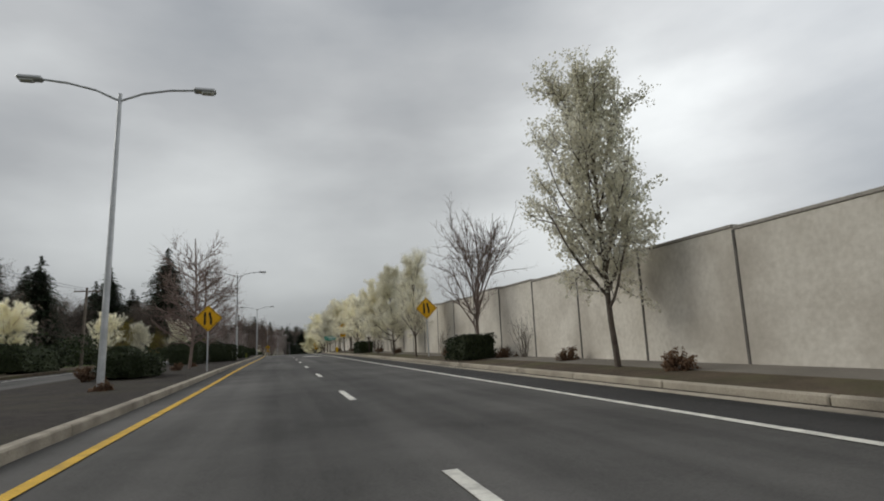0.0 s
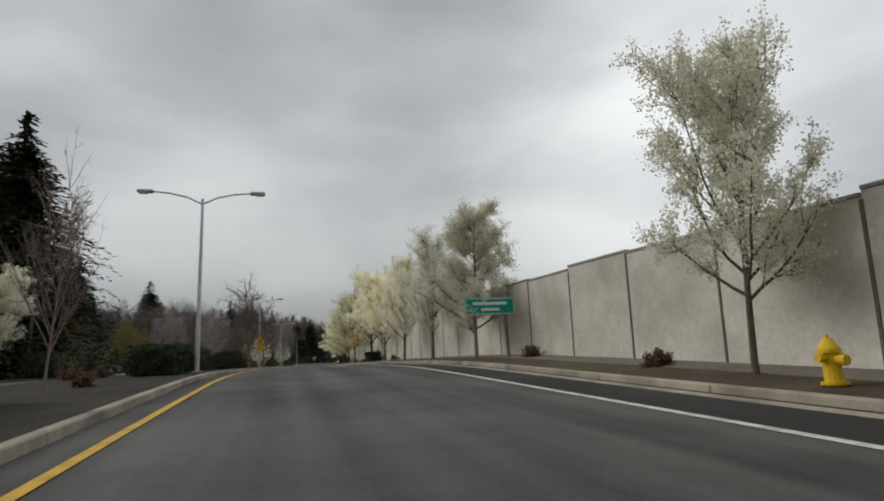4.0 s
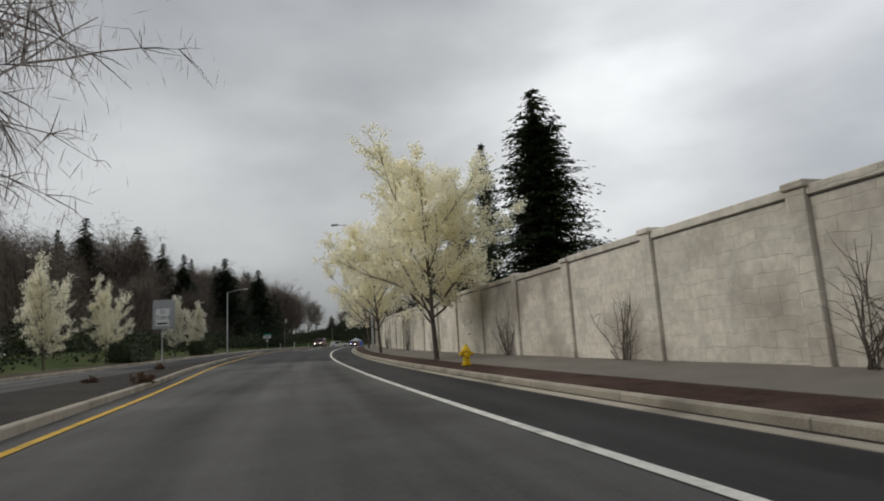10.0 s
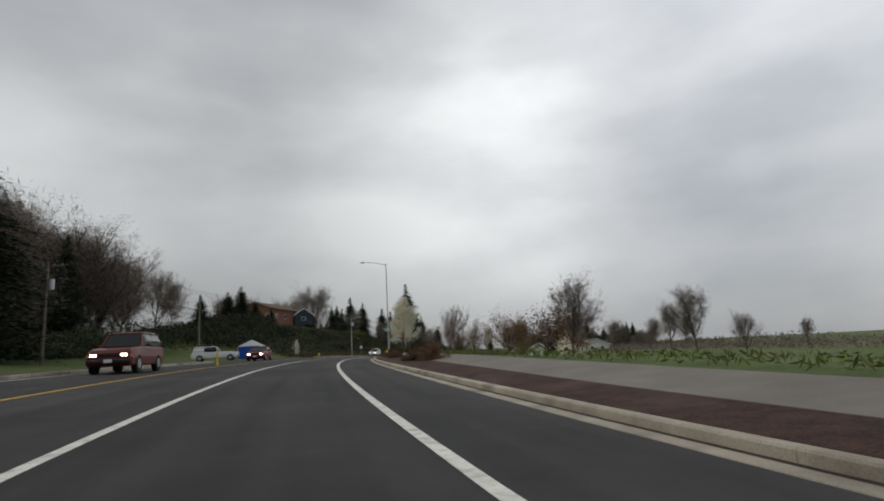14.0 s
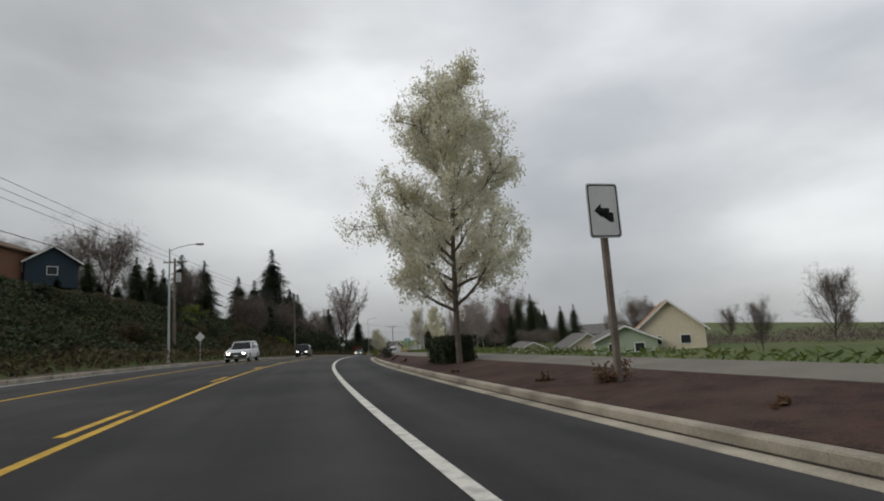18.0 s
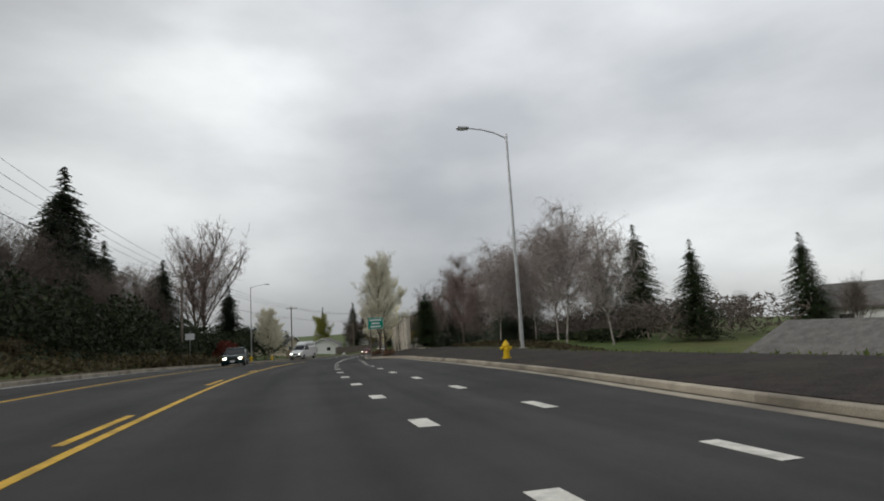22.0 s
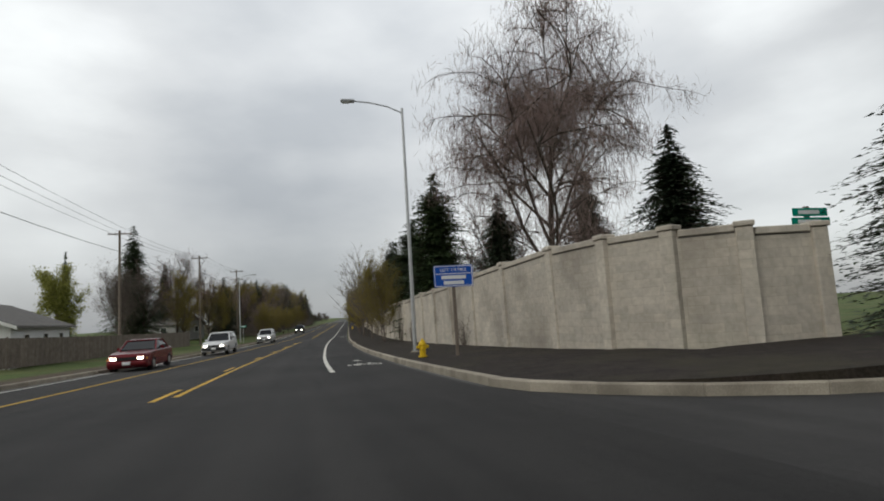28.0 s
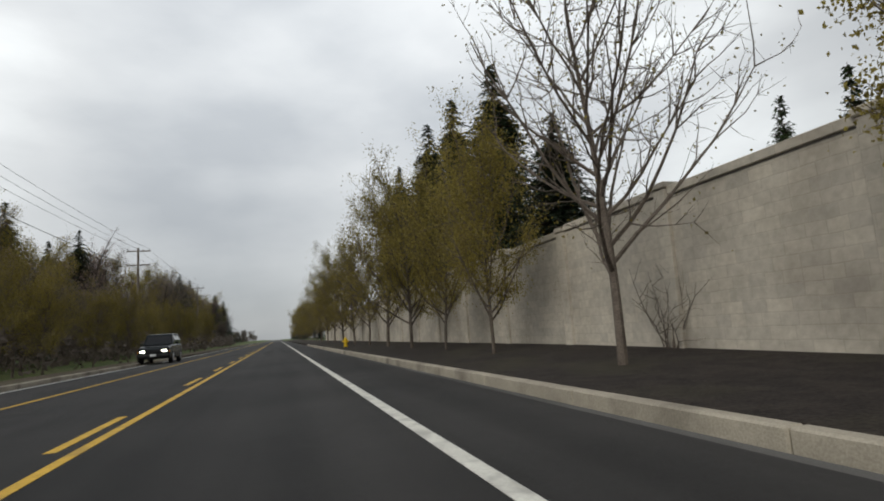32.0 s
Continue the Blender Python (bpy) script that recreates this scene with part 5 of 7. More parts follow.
def utility_pole(s, d, height, label, arms=(0,), transformer=False, turn=0.0, h=0.0):
    ob = thing("utility_pole", at(s, d, h, turn), label, "utility pole", "utility poles")
    part("pole", rod(0.15, 0.1, (0, 0, -0.4), (0, 0, height), 10), POLEW, ob)
    for drop in arms:
        arm = part("crossarm", box(2.3, 0.1, 0.12, 0, 0.11, height - 0.35 - drop, 0.01), POLEW, ob)
        for x in (-1.05, -0.45, 0.45, 1.05):
            part("insulator", rod(0.035, 0.05, (x, 0.11, height - 0.29 - drop), (x, 0.11, height - 0.14 - drop), 8), SIGN_BACK, arm)
    if transformer:
        part("transformer", rod(0.24, 0.24, (0.33, 0.05, height - 2.4), (0.33, 0.05, height - 1.5), 12), STEEL, ob)
    return ob


def cable(a, b, sag, label="thin black overhead cable", r=0.014):
    n = 14
    pts = [np.array(a) + (np.array(b) - np.array(a)) * k / n - np.array((0, 0, 4 * sag * (k / n) * (1 - k / n))) for k in range(n + 1)]
    verts, faces = [], []
    side = unit(np.cross(np.array(b) - np.array(a), (0, 0, 1)))
    for i, p in enumerate(pts):
        verts += [tuple(p + r * q) for q in (side, np.array((0, 0, 1)), -side, np.array((0, 0, -1)))]
        if i < n:
            faces += [(4 * i + j, 4 * i + (j + 1) % 4, 4 * i + 4 + (j + 1) % 4, 4 * i + 4 + j) for j in range(4)]
    tagged(part("overhead_cable", (verts, faces), CABLE), label, "cable", "overhead cables")


# ---- vehicles ----
def loft_body(rows, name, material, parent, label=""):
    """Sections along y: (y, half width low, half width high, z low, z high)."""
    bm = bmesh.new()
    rings = []
    for y, wl_, wh, zl, zh in rows:
        c = 0.06
        zm = zl + (zh - zl) * 0.45
        prof = [(-wl_ + c, zl), (wl_ - c, zl), (wl_, zl + c), (wl_ + 0.01, zm), (wh, zh - c), (wh - c, zh), (-wh + c, zh), (-wh, zh - c), (-wl_ - 0.01, zm), (-wl_, zl + c)]
        rings.append([bm.verts.new((x, y, z)) for x, z in prof])
    for a, b in zip(rings, rings[1:]):
        for i in range(len(a)):
            bm.faces.new((a[i], a[(i + 1) % len(a)], b[(i + 1) % len(a)], b[i]))
    bm.faces.new(rings[0][::-1])
    bm.faces.new(rings[-1])
    bmesh.ops.recalc_face_normals(bm, faces=bm.faces)
    return part(name, bm, material, parent, label)


def car(s, d, style, paint, label, name, lights=True, turn=0.0, h=0.012):
    """A vehicle, its front towards -y of its own frame turned by turn; styles differ in their outline."""
    ob = thing(name, at(s, d, h, turn), label, "car" if style not in ("van", "pickup") else style)
    S = {
        "sedan": dict(L=4.5, W=0.87, hood=0.88, belt=0.92, roof=1.40, cab=(-0.75, 1.55), rake=(0.75, 0.6), wheel=0.31, clear=0.2, tail=0.95),
        "suv": dict(L=4.5, W=0.92, hood=1.06, belt=1.12, roof=1.78, cab=(-0.85, 2.1), rake=(0.55, 0.22), wheel=0.37, clear=0.3, tail=1.12),
        "pickup": dict(L=5.1, W=0.92, hood=1.02, belt=1.06, roof=1.68, cab=(-0.65, 2.35), rake=(0.6, 0.15), wheel=0.37, clear=0.32, tail=1.06),
        "van": dict(L=5.4, W=0.98, hood=1.2, belt=1.38, roof=2.08, cab=(-1.75, 2.65), rake=(0.85, 0.12), wheel=0.37, clear=0.3, tail=1.25),
    }[style]
    L, W = S["L"], S["W"]
    y0, y1 = -L / 2, L / 2
    c0, c1 = S["cab"]
    loft_body([(y0, W * 0.86, W * 0.8, S["clear"] + 0.1, S["hood"] * 0.8), (y0 + 0.12, W * 0.96, W * 0.9, S["clear"], S["hood"] * 0.93), (y0 + 0.6, W, W * 0.95, S["clear"], S["hood"]), (c0, W, W * 0.97, S["clear"], S["belt"]), (c1, W, W * 0.97, S["clear"], S["belt"]), (y1 - 0.15, W * 0.98, W * 0.93, S["clear"], S["tail"]), (y1, W * 0.9, W * 0.85, S["clear"] + 0.12, S["tail"] * 0.92)], "body", paint, ob)
    f, r = S["rake"]
    zb, zr = S["belt"] - 0.06, S["roof"]
    loft_body([(c0 + f * 0.02, W * 0.9, W * 0.86, zb, zb + 0.1), (c0 + f, W * 0.92, W * 0.74, zb, zr - 0.04), (c0 + f + 0.25, W * 0.92, W * 0.74, zb, zr), (c1 - r - 0.2, W * 0.92, W * 0.74, zb, zr), (c1 - r, W * 0.92, W * 0.73, zb, zr - 0.05), (c1, W * 0.9, W * 0.84, zb, zb + 0.1)], "greenhouse", GLASS, ob, "dark tinted glass")
    loft_body([(c0 + f * 0.92, W * 0.76, W * 0.72, zr - 0.09, zr - 0.02), (c0 + f + 0.25, W * 0.78, W * 0.745, zr - 0.1, zr + 0.015), (c1 - r - 0.2, W * 0.78, W * 0.745, zr - 0.1, zr + 0.015), (c1 - r * 0.9, W * 0.76, W * 0.72, zr - 0.1, zr - 0.03)], "roof", paint, ob)
    if style in ("van", "pickup"):
        m0 = c0 + f + (0.9 if style == "van" else 1.2)
        loft_body([(m0, W * 0.925, W * 0.745, zb, zr - 0.005), (c1 - r - 0.2, W * 0.925, W * 0.745, zb, zr - 0.005), (c1 - r + 0.01, W * 0.922, W * 0.735, zb, zr - 0.045), (c1 + 0.01, W * 0.902, W * 0.845, zb, zb + 0.105)], "rear_body", paint, ob)
    if style == "van":
        a, b = c0 + f, c1 - r
        loft_body([(a - 0.12, W * 0.72, W * 0.6, zr - 0.06, zr + 0.08), (a + 0.35, W * 0.765, W * 0.64, zr - 0.06, zr + 0.42), (a + 0.9, W * 0.77, W * 0.65, zr - 0.06, zr + 0.48), (b - 0.3, W * 0.77, W * 0.65, zr - 0.06, zr + 0.48), (b, W * 0.76, W * 0.62, zr - 0.06, zr + 0.38)], "high_roof", paint, ob)
    for side in (-1, 1):
        for ya, yb in ((c0 + f * 0.04, c0 + f), ((c0 + c1) / 2 + 0.1, (c0 + c1) / 2 + 0.16), (c1 - 0.02, c1 - r)):
            part("pillar", rod(0.05, 0.045, (side * W * 0.9, ya, zb + 0.03), (side * W * 0.735, yb, zr - 0.03), 6), paint, ob)
    part("windscreen", prism([(-W * 0.8, 0), (W * 0.8, 0), (W * 0.66, 1), (-W * 0.66, 1)], 0.02), GLASS, ob, "", Matrix.Translation((0, c0 + 0.1 * f - 0.005, zb + 0.12)) @ pose(0, 0, 0, -math.degrees(math.atan2(f * 0.86, zr - zb - 0.2)), 0, 0) @ Matrix.Diagonal((1, 1, math.hypot(f * 0.82, zr - zb - 0.22), 1)))
    for side in (-1, 1):
        z0, z1 = zb + 0.08, zr - 0.12
        span = c1 - r - (c0 + f)
        for k in range(2):
            ya, yb = c0 + f * 0.75 + 0.1 + k * (span * 0.52), c0 + f * 0.9 + (k + 1) * (span * 0.5)
            bm = bmesh.new()
            xs = lambda z: side * (W * 0.925 + (W * 0.745 - W * 0.925) * (z - zb) / (zr - zb))
            sh = f * 0.45 if k == 0 else 0.0
            vs = [bm.verts.new(p) for p in ((xs(z0) + side * 0.012, ya, z0), (xs(z0) + side * 0.012, yb, z0), (xs(z1) + side * 0.012, yb, z1), (xs(z1) + side * 0.012, ya + sh, z1))]
            bm.faces.new(vs)
            ex = bmesh.ops.extrude_face_region(bm, geom=bm.faces[:])
            for v in [g for g in ex["geom"] if isinstance(g, bmesh.types.BMVert)]:
                v.co.x -= side * 0.02
            part("side_window", bm, GLASS, ob)
        part("mirror", box(0.17, 0.1, 0.13, side * (W + 0.08), c0 + f * 0.7, zb + 0.14, 0.03), paint if style != "van" else PLASTIC, ob)
        part("headlight", box(0.3, 0.08, 0.15, side * W * 0.64, y0 + 0.035, S["hood"] * 0.72, 0.03), LAMP_ON if lights else LAMP_OFF, ob)
        part("indicator", box(0.1, 0.07, 0.1, side * W * 0.9, y0 + 0.09, S["hood"] * 0.68, 0.02), ORANGE, ob)
        part("tail_light", box(0.14, 0.05, 0.26, side * W * 0.8, y1 - 0.02, S["tail"] * 0.8, 0.02), REDP, ob)
        for yw in (y0 + 0.85, y1 - 0.95):
            wheel = thing("wheel", Matrix.Translation((side * (W - 0.09), yw, S["wheel"])), "", "")
            wheel.parent = ob
            for key in ("label", "category"):
                if key in wheel:
                    del wheel[key]
            part("tyre", rod(S["wheel"], S["wheel"], (-0.11, 0, 0), (0.11, 0, 0), 18), RUBBER, wheel)
            part("rim", rod(S["wheel"] * 0.62, S["wheel"] * 0.55, (side * 0.08, 0, 0), (side * 0.125, 0, 0), 14), RIM, wheel)
    part("grille", box(W * 0.95, 0.06, 0.17, 0, y0 + 0.025, S["hood"] * 0.7, 0.02), PLASTIC, ob)
    part("bumper", box(W * 1.86, 0.16, 0.2, 0, y0 + 0.02, S["clear"] + 0.2, 0.05), PLASTIC if style in ("suv", "pickup", "van") else paint, ob)
    part("plate", box(0.32, 0.02, 0.14, 0, y0 - 0.07, S["clear"] + 0.22, 0.01), SIGN_W, ob)
    return ob


REDP = plain("tail_red", (0.3, 0.01, 0.01), 0.3)
P_TEAL = plain("paint_dark_green", (0.012, 0.03, 0.032), 0.25, 0.3)
P_WHITE = plain("paint_white", (0.72, 0.73, 0.74), 0.25)
P_SILVER = plain("paint_silver", (0.40, 0.41, 0.42), 0.3, 0.4)
P_DARK = plain("paint_dark", (0.018, 0.022, 0.024), 0.2)
P_RED = plain("paint_red", (0.13, 0.010, 0.014), 0.25)
P_MAROON = plain("paint_maroon", (0.13, 0.025, 0.02), 0.3)


# ---- houses ----
def house(s, d, w, l, eave, ridge, wall, roof, label, turn=0.0, h=0.0, windows=2, gable_trim=True):
    """A gabled house, its ridge along y; the gable looks along -y."""
    ob = thing("house", at(s, d, h, turn), label, "house", "houses")
    bm = prism([(-w / 2, -0.5), (w / 2, -0.5), (w / 2, eave), (0, ridge - 0.1), (-w / 2, eave)], l)
    part("wall", bm, wall, ob)
    ov = 0.45
    k = (ridge - eave) / (w / 2)
    for side in (-1, 1):
        out = [(0, ridge + 0.06), (side * (w / 2 + ov), eave - ov * k + 0.06), (side * (w / 2 + ov), eave - ov * k - 0.1), (0, ridge - 0.1)]
        part("roof", prism(out, l + 2 * ov), roof, ob)
        if gable_trim:
            out = [(0, ridge + 0.02), (side * (w / 2 + ov), eave - ov * k + 0.02), (side * (w / 2 + ov), eave - ov * k - 0.2), (0, ridge - 0.2)]
            for e in (-1, 1):
                part("bargeboard", prism(out, 0.06), TRIMW, ob, "", Matrix.Translation((0, e * (l / 2 + ov + 0.035), 0)))
    for i in range(windows):
        x = (i - (windows - 1) / 2) * w * 0.42
        for e in (-1, 1):
            win = part("window", box(1.2, 0.08, 1.1, x, e * (l / 2 + 0.02), eave * 0.55, 0.01), TRIMW, ob)
            part("pane", box(1.02, 0.03, 0.92, x, e * (l / 2 + 0.06), eave * 0.55), PANE, win)
    for e in (-1, 1):
        for i in range(3):
            y = (i - 1) * l * 0.3
            win = part("window", box(0.08, 1.2, 1.05, e * (w / 2 + 0.02), y, eave * 0.55, 0.01), TRIMW, ob)
            part("pane", box(0.03, 1.02, 0.87, e * (w / 2 + 0.06), y, eave * 0.55), PANE, win)
    return ob


def thicket(name, s0, s1, d0, d1, top, leaf, count, size, label, seed, floor=-0.2, ratio=0.7):
    """A dense mass of undergrowth: clumps of leaves heaped to an uneven top."""
    rng = np.random.default_rng(seed)
    pts = []
    while len(pts) < count:
        s, d = rng.uniform(s0, s1), rng.uniform(d0, d1)
        k = 0.55 + 0.75 * noise.noise(Vector((s * 0.09, d * 0.12, seed))) + 0.35 * noise.noise(Vector((s * 0.35, d * 0.4, seed + 5)))
        z = top * max(0.12, k + 0.35) * rng.uniform(0, 1) ** 0.45
        q = station(s)
        pts.append(np.array(road(q, d, berm(q, d) + floor + z)))
    return tagged(part(name, leaf_mesh(pts, size, rng, 0.0, ratio), leaf), label, "undergrowth", kind="stuff")

# ================= the first stretch: median, panel wall, blossom trees =================
BL = "street tree covered in white blossom beside the wall"
LF = "street tree with fading blossom and young leaves"
for s, d, hgt, kind in ((-8, 8.9, 7.2, "blossom_tree"), (14.6, 9.4, 7.9, "blossom_tree"), (36.8, 8.75, 6.1, "blossom_tree"), (44.5, 8.8, 5.8, "blossom_tree"), (52.4, 8.8, 5.8, "blossom_tree"), (60.2, 9.2, 5.5, "blossom_tree"), (68.2, 9.0, 5.7, "blossom_tree"), (76.2, 9.2, 6.4, "blossom_tree"), (84.9, 9.4, 6.7, "blossom_tree"), (108.6, 9.3, 6.5, "blossom_tree"), (117.6, 9.3, 6.9, "blossom_tree"), (126.6, 9.2, 7.1, "blossom_tree"), (139.8, 9.7, 8.3, "blossom_tree"), (150.4, 9.6, 9.5, "leafing_tree"), (161.5, 8.5, 8.8, "leafing_tree"), (168.8, 8.2, 7.9, "leafing_tree"), (176.8, 8.1, 8.2, "leafing_tree"), (184.6, 8.1, 7.6, "leafing_tree"), (91.6, 9.4, 6.3, "blossom_tree")):
    plant(kind, s, d, hgt, BL if kind == "blossom_tree" else LF, group="trees along the wall", slim=1.25 if 145 < s < 185 else 0.86 if s < 100 else 1.0)
plant("bare_tree", 26.7, 9.6, 7.0, "bare young street tree beside the wall")
for s, d, L_, w, hg in ((27.2, 9.2, 2.4, 1.3, 0.9), (63.4, 9.0, 2.8, 1.3, 0.95), (148.6, 9.6, 2.4, 1.3, 0.9), (187.5, 8.4, 2.4, 1.2, 0.95)):
    hedge(s, d, L_, w, hg, label="dark clipped shrub block below the wall")
for s, d in ((12, 9.4), (19, 10.2), (25, 10.2), (28.5, 10.0), (33, 9.9), (48, 9.8), (58, 9.9), (81, 10.0), (95, 9.6), (104, 10.2), (136, 10.0), (143.5, 8.4), (153, 9.6), (158, 9.4), (171, 9.6), (192.5, 7.2)):
    shrub(s, d, 0.55, 0.4)
# median planting
plant("larch_tree", 39.4, -5.5, 7.3, "bare young tree on the planted median")
plant("larch_tree", 58.5, -6.4, 8.6, "bare young tree on the planted median")
plant("bare_tree", 101.0, -6.6, 6.4, "bare young tree on the planted median", slim=0.6)
plant("larch_tree", 150.6, -5.0, 9.2, "tall bare tree with level branches on the planted median")
plant("larch_tree", 178.8, -6.1, 10.2, "tall bare tree with level branches on the planted median")
plant("bare_tree", 139, -4.0, 2.6, "thin staked sapling on the median")
plant("bare_tree", 176.5, -5.6, 2.0, "small leaning sapling on the median")
for s, d, L_, w, hg in ((29.5, -6.6, 3.2, 1.6, 0.8), (52.8, -7.6, 3.4, 1.9, 1.35), (58.0, -5.2, 3.0, 1.7, 1.2), (64.5, -7.4, 3.4, 2.2, 1.5), (74, -5.3, 3.2, 1.7, 1.15), (79, -5.6, 2.4, 1.5, 1.0), (88, -5.5, 2.6, 1.5, 1.0), (95, -7.6, 3.6, 2.2, 1.3), (82.0, -4.8, 2.4, 1.3, 0.95), (110, -5.4, 3.0, 1.6, 1.0), (118, -6.4, 3.0, 1.9, 1.2), (128, -7.4, 3.6, 2.0, 1.3), (141, -5.9, 3.6, 2.2, 1.3), (147, -7.2, 3.6, 2.2, 1.2)):
    hedge(s, d, L_, w, hg, label="dark clipped hedge block on the bark median", count=1900)
for s, d, w_, hg in ((77.6, -4.5, 0.75, 0.42), (78.8, -6.2, 0.9, 0.6), (60.3, -4.7, 0.7, 0.4)):
    hedge(s, d, w_ * 1.3, w_, hg, leaf=BUSHG, label="small round clipped green shrub on the bark", count=700)
for k in range(46):
    s = 4 + k * 5.4 + 2.2 * math.sin(k * 2.1)
    d = -5.2 - 3.6 * (0.5 + 0.5 * math.sin(k * 1.7))
    if s < 236:
        shrub(s, d, 0.5 + 0.25 * math.sin(k), 0.34 + 0.12 * math.cos(k * 1.3), label="low reddish-brown shrub on the bark median")
for s, d, hgt, arm in ((20.9, -5.6, 8.45, 2.0), (67.0, -4.6, 7.7, 1.9), (111.5, -4.1, 7.2, 1.9), (159.4, -4.7, 7.35, 1.9), (207.2, -6.2, 8.3, 2.1)):
    street_lamp(s, d, hgt, (-1, 1), arm, "tall galvanised street lamp with two arms on the median")
merge_sign(32.6, -3.7, 2.2)
merge_sign(35.2, 9.2, 2.45)
walker_sign(79.4, 8.6, 2.7, "AHEAD")
walker_sign(159.2, -4.6, 2.75, "arrow")
walker_sign(154.8, 8.3, 2.7, "arrow")
panel_sign(106.3, 9.3, 1.9, 0.62, 1.9, SIGN_G, "small green street-name sign on two posts", "guide_sign", (-0.6, 0.6), True, barrows=((0, 0.1, 1.3, 0.1), (0, -0.12, 0.7, 0.09)))
hydrant(89.3, 8.7, "yellow fire hydrant on the brown verge")
hydrant(220.2, 6.5)
ob = sign_post(222.9, -20.4, "white diamond sign with a small plate below", "road_sign", 2.9, turn=0)
diamond(ob, 2.6, 0.5, SIGN_W, None)
part("plate", prism(rounded(0.6, 0.34, 0.04), 0.01), SIGN_W, ob, "", Matrix.Translation((0, -0.03, 1.92)))
ob = sign_post(162, -13.2, "white diamond sign seen from behind", "road_sign", 2.3)
diamond(ob, 2.1, 0.42, SIGN_W, None)
ob = panel_sign(232.5, -8.7, 0.75, 1.0, 2.6, SIGN_W, "white sign permitting a turn-back on the median nose", "turn_sign", (0,), False, lines=(("U", 0.3, 0.28), ("TURN", 0.24, -0.03)), barrows=((0, -0.32, 0.5, 0.09),))
part("back_plate", prism(rounded(1.05, 1.5, 0.04), 0.012), SIGN_BACK, ob, "", Matrix.Translation((0.05, -0.012, 2.75)))
# beyond the far carriageway
for s, d, hgt, k in ((20, -21, 5.5, 0), (30, -23, 5.8, 1), (44, -22, 5.2, 2), (58, -23, 5.4, 3), (84, -22, 5.6, 1), (98, -21, 5.0, 0), (112, -24, 5.0, 2), (127, -20.5, 7.2, 3), (188, -19.5, 3.6, 0)):
    plant("blossom_tree", s, d, hgt, "white-blossomed tree beyond the far carriageway", variant=k)
for s, d, hgt in ((239.9, -20.6, 7.6), (248.3, -21, 7.4), (261.8, -21, 7.2), (267, -21, 7.0), (231, -21, 6.0)):
    plant("column_tree", s, d, hgt, "upright white-blossomed tree by the far kerb")
plant("birch_tree", 212.5, -6.4, 11.2, "tall weeping birch with pale trunk and bare twigs")
plant("birch_tree", 199, -20, 11.5, "tall weeping birch with pale trunk and bare twigs")
plant("birch_tree", 178, -21, 9.5, "birch with pale trunk and bare twigs")
for s, d, hgt in ((143, -27, 19.5), (126, -34, 14), (100, -36, 12), (78, -34, 11), (155, -38, 14), (66, -40, 13), (186, -42, 16), (218, -42, 16), (200, -48, 17)):
    plant("dark_fir", s, d, hgt * 1.13, "dark tall conifer beyond the far carriageway", slim=1.2)
for s, d, L_ in ((24, -18.4, 5), (50, -18.4, 6), (80, -18.6, 6), (108, -18.4, 6), (134, -18.6, 6), (160, -18.8, 6), (182, -18.8, 6), (205, -18.8, 6), (228, -18.8, 6), (248, -18.4, 6), (262, -17.4, 4)):
    hedge(s, d, L_, 1.8, 1.5, label="long dark hedge beyond the far carriageway", count=1500, size=0.07)
for s, d, hgt in ((92, -22, 5), (118, -23, 5.2), (146, -23, 5.6), (160, -22, 5.6), (171, -24, 5.8), (196, -25, 6.5), (214, -27, 7.0), (205, -23, 4.8), (226, -26, 5.5)):
    plant("young_leaf_tree", s, d, hgt, "rounded tree with brownish young leaves")
# woods behind
wood = random.Random(3)
for k in range(150):
    s, d = wood.uniform(45, 352), -30 - 66 * wood.random() ** 1.3
    if s < 150:
        hgt = wood.uniform(8, 12)
    elif s < 285:
        hgt = wood.uniform(9, 13) + (5 if d < -50 else 0)
    else:
        hgt, d = wood.uniform(12, 16) + (5 if d < -50 else 0), min(d, -48)
    if s > 320:
        d = min(d, -50)
    if wood.random() < 0.2:
        plant("dark_fir", s, d, hgt * 1.2, "dark conifer of the wood behind the road", group="wood behind the road")
    else:
        plant("far_tree", s, d, hgt, "bare brown tree of the wood behind the road", group="wood behind the road")
for k in range(48):
    plant("far_tree", wood.uniform(268, 352), wood.uniform(-78, -50), wood.uniform(19, 25), "bare brown tree of the wood behind the road", group="wood behind the road")
for s, d, hgt in ((302.4, -38, 19.5), (315.8, -38, 19.4), (292, -52, 24), (342, -66, 24), (296, -44, 19), (346, -70, 25), (328, -74, 27), (286, -58, 24)):
    plant("dark_fir", s, d, hgt, "tall dark conifer at the edge of the wood", slim=1.45 if d > -40 else 1.1)
plant("broad_evergreen", 226, 14.4, 12.5, "dark cone-shaped conifer behind the wall", slim=0.95)
plant("cypress", 229, 12.4, 11.0, "narrow dark conifer behind the wall", slim=0.55)
plant("dark_fir", 247, 17.5, 14.5, "dark cone-shaped conifer behind the wall", slim=0.8)
plant("cypress", 243, 12.6, 10.0, "dense dark cypress behind the wall", slim=1.3)

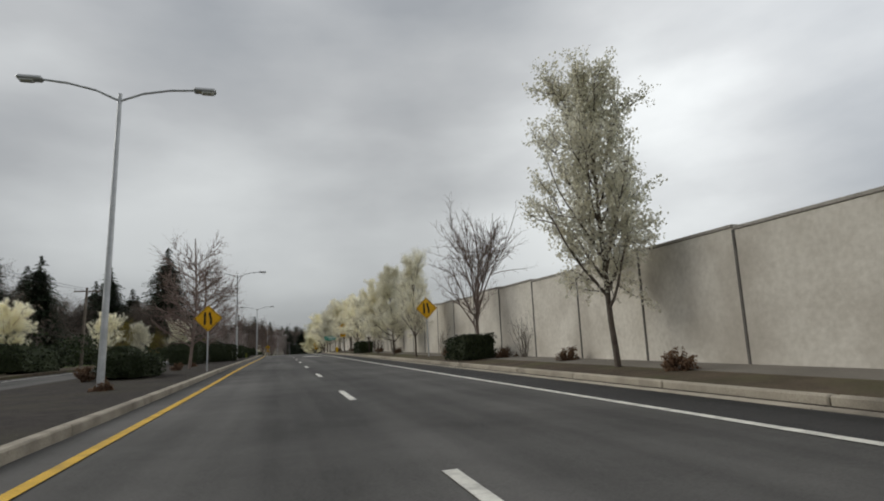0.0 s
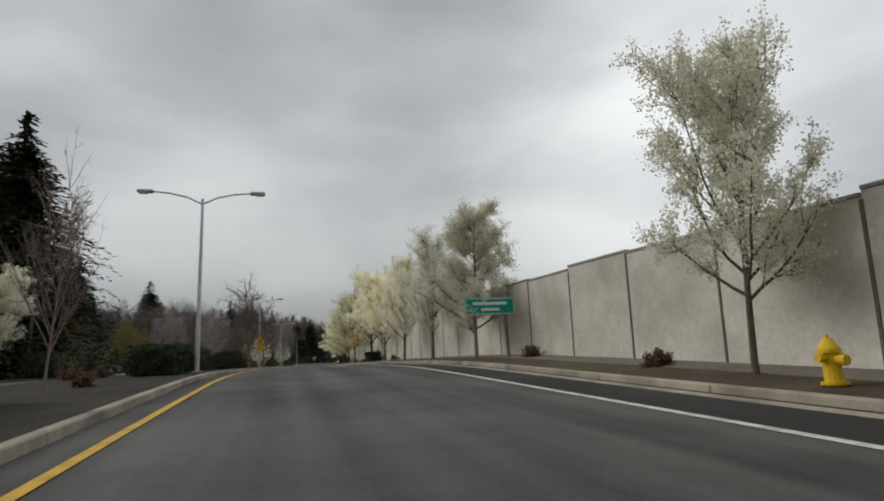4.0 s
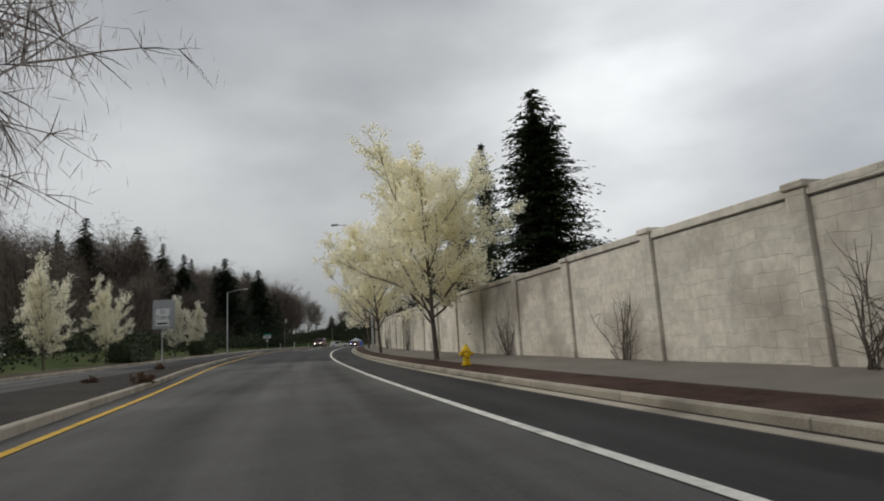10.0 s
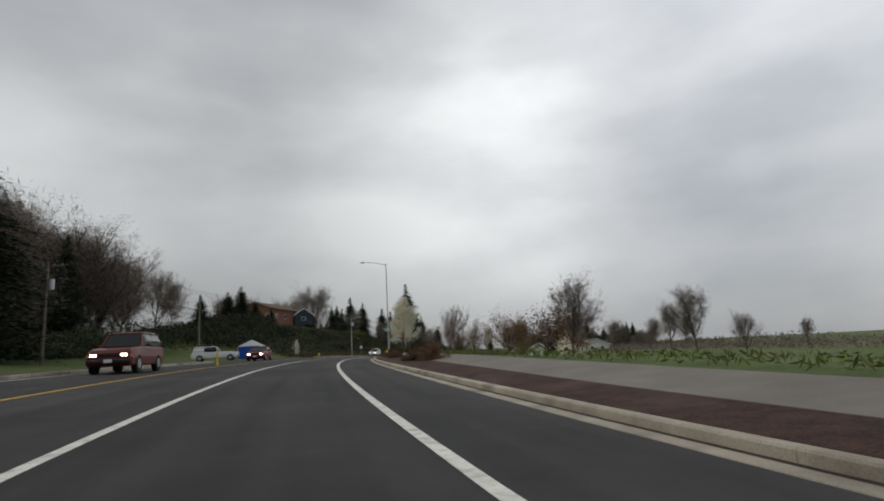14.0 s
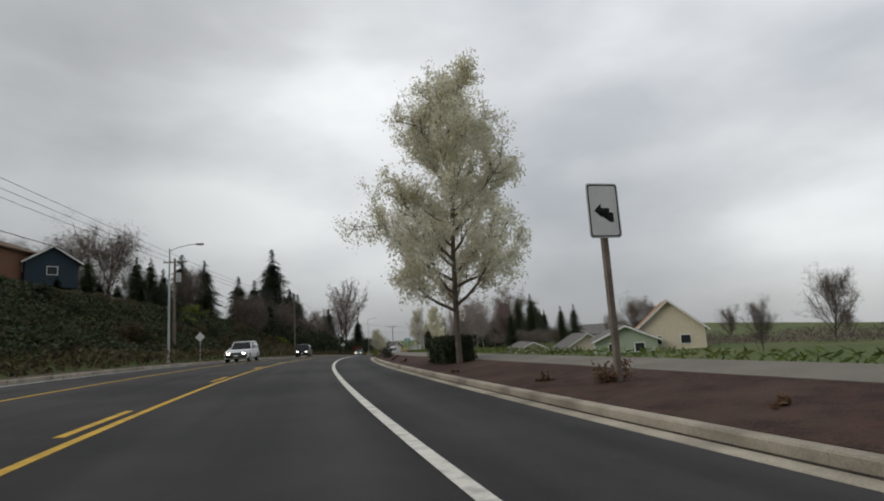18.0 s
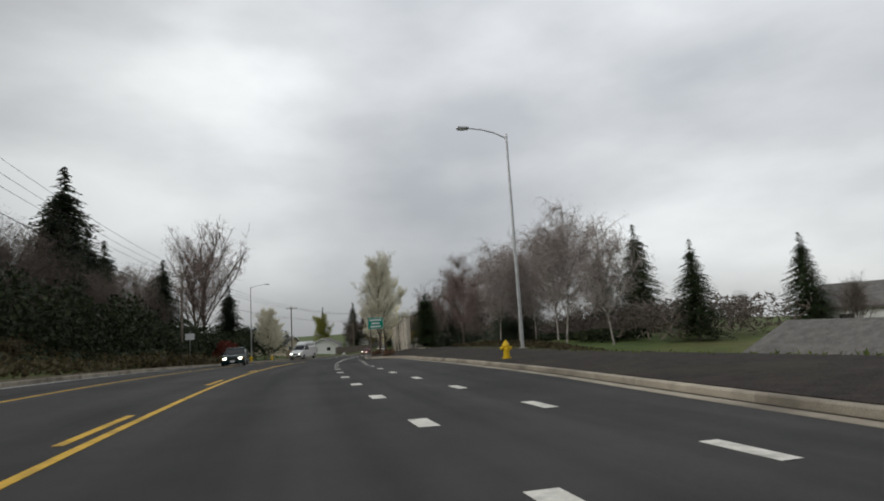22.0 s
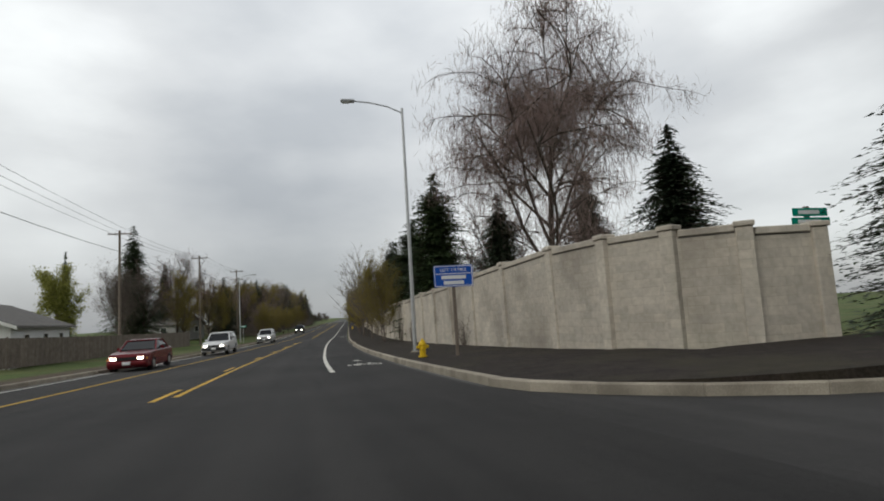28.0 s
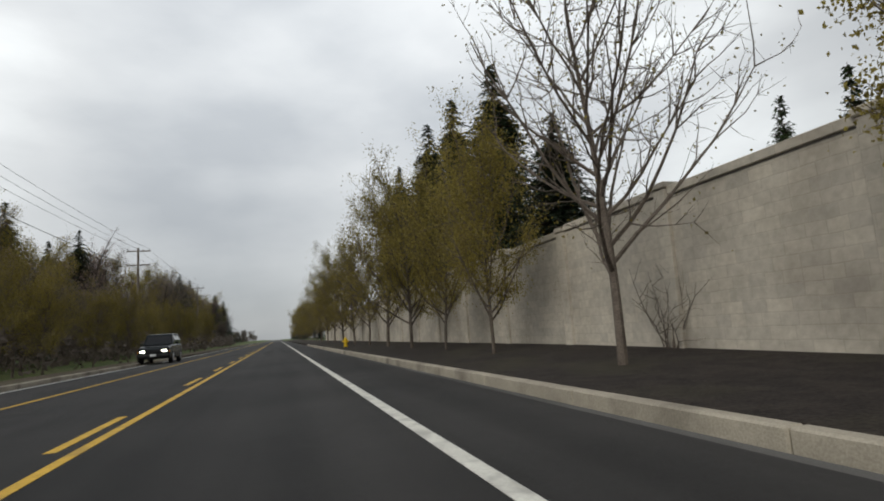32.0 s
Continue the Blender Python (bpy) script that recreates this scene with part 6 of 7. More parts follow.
thicket("undergrowth", 30, 300, -48, -32, 6.0, BRUSH, 62000, 0.28, "dense brown undergrowth at the edge of the wood", 3, ratio=0.16)
thicket("undergrowth", 150, 348, -80, -56, 10.0, BRUSH, 76000, 0.36, "dense brown undergrowth inside the wood", 4, ratio=0.12)
thicket("undergrowth", 300, 350, -46, -33, 3.4, HEDGE, 22000, 0.2, "dark mixed brush below the tall conifers", 12, ratio=0.3)
thicket("evergreen_undergrowth", 20, 300, -32, -22, 2.8, HEDGE, 26000, 0.17, "dark evergreen shrubs beyond the far carriageway", 5)
thicket("undergrowth", 352, 470, -44, -13.8, 1.1, BANKB, 50000, 0.16, "rough brown brush covering the bank", 6)
thicket("evergreen_undergrowth", 354, 455, -34, -17, 1.3, HEDGE, 34000, 0.17, "dark evergreen brush covering the bank", 7)
thicket("evergreen_undergrowth", 440, 500, -34, -18, 4.4, HEDGE, 26000, 0.19, "dark evergreen shrubs beside the far lane", 8)
thicket("undergrowth", 620, 800, -30, -15, 2.6, BRUSH, 6000, 0.25, "brown undergrowth beyond the far lane", 9)
thicket("undergrowth", 290, 500, 62, 92, 2.6, BRUSH, 44000, 0.24, "brown wood beyond the low houses", 10, -1.8, 0.3)
thicket("undergrowth", 418, 452, 15, 24, 0.3, BANKB, 14000, 0.14, "rough brown growth below the birches", 14)
thicket("evergreen_undergrowth", 444, 500, 27, 34, 0.9, HEDGE, 14000, 0.18, "dark brush behind the birches", 15)
thicket("undergrowth", 440, 500, 30, 48, 2.8, BRUSH, 16000, 0.3, "brown brush behind the birches", 11, -0.2, 0.2)

# ================= the second stretch: bend, end of the wall =================
plant("blossom_tree", 224.5, 6.9, 9.2, BL, variant=3, slim=1.15)
plant("blossom_tree", 239.2, 6.7, 10.2, BL, variant=3, slim=0.95)
plant("blossom_tree", 253.7, 6.9, 10.6, BL, variant=1)
plant("bud_tree", 257, 12, 8.5, "bare tree behind the end of the wall")
plant("bud_tree", 268.5, 12.5, 8.0, "bare mauve-budded tree at the wall's end")
street_lamp(245.3, 6.7, 10.8, (-1,), 2.6, "galvanised street lamp with one arm over the road")
street_lamp(270.8, -17.6, 8.5, (1,), 2.2, "galvanised street lamp with one arm over the far lane")
ob = street_lamp(333.4, 6.7, 12.1, (-1,), 2.8, "galvanised street lamp with a small green sign on its pole")
part("name_plate", prism(rounded(0.62, 0.6, 0.04), 0.012), SIGN_G, ob, "small green sign", Matrix.Translation((0, -0.11, 3.3)))
bars(ob, Matrix.Translation((0, -0.119, 3.3)), ((0, 0.15, 0.44, 0.1), (0, -0.02, 0.4, 0.1), (0, -0.18, 0.46, 0.08)), SIGN_W)
hydrant(329.7, 6.5, "yellow fire hydrant on the reddish mulch")
for s, d, w_, hg in ((331.6, 6.6, 1.2, 0.9), (332.6, 7.4, 1.5, 1.0), (333.6, 7.9, 1.3, 0.9)):
    shrub(s, d, w_, hg, HEDGE, "dark rounded shrub beside the hydrant", 2600)
ob = panel_sign(291.6, -20, 1.4, 0.6, 2.2, SIGN_W, "white board sign with a green strip above on a single post", "board_sign", (0,), False, barrows=((0, 0.12, 1.0, 0.1), (0, -0.12, 0.8, 0.1)))
part("green_strip", prism(rounded(1.3, 0.22, 0.02), 0.012), SIGN_G, ob, "", Matrix.Translation((0, -0.03, 2.66)))
part("stop_plate", prism([(0.3 * math.cos(math.radians(22.5 + 45 * k)), 0.3 * math.sin(math.radians(22.5 + 45 * k))) for k in range(8)], 0.012), SIGN_BACK, ob, "grey back of an eight-sided plate", Matrix.Translation((0, -0.05, 1.5)))
for s, d in ((294, -18), (296, -15.5), (307, -17)):
    ob = thing("marker_post", at(s, d), "thin white marker post in the grass", "post")
    part("post", rod(0.05, 0.05, (0, 0, -0.1), (0, 0, 1.1), 8), SIGN_W, ob)
ob = thing("bollard", at(308.3, -8.6), "yellow bollard on the nose of the island", "bollard")
part("post", rod(0.07, 0.06, (0, 0, -0.05), (0, 0, 0.95), 10), HYD, ob)
car(330, -19, "pickup", P_WHITE, "white pickup parked at the lot entrance", "pickup", False, turn=100)
tent = thing("canopy_tent", at(343.5, -20.3, -0.35), "blue-walled pop-up tent with white peaked top", "tent")
bm = bmesh.new()
v = [bm.verts.new(p) for p in ((-1.6, -1.6, 2.1), (1.6, -1.6, 2.1), (1.6, 1.6, 2.1), (-1.6, 1.6, 2.1), (0, 0, 3.1))]
for i in range(4):
    bm.faces.new((v[i], v[(i + 1) % 4], v[4]))
bmesh.ops.solidify(bm, geom=bm.faces[:], thickness=0.03)
part("top", bm, TENT_W, tent)
for x, y, w_, l_ in ((0, -1.55, 3.1, 0.03), (0, 1.55, 3.1, 0.03), (-1.55, 0, 0.03, 3.07), (1.55, 0, 0.03, 3.07)):
    part("side_wall", box(w_, l_, 2.1, x, y, 1.05), TENT_B, tent)
for x in (-1.57, 1.57):
    for y in (-1.57, 1.57):
        part("leg", rod(0.03, 0.03, (x, y, -0.1), (x, y, 2.15), 6), STEEL, tent)
for s, d, w_, hg in ((273.2, 12, 2.4, 2.1), (277.8, 13.5, 2.8, 2.6), (275, 14.5, 2.6, 2.5), (282, 13.6, 2.4, 2.2), (279.5, 15.5, 2.8, 2.6)):
    shrub(s, d, w_, hg, BUSHG, "large yellow-green bush beyond the path", 6000, "bush", 0.06, 24)
for s, d, w_, hg in ((294, 12, 1.8, 1.6), (300, 13, 2.0, 1.8), (297.5, 7.0, 1.3, 0.75), (299.5, 6.4, 1.1, 0.6), (308, 6.6, 1.2, 0.55), (318, 6.3, 1.0, 0.45), (312, 15, 2.2, 2.2), (322, 16, 2.2, 2.0)):
    shrub(s, d, w_, hg, SHRUB, "brown twiggy bush beside the path", 4200, "bush", 0.03, 34)
plant("far_tree", 300.7, 18, 4.8, "rounded yellowish tree below the embankment")
plant("young_leaf_tree", 316, 22, 4.6, "rounded yellowish tree below the embankment")
utility_pole(316.75, -30, 8.5, "wooden utility pole with crossarm and transformer", (0,), True)
utility_pole(337.25, -26, 8.6, "wooden utility pole by the lot", ())
house(321, -50.5, 6, 9, 4.2, 6.4, SID_WHITE, ROOF, "white gabled house among the trees", 20, 1.2)

# ================= the third stretch: two-way turn lane, hillside =================
house(396, -53.5, 9, 19, 4.6, 6.4, SID_BROWN, ROOF_BR, "brown two-storey house with wide eaves on the bank", 0, 1.9, 3, False)
house(402.5, -47.5, 5.5, 7, 2.8, 4.6, SID_BLUE, ROOF, "dark blue gabled house with white trim on the bank", 42, 2.7, 1)
house(438, -62, 9, 14, 4, 6, SID_BROWN, ROOF_BR, "brown house high on the wooded bank", 60, 0.0, 3, False)
thicket("evergreen_undergrowth", 349, 372, -50, -26, 2.4, HEDGE, 14000, 0.2, "dark evergreen brush behind the lot", 16)
for s, d, hgt in ((364, -40, 7.5), (369.7, -41, 8.8), (376.2, -42, 6.2), (358.1, -42, 7.2), (384, -43, 5.2), (398, -41, 3.0), (402.5, -39, 3.2), (407, -40, 3.4), (412, -40, 4.0), (417, -41, 4.4)):
    plant("fir_tree", s, d, hgt, "rounded dark evergreen on the crest of the bank", slim=1.5)
hill = random.Random(8)
for k in range(84):
    s, d = hill.uniform(352, 446), hill.uniform(-46, -17.0)
    if d < -47 and 386 < s < 412:
        continue
    leaf = hill.choice((HEDGE, BANKB, BANKB, BUSHG if s > 400 else HEDGE))
    shrub(s, d, hill.uniform(1.6, 3.0), hill.uniform(1.0, 2.0) * (1.0 if d > -30 or s > 412 else 0.6), leaf, "rough overgrown bush on the bank", 2200, "bush", 0.07, 12)
for s, d, hgt in ((418, -46, 10), (426, -50, 12), (431, -41, 10), (452, -42, 15), (462, -37, 15.5), (504.3, -79, 36), (470, -42, 16), (446.6, -35, 13), (480, -48, 17), (474, -30, 12), (484, -24, 10.3), (490, -54, 18), (436, -56, 14), (412, -50, 9), (440, -48, 15), (458, -52, 18), (448, -62, 20)):
    plant("fir_tree" if s < 440 else "dark_fir", s, d, hgt * (1.0 if s < 440 else 1.14), "dark conifer on the wooded bank", slim=1.1)
for s, d, hgt in ((410, -62, 13), (415, -60, 12), (422, -38, 8), (440, -34, 9), (450, -32, 9), (456, -36, 11), (467, -34, 10), (478, -36, 12), (436, -30, 7), (460, -28, 8), (445, -40, 10), (470, -30, 9), (396, -64, 12), (398, -76, 13), (404, -82, 14), (423, -66, 15), (431, -66, 20), (345, -52, 15), (352, -56, 16), (358, -60, 17), (362, -66, 16), (368, -64, 14), (374, -66, 13)):
    plant("far_tree", s, d, hgt * (1.0 if s < 420 else 1.2), "bare brown tree on the wooded bank")
plant("bud_tree", 491, -35, 22.5, "large spreading bare tree with mauve buds", variant=0)
plant("bud_tree", 500.8, -40, 27.5, "large spreading bare tree with mauve buds", variant=1)
street_lamp(380.4, -14.5, 9.0, (1,), 2.0, "galvanised street lamp with one arm over the far lane")
utility_pole(391.2, -20, 9.3, "wooden utility pole with crossarm and transformer on the bank", (0,), True)
utility_pole(434, -20, 10.2, "wooden utility pole with crossarm", (0,), False)
utility_pole(462, -20, 10, "wooden utility pole with crossarm", (0,), False)
for s, d, z in ((386.2, -14.3, 2.1), (456.8, -16.4, 2.7)):
    ob = sign_post(s, d, "grey back of a road sign beside the far lane", "road_sign", z + 0.45)
    if s < 400:
        diamond(ob, z, 0.44, SIGN_W, None)
    else:
        part("plate", prism(rounded(0.85, 0.6, 0.05), 0.012), SIGN_W, ob, "", Matrix.Translation((0, -0.04, z)))
hydrant(358, -13.2, "small yellow hydrant beyond the far lane")
plant("column_tree", 348.8, -14.0, 3.0, "small young tree with white blossom", slim=0.8)
ob = panel_sign(337.4, 6.6, 0.36, 0.95, 1.9, SIGN_G, "narrow green mile marker on a post", "mile_marker", (0,), False, lines=(("MILE", 0.13, 0.36),), barrows=((0, 0.08, 0.09, 0.2), (0, -0.24, 0.14, 0.22)), frame=False)
ob = panel_sign(352.3, 6.7, 0.6, 0.95, 2.9, SIGN_W, "white lane-use sign with black arrow on a thick post", "lane_sign", (0,), True, frame=True)
part("symbol", prism([(-0.18, 0), (-0.05, 0.12), (-0.05, 0.04), (0.1, 0.04), (0.1, -0.2), (0.17, -0.2), (0.17, -0.04), (-0.05, -0.04), (-0.05, -0.12)], 0.006), SIGN_K, ob, "", Matrix.Translation((0, -0.055, 2.9)))
plant("blossom_tree", 360.2, 6.8, 10.9, "lone white-blossomed tree on the mulch strip", variant=4, slim=0.82)
hedge(361.4, 6.9, 2.6, 1.2, 0.95, label="dark hedge block behind the lone tree")
shrub(373.6, 5.9, 0.9, 0.7, HEDGE, "dark shrub on the reddish mulch", 1200)
shrub(382.9, 5.5, 0.9, 0.65, BUSHG, "yellow-flecked green shrub on the mulch", 900)
shrub(396, 6.6, 0.8, 0.5, HEDGE, "dark shrub on the reddish mulch", 1200)
shrub(398.5, 6.8, 0.8, 0.5, HEDGE, "dark shrub on the reddish mulch", 1200)
shrub(329.5, 7.4, 0.9, 0.55, HEDGE, "dark shrub on the reddish mulch", 900)
shrub(352.5, 6.7, 0.7, 0.4, SHRUB, "brown twiggy shrub on the mulch", 700)
for k in range(16):
    shrub(338 + k * 3.9, 5.9 + 0.7 * math.sin(k * 2.3), 0.35, 0.2, SHRUB, "tiny dry shrub on the mulch", 160, "shrub", 0.04, 6)
for s, d, w_, l_, e_, r_, wallm, roofm, tn, hh in ((400, 45.5, 7.0, 13, 2.2, 3.8, SID_GREEN, ROOF, -18, -0.6), (399, 52.5, 7.5, 12, 3.2, 6.4, SID_CREAM, ROOF_TAN, -22, -0.6), (440, 60, 9, 12, 2.5, 4.3, SID_WHITE, ROOF, 30, -0.6), (428.5, 37.5, 6.5, 12, 1.9, 3.4, SID_CREAM, ROOF, 4, -1.5), (424, 49, 7.5, 10, 2.2, 4.4, SID_CREAM, ROOF, 0, -1.5), (300, 70, 8, 10, 2.6, 4.6, SID_WHITE, ROOF, 10, -1.6)):
    house(s, d, w_, l_, e_, r_, wallm, roofm, "low gabled house below the embankment", tn, hh)
for s, d, hgt in ((458.7, 44, 12.6), (442, 50, 8), (429.8, 50, 8.4), (440.8, 36, 7.6), (472.8, 46, 12.4), (497.8, 38.6, 16.8), (478, 30, 9), (515, 42, 16)):
    plant("fir_tree", s, d, hgt, "green conifer beyond the embankment")
for s, d, hgt in ((449.1, 26.6, 12), (450.4, 20.4, 9.6), (446, 25.8, 12), (452.4, 23.5, 11), (442.5, 28.5, 10.2), (455.5, 27, 11)):
    plant("birch_tree", s, d, hgt, "bare birch with a pale slender trunk")
for k in range(26):
    plant("far_tree", 300 + k * 8.5, 62 + 18 * math.sin(k * 1.9), 6 + 2.2 * math.sin(k * 2.7), "bare tree in the far wood", group="far wood")
plant("broad_evergreen", 451.2, 12.0, 4.9, "dense rounded dark evergreen beside the wall", slim=1.35)
plant("dark_fir", 459, 26, 9.5, "green conifer behind the wall", slim=1.3)
# grass crest beyond the path
rng = np.random.default_rng(21)
blades = []
for k in range(9000):
    s = rng.uniform(276, 440)
    d = 10.7 + abs(rng.normal()) * 1.6 + (1.2 if s > 405 else 0)
    s = station(s)
    blades.append(np.array(road(s, d, berm(s, d) + rng.uniform(-0.06, 0.16))))
tagged(part("tall_grass", leaf_mesh(blades, 0.11, rng, 0.0, 0.25), GRASSB), "tufted green grass along the path's edge", "grass", kind="stuff")

# ================= the fourth stretch: turn-off, block wall =================
hydrant(425.3, 9.1, "yellow fire hydrant at the turn-off")
street_lamp(430.8, 13.1, 10.9, (-1,), 2.0, "galvanised street lamp with one arm over the turn-off")
panel_sign(449.05, 6.1, 1.3, 0.95, 2.75, SIGN_G, "green road-name sign on two wooden posts", "guide_sign", (-0.45, 0.45), True, barrows=((0, 0.27, 0.98, 0.13), (0, 0.0, 0.7, 0.13), (0, -0.27, 0.86, 0.13)))
plant("blossom_tree", 460.4, 6.9, 11.6, "tall street tree with loose white blossom and bare leaders", variant=5, slim=0.95)
plant("blossom_tree", 485.2, 6.7, 14.4, BL, variant=4, slim=0.72, turn=40)
plant("blossom_tree", 489.5, 6.5, 8.6, BL, variant=3)
for s, d, hgt, v in ((492.5, 16.5, 11.0, 0), (479.5, 15.5, 7.6, 1), (486, 17.5, 9.0, 0), (503, 17, 13.5, 1)):
    plant("bud_tree", s, d, hgt, "bare mauve-budded tree behind the block wall", variant=v)
for s, d, w_, hg in ((446, 7.2, 1.0, 0.5), (450, 7.4, 1.1, 0.5), (454, 6.6, 1.1, 0.5), (457, 6.4, 0.9, 0.5), (461.5, 6.2, 0.9, 0.6), (464, 6.4, 0.8, 0.5), (472, 6.2, 1.0, 0.7), (474.5, 6.0, 0.9, 0.6), (478, 6.3, 0.9, 0.5), (487, 6.4, 0.8, 0.5), (492, 6.2, 0.8, 0.4)):
    shrub(s, d, w_, hg, SHRUB, "brown dormant shrub below the wall", 2200, "shrub", 0.026, 26)
for s in (24, 37, 55.5, 62, 66, 70.5, 88, 152, 157.5, 186, 190, 193.5, 196, 199, 201.5, 204, 207, 211, 216, 222, 231, 238, 247, 459, 463, 470, 488, 531, 543, 548, 560, 571, 574, 590):
    ob = thing("climber", at(s, (wall_line if s < 300 else wall_line_2 if s < 500 else wall_line_3)(station(s)) - 0.28, 0.0), "bare climbing shrub against the wall", "shrub")
    r2 = np.random.default_rng(int(s))
    segs = []
    for k in range(12):
        p, e = bough(r2, np.array((0, r2.normal() * 0.08, -0.1)), np.array((0.0, r2.normal() * 0.5, 1.0)), r2.uniform(1.2, 2.1), 0.016, 6, 0.14, segs, 4)
        for m_ in range(4):
            bough(r2, p[2 + m_ % 4], np.array((0, r2.normal(), 0.5)), 0.6, 0.008, 3, 0.2, segs, 3)
    segs = [(np.array((max(-0.14, min(0.14, a[0])), a[1], a[2])), np.array((max(-0.14, min(0.14, b[0])), b[1], b[2])), x, y, z) for a, b, x, y, z in segs]
    part("vine", tube_mesh(segs), BARK, ob)
ball_bush(469.2, -17.2, 4.4, 3.1, REDLEAF, "large rounded dark red bush by the far kerb")
plant("blossom_tree", 482, -15.5, 8.2, "white-blossomed tree by the far kerb", variant=0)
plant("blossom_tree", 489.5, -17.5, 7.0, "white-blossomed tree by the far kerb", variant=3)
street_lamp(479.5, -17.6, 11.0, (1,), 2.2, "galvanised street lamp with one arm over the far lane")
utility_pole(505.2, -20, 10.3, "wooden utility pole with crossarm", (0,), False)
utility_pole(561, -24.6, 12.4, "wooden utility pole with crossarm", (0,), False)
utility_pole(582.4, -22.9, 13.0, "wooden utility pole with a crossarm", (0,), False)
utility_pole(605.6, -21.6, 12.8, "wooden utility pole with two crossarms and transformer", (0, 1.5), True)
utility_pole(661, -18, 11.6, "wooden utility pole with two crossarms", (0, 1.5), False)
utility_pole(720, -18, 11.6, "wooden utility pole with two crossarms", (0, 1.5), False)
street_lamp(584.3, -16.3, 10.1, (1,), 2.0, "galvanised street lamp with one arm over the far lane")
hydrant(475.5, -12.4, "small yellow hydrant by the far kerb")
hydrant(467, -12.6, "small yellow hydrant by the far kerb")
house(549.5, -31, 9, 17, 2.6, 4.5, SID_WHITE, ROOF, "low white house with a broad grey roof behind the fence", 12, -0.2)
house(601, -37, 8, 11, 2.4, 4.2, SID_GREYH, ROOF, "low grey house half hidden beyond the far lane", 70, 0.0)
house(528, -38, 8, 12, 2.5, 4.3, SID_CREAM, ROOF, "low cream house with dark roof behind the fence", 80, 0.0)
plant("lime_tree", 604.8, -60, 13.6, "rounded lime-green tree behind the houses")
plant("cypress", 612, -62, 17, "narrow dark poplar-like tree behind the houses", slim=0.5)
plant("fir_tree", 581.5, -34, 17.0, "dark ragged conifer behind the fence", slim=0.95)
plant("dark_fir", 600, -36, 13, "dark conifer behind the houses")
fence = thing("board_fence", Matrix(), "weathered grey wooden board fence", "fence")
board_mesh = bpy.data.meshes.new("board")
bmb = box(0.178, 0.022, 1.85, 0, 0, 0.9, 0.004)
bmb.to_mesh(board_mesh)
bmb.free()
board_mesh.materials.append(WOODF)
for k in range(230):
    s = station(541) + k * 0.19 / U
    ob = new("board", board_mesh)
    ob.parent = fence
    ob.matrix_basis = at(s, -22.6, 0.05, 90, raw=True)
for k in range(19):
    part("post", box(0.1, 0.1, 2.0, 0, 0.07, 0.92, 0.01), WOODF, fence, "", at(station(541) + k * 3.0, -22.75, 0.05, 90, raw=True))

tan = thing("tan_fence", Matrix(), "tan wooden board fence behind the grass", "fence")
tan_mesh = bpy.data.meshes.new("board")
bmb = box(0.178, 0.022, 1.6, 0, 0, 0.78, 0.004)
bmb.to_mesh(tan_mesh)
bmb.free()
tan_mesh.materials.append(TAN_WOOD)
for k in range(110):
    ob = new("board", tan_mesh)
    ob.parent = tan
    ob.matrix_basis = at(station(510) + k * 0.19 / U, -23.5, 0.05, 90, raw=True)
for k in range(8):
    part("post", box(0.1, 0.1, 1.75, 0, 0.07, 0.8, 0.01), TAN_WOOD, tan, "", at(station(510) + k * 3.0 / U, -23.65, 0.05, 90, raw=True))
slide = thing("play_slide", at(521.5, -25.6, 0, 60), "yellow plastic play slide showing over the fence", "slide")
for x in (-0.45, 0.45):
    for y in (-0.4, 0.4):
        part("leg", rod(0.04, 0.04, (x, y, -0.1), (x, y, 2.5), 8), POLEW, slide)
part("platform", box(1.0, 0.9, 0.08, 0, 0, 1.75, 0.01), POLEW, slide)
part("panel", box(1.0, 0.04, 0.7, 0, -0.44, 2.2, 0.02), SLIDE_Y, slide)
bm = box(0.55, 2.6, 0.05, 0, 0, 0, 0.02)
part("chute", bm, SLIDE_Y, slide, "", Matrix.Translation((0, 1.6, 1.05)) @ pose(0, 0, 0, -32, 0, 0))
for x in (-0.28, 0.28):
    part("chute_side", box(0.04, 2.6, 0.2, 0, 0, 0, 0.015), SLIDE_Y, slide, "", Matrix.Translation((x, 1.6, 1.12)) @ pose(0, 0, 0, -32, 0, 0))
ob = thing("notice_board", at(530.5, -15.2, 0, 0), "tilted white notice board leaning in the grass", "sign")
part("board", box(0.75, 0.03, 0.45, 0, 0, 0.4, 0.01), SIGN_W, ob, "", Matrix.Rotation(math.radians(-10), 4, "Y"))
for x in (-0.25, 0.25):
    part("stake", rod(0.02, 0.015, (x, 0.03, -0.1), (x - 0.25, 0.03, 1.3), 6), POLEW, ob)

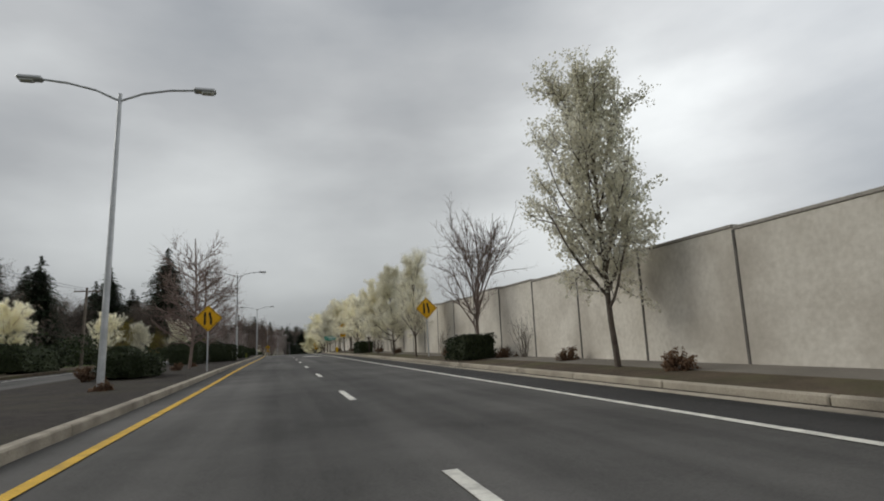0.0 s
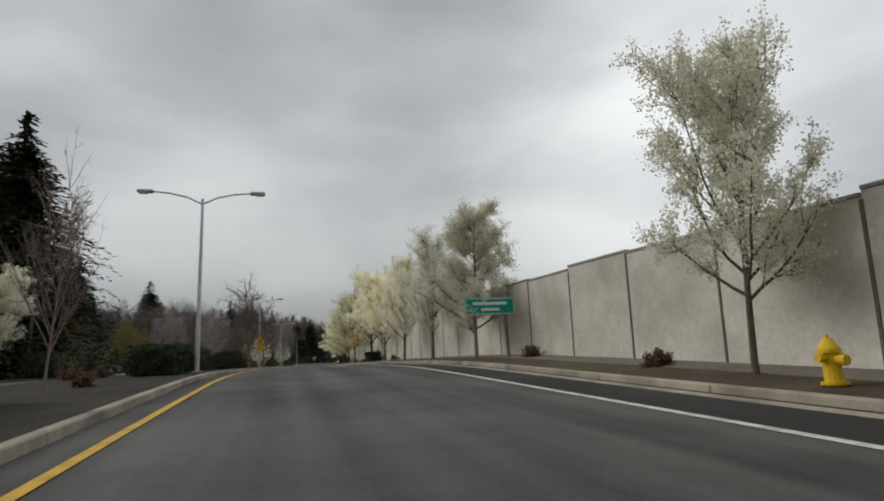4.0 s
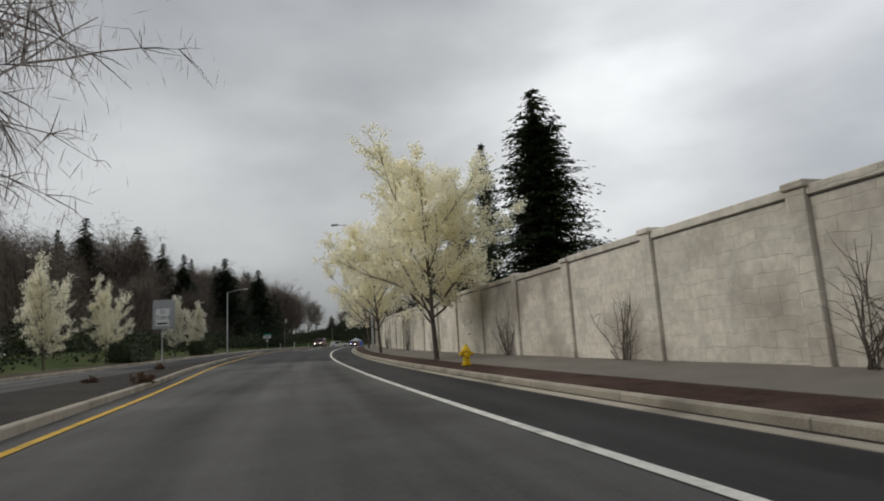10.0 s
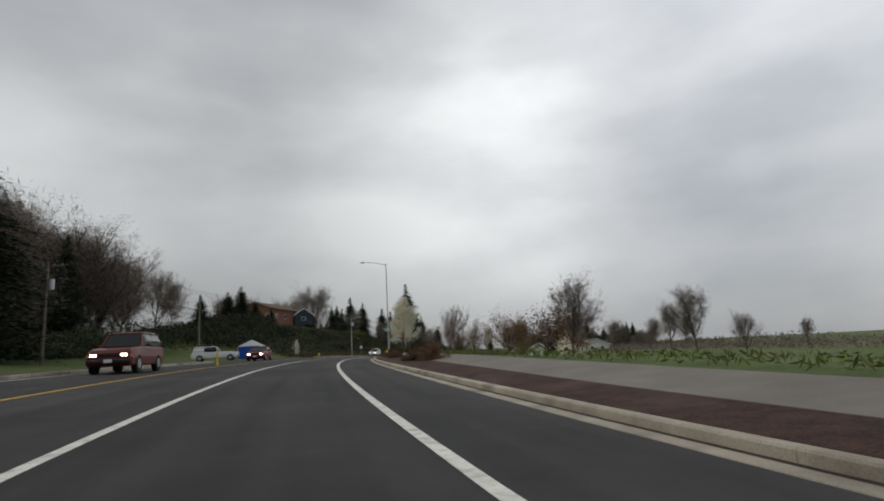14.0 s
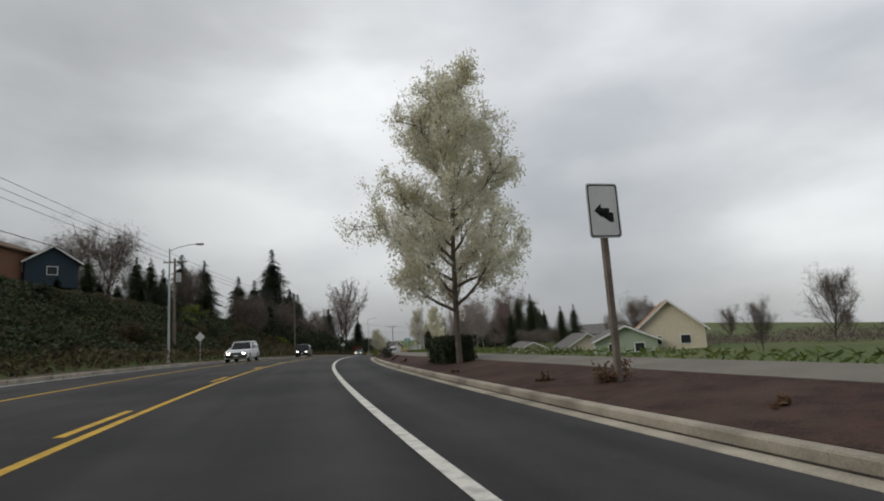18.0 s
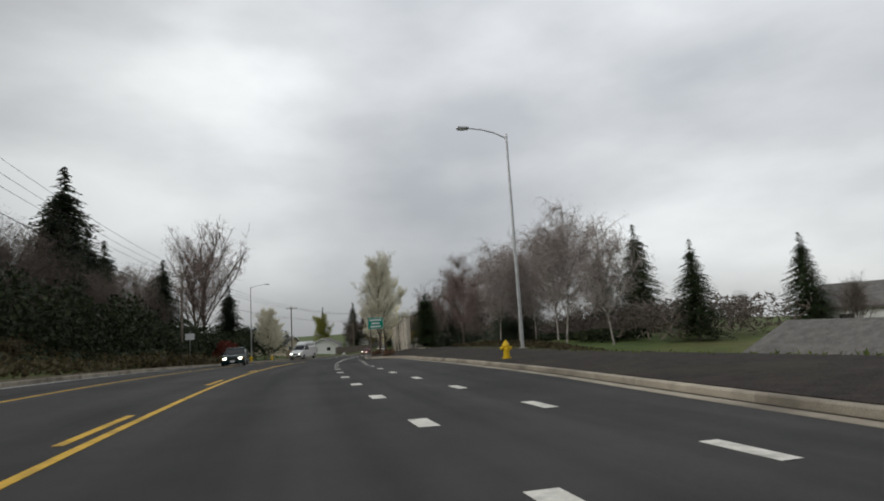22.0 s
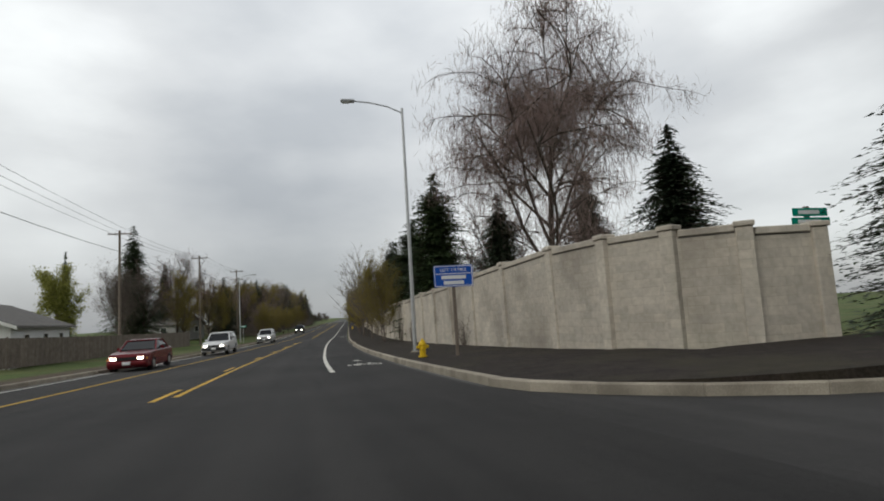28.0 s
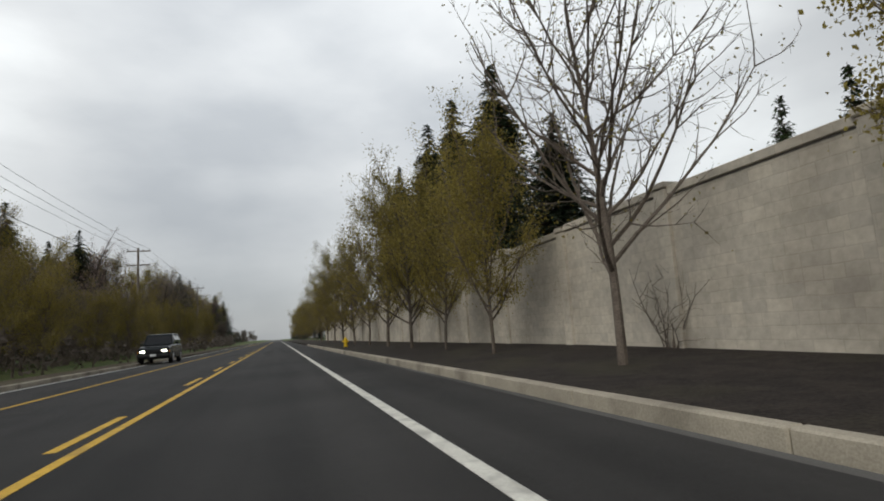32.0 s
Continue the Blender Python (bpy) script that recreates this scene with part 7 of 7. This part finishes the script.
# ================= the last stretch: junction, long wall =================
panel_sign(525.4, 6.75, 1.35, 0.72, 2.75, SIGN_B, "blue direction sign on a wooden post", "guide_sign", (0,), True, h=0.0, lines=(("LEFT 1/4 MILE", 0.155, 0.2),), barrows=((0, -0.04, 0.85, 0.12), (0, -0.22, 0.7, 0.12), (0, 0.08, 1.2, 0.025)), frame=True)
hydrant(526.5, 5.6, "yellow fire hydrant at the street corner")
street_lamp(530.4, 6.4, 11.2, (-1,), 2.2, "galvanised street lamp with one arm at the corner")
ob = sign_post(519.4, 15.6, "green street-name blades on a wooden post at the corner", "name_sign", 3.1, (0,), True)
for z, w_ in ((2.95, 1.05), (2.72, 1.15)):
    part("blade", prism(rounded(w_, 0.2, 0.02), 0.012), SIGN_G, ob, "", Matrix.Translation((0, -0.07, z)))
    bars(ob, Matrix.Translation((0, -0.079, z)), ((-0.05, 0, w_ * 0.6, 0.09),), SIGN_W)
for s, d in ((516.0, 17.6), (516.3, 18.0)):
    ob = thing("marker_post", at(s, d), "thin pale wooden stake by the side road", "post")
    part("post", rod(0.035, 0.03, (0, 0, -0.1), (0.08, 0, 1.15), 6), POLEW, ob)
plant("dark_fir", 517.6, 18.5, 7.5, "dark conifer at the side road's corner", slim=1.4)
plant("weeping_tree", 512, 30, 16, "large bare tree with drooping mauve twigs beyond the side road")
for s, d, hgt, sl in ((543.3, 17.3, 10.9, 1.0), (553.7, 34.4, 16, 1.0), (556, 16.5, 9.5, 1.1), (524, 15.2, 7.4, 1.3), (587, 17.2, 11.5, 1.1), (609, 16.6, 11.5, 1.25), (619.5, 17, 18.2, 1.0), (631.2, 17.2, 19.6, 0.95), (641, 17.2, 20.4, 0.92), (658.5, 17.2, 20.3, 0.92), (625, 16.6, 13, 1.2), (650, 17, 15, 1.1)):
    plant("dark_fir", s, d + 1.2, hgt, "dark dense conifer behind the long wall", slim=sl)
plant("weeping_tree", 543, 23.3, 27, "large bare tree with drooping mauve twigs behind the wall")
plant("bud_tree", 552, 22, 14, "large bare tree behind the wall", variant=0)
plant("cypress", 583.4, 12.4, 4.8, "dark narrow cypress behind the wall", slim=0.6)
for k in range(5):
    plant("cypress", 584.6 + k * 1.2, 12.4, 4.9, "dark narrow cypress behind the wall", slim=0.6, group="cypress row")
plant("broad_evergreen", 549, 14.0, 14.4, "broad dense dark evergreen behind the long wall", slim=1.0)
plant("broad_evergreen", 573.5, 16.4, 15.8, "broad dense dark evergreen behind the long wall", slim=1.25)
plant("broad_evergreen", 580, 17.2, 13, "broad dense dark evergreen behind the long wall", slim=1.2)
YL = "street tree with bare twigs and olive young leaves"
for s, d, hgt, kind in ((548.9, 7.8, 8.6, "young_leaf_tree"), (552.5, 8.0, 7.4, "young_leaf_tree"), (559.7, 7.5, 8.2, "young_bare_tree"), (568.4, 7.4, 8.2, "young_leaf_tree"), (570.6, 6.9, 12.0, "young_bare_tree"), (578.5, 7.2, 11.2, "young_bare_tree"), (584.3, 6.7, 6.6, "young_leaf_tree"), (589.0, 6.6, 9.2, "young_bare_tree"), (594.5, 6.8, 7.6, "young_leaf_tree"), (600.5, 6.9, 7.8, "young_leaf_tree")):
    plant(kind, s, d, hgt, YL, group="trees along the long wall", slim=0.8 if kind == "young_leaf_tree" else 1.0)
for k in range(16):
    plant(("young_leaf_tree", "young_leaf_tree", "young_bare_tree")[k % 3], 606.5 + k * (6.5 + 0.4 * k), 6.8, 8.4 + 0.7 * math.sin(k * 2.1), YL, group="trees along the long wall")
hydrant(625, 5.4)
for s, d, hgt, kind in ((589, -30, 15, "bud_tree"), (602, -15.5, 6, "young_leaf_tree"), (612, -15.5, 6.2, "young_leaf_tree"), (622, -15.5, 6.2, "young_leaf_tree"), (633, -15.5, 6.4, "young_leaf_tree"), (645, -15.5, 6.4, "young_leaf_tree"), (658, -15.5, 6.6, "young_leaf_tree"), (672, -15.5, 6.8, "young_leaf_tree"), (690, -15.5, 7, "young_leaf_tree"), (712, -15.5, 7, "young_leaf_tree"), (581, -32, 12, "bud_tree"), (597, -26, 12, "bud_tree"), (638, -30, 12.5, "bud_tree"), (614, -19, 7, "bare_tree"), (624, -18, 7.6, "young_leaf_tree"), (628, -19, 7, "far_tree"), (640, -22, 8, "far_tree"), (664, -26, 13.8, "dark_fir"), (655, -22, 8, "far_tree"), (668, -22, 8, "far_tree"), (684, -24, 9, "far_tree")):
    plant(kind, s, d, hgt, "roadside tree beyond the far lane in early spring", group="trees beyond the far lane")
for k in range(30):
    s = 700 + k * 16
    for d in (-20 - 9 * (k % 3), 13 + 7 * (k % 2)):
        plant(("far_tree", "dark_fir", "young_leaf_tree")[k % 3], s, d, 6 + 2 * math.sin(k * 1.3), "tree in the far distance along the road", group="distant trees")
far = random.Random(21)
for k in range(46):
    s = 578 + 7.2 * k + far.uniform(-3, 3)
    d = -24 - 13 * far.random()
    plant(("far_tree", "young_leaf_tree", "bud_tree", "young_leaf_tree", "dark_fir")[k % 5], s, d, far.uniform(9.5, 12) + min(6, max(0, s - 615) * 0.045), "tree in early spring behind the far lane" if k % 5 < 4 else "dark conifer behind the far lane", group="trees beyond the far lane")
thicket("undergrowth", 604, 860, -34, -20, 2.4, BRUSH, 30000, 0.22, "brown brush below the trees beyond the far lane", 13, ratio=0.25)
panel_sign(583.5, -15.5, 0.9, 0.25, 2.3, SIGN_G, "green street-name sign beyond the far lane", "name_sign", (0,), False, barrows=((0, 0, 0.6, 0.1),), frame=False)

# overhead cables between the poles
POLES = [(316.75, -30, 8.5), (391.2, -20, 9.3), (434, -20, 10.2), (462, -20, 10), (505.2, -20, 10.3), (561, -24.6, 12.4), (582.4, -22.9, 13.0), (605.6, -21.6, 12.8), (661, -18, 11.6), (720, -18, 11.6)]
for (s1, d1, h1), (s2, d2, h2) in zip(POLES, POLES[1:]):
    s1, s2 = station(s1), station(s2)
    for x in (-1.3, 0, 1.3):
        a = road(s1, d1 + x, h1 - 0.14 + berm(s1, d1))
        b = road(s2, d2 + x, h2 - 0.14 + berm(s2, d2))
        cable(a, b, 0.5)
    cable(road(s1, d1, h1 - 2.2 + berm(s1, d1)), road(s2, d2, h2 - 2.2 + berm(s2, d2)), 0.6, "thick black telephone cable", 0.022)
for k in range(2):
    for x in (0, 1.2):
        cable(road(20 + 60 * k, -24 + x, 7.5), road(80 + 60 * k, -24 + x, 7.5), 0.6)
for s in (20, 80, 140):
    utility_pole(s, -23.5, 7.7, "wooden utility pole with crossarm beyond the far carriageway", (0,), False)

# ---- vehicles ----
car(184.5, -12.5, "sedan", P_DARK, "dark saloon car with headlights on in the far carriageway", "saloon_car")
car(196.5, -12.5, "suv", P_SILVER, "silver off-road car in the far carriageway", "utility_car")
car(299.6, -10.4, "suv", P_MAROON, "maroon off-road car with headlights on", "utility_car")
car(322.5, -9.6, "sedan", P_RED, "red saloon car waiting in the far lane", "saloon_car")
car(383.6, -8.7, "pickup", P_WHITE, "white pickup with a canopy in the far lane", "pickup")
car(409.6, -8.7, "suv", P_DARK, "dark boxy off-road car with headlights on in the far lane", "utility_car", turn=4)
car(449.6, -8.6, "sedan", P_TEAL, "dark green saloon car with headlights on in the far lane", "saloon_car", turn=6)
car(481.4, -8.7, "van", P_WHITE, "white high-roof van with headlights on", "van", turn=-14)
car(535.0, -9.4, "sedan", P_RED, "dark red saloon car with headlights on", "saloon_car")
car(549.6, -8.9, "pickup", P_WHITE, "white pickup with headlights on in the far lane", "pickup")
car(573.4, -9.1, "suv", P_WHITE, "white off-road car with headlights on", "utility_car")
car(627.2, -9.1, "suv", P_DARK, "dark boxy off-road car with headlights on", "utility_car")
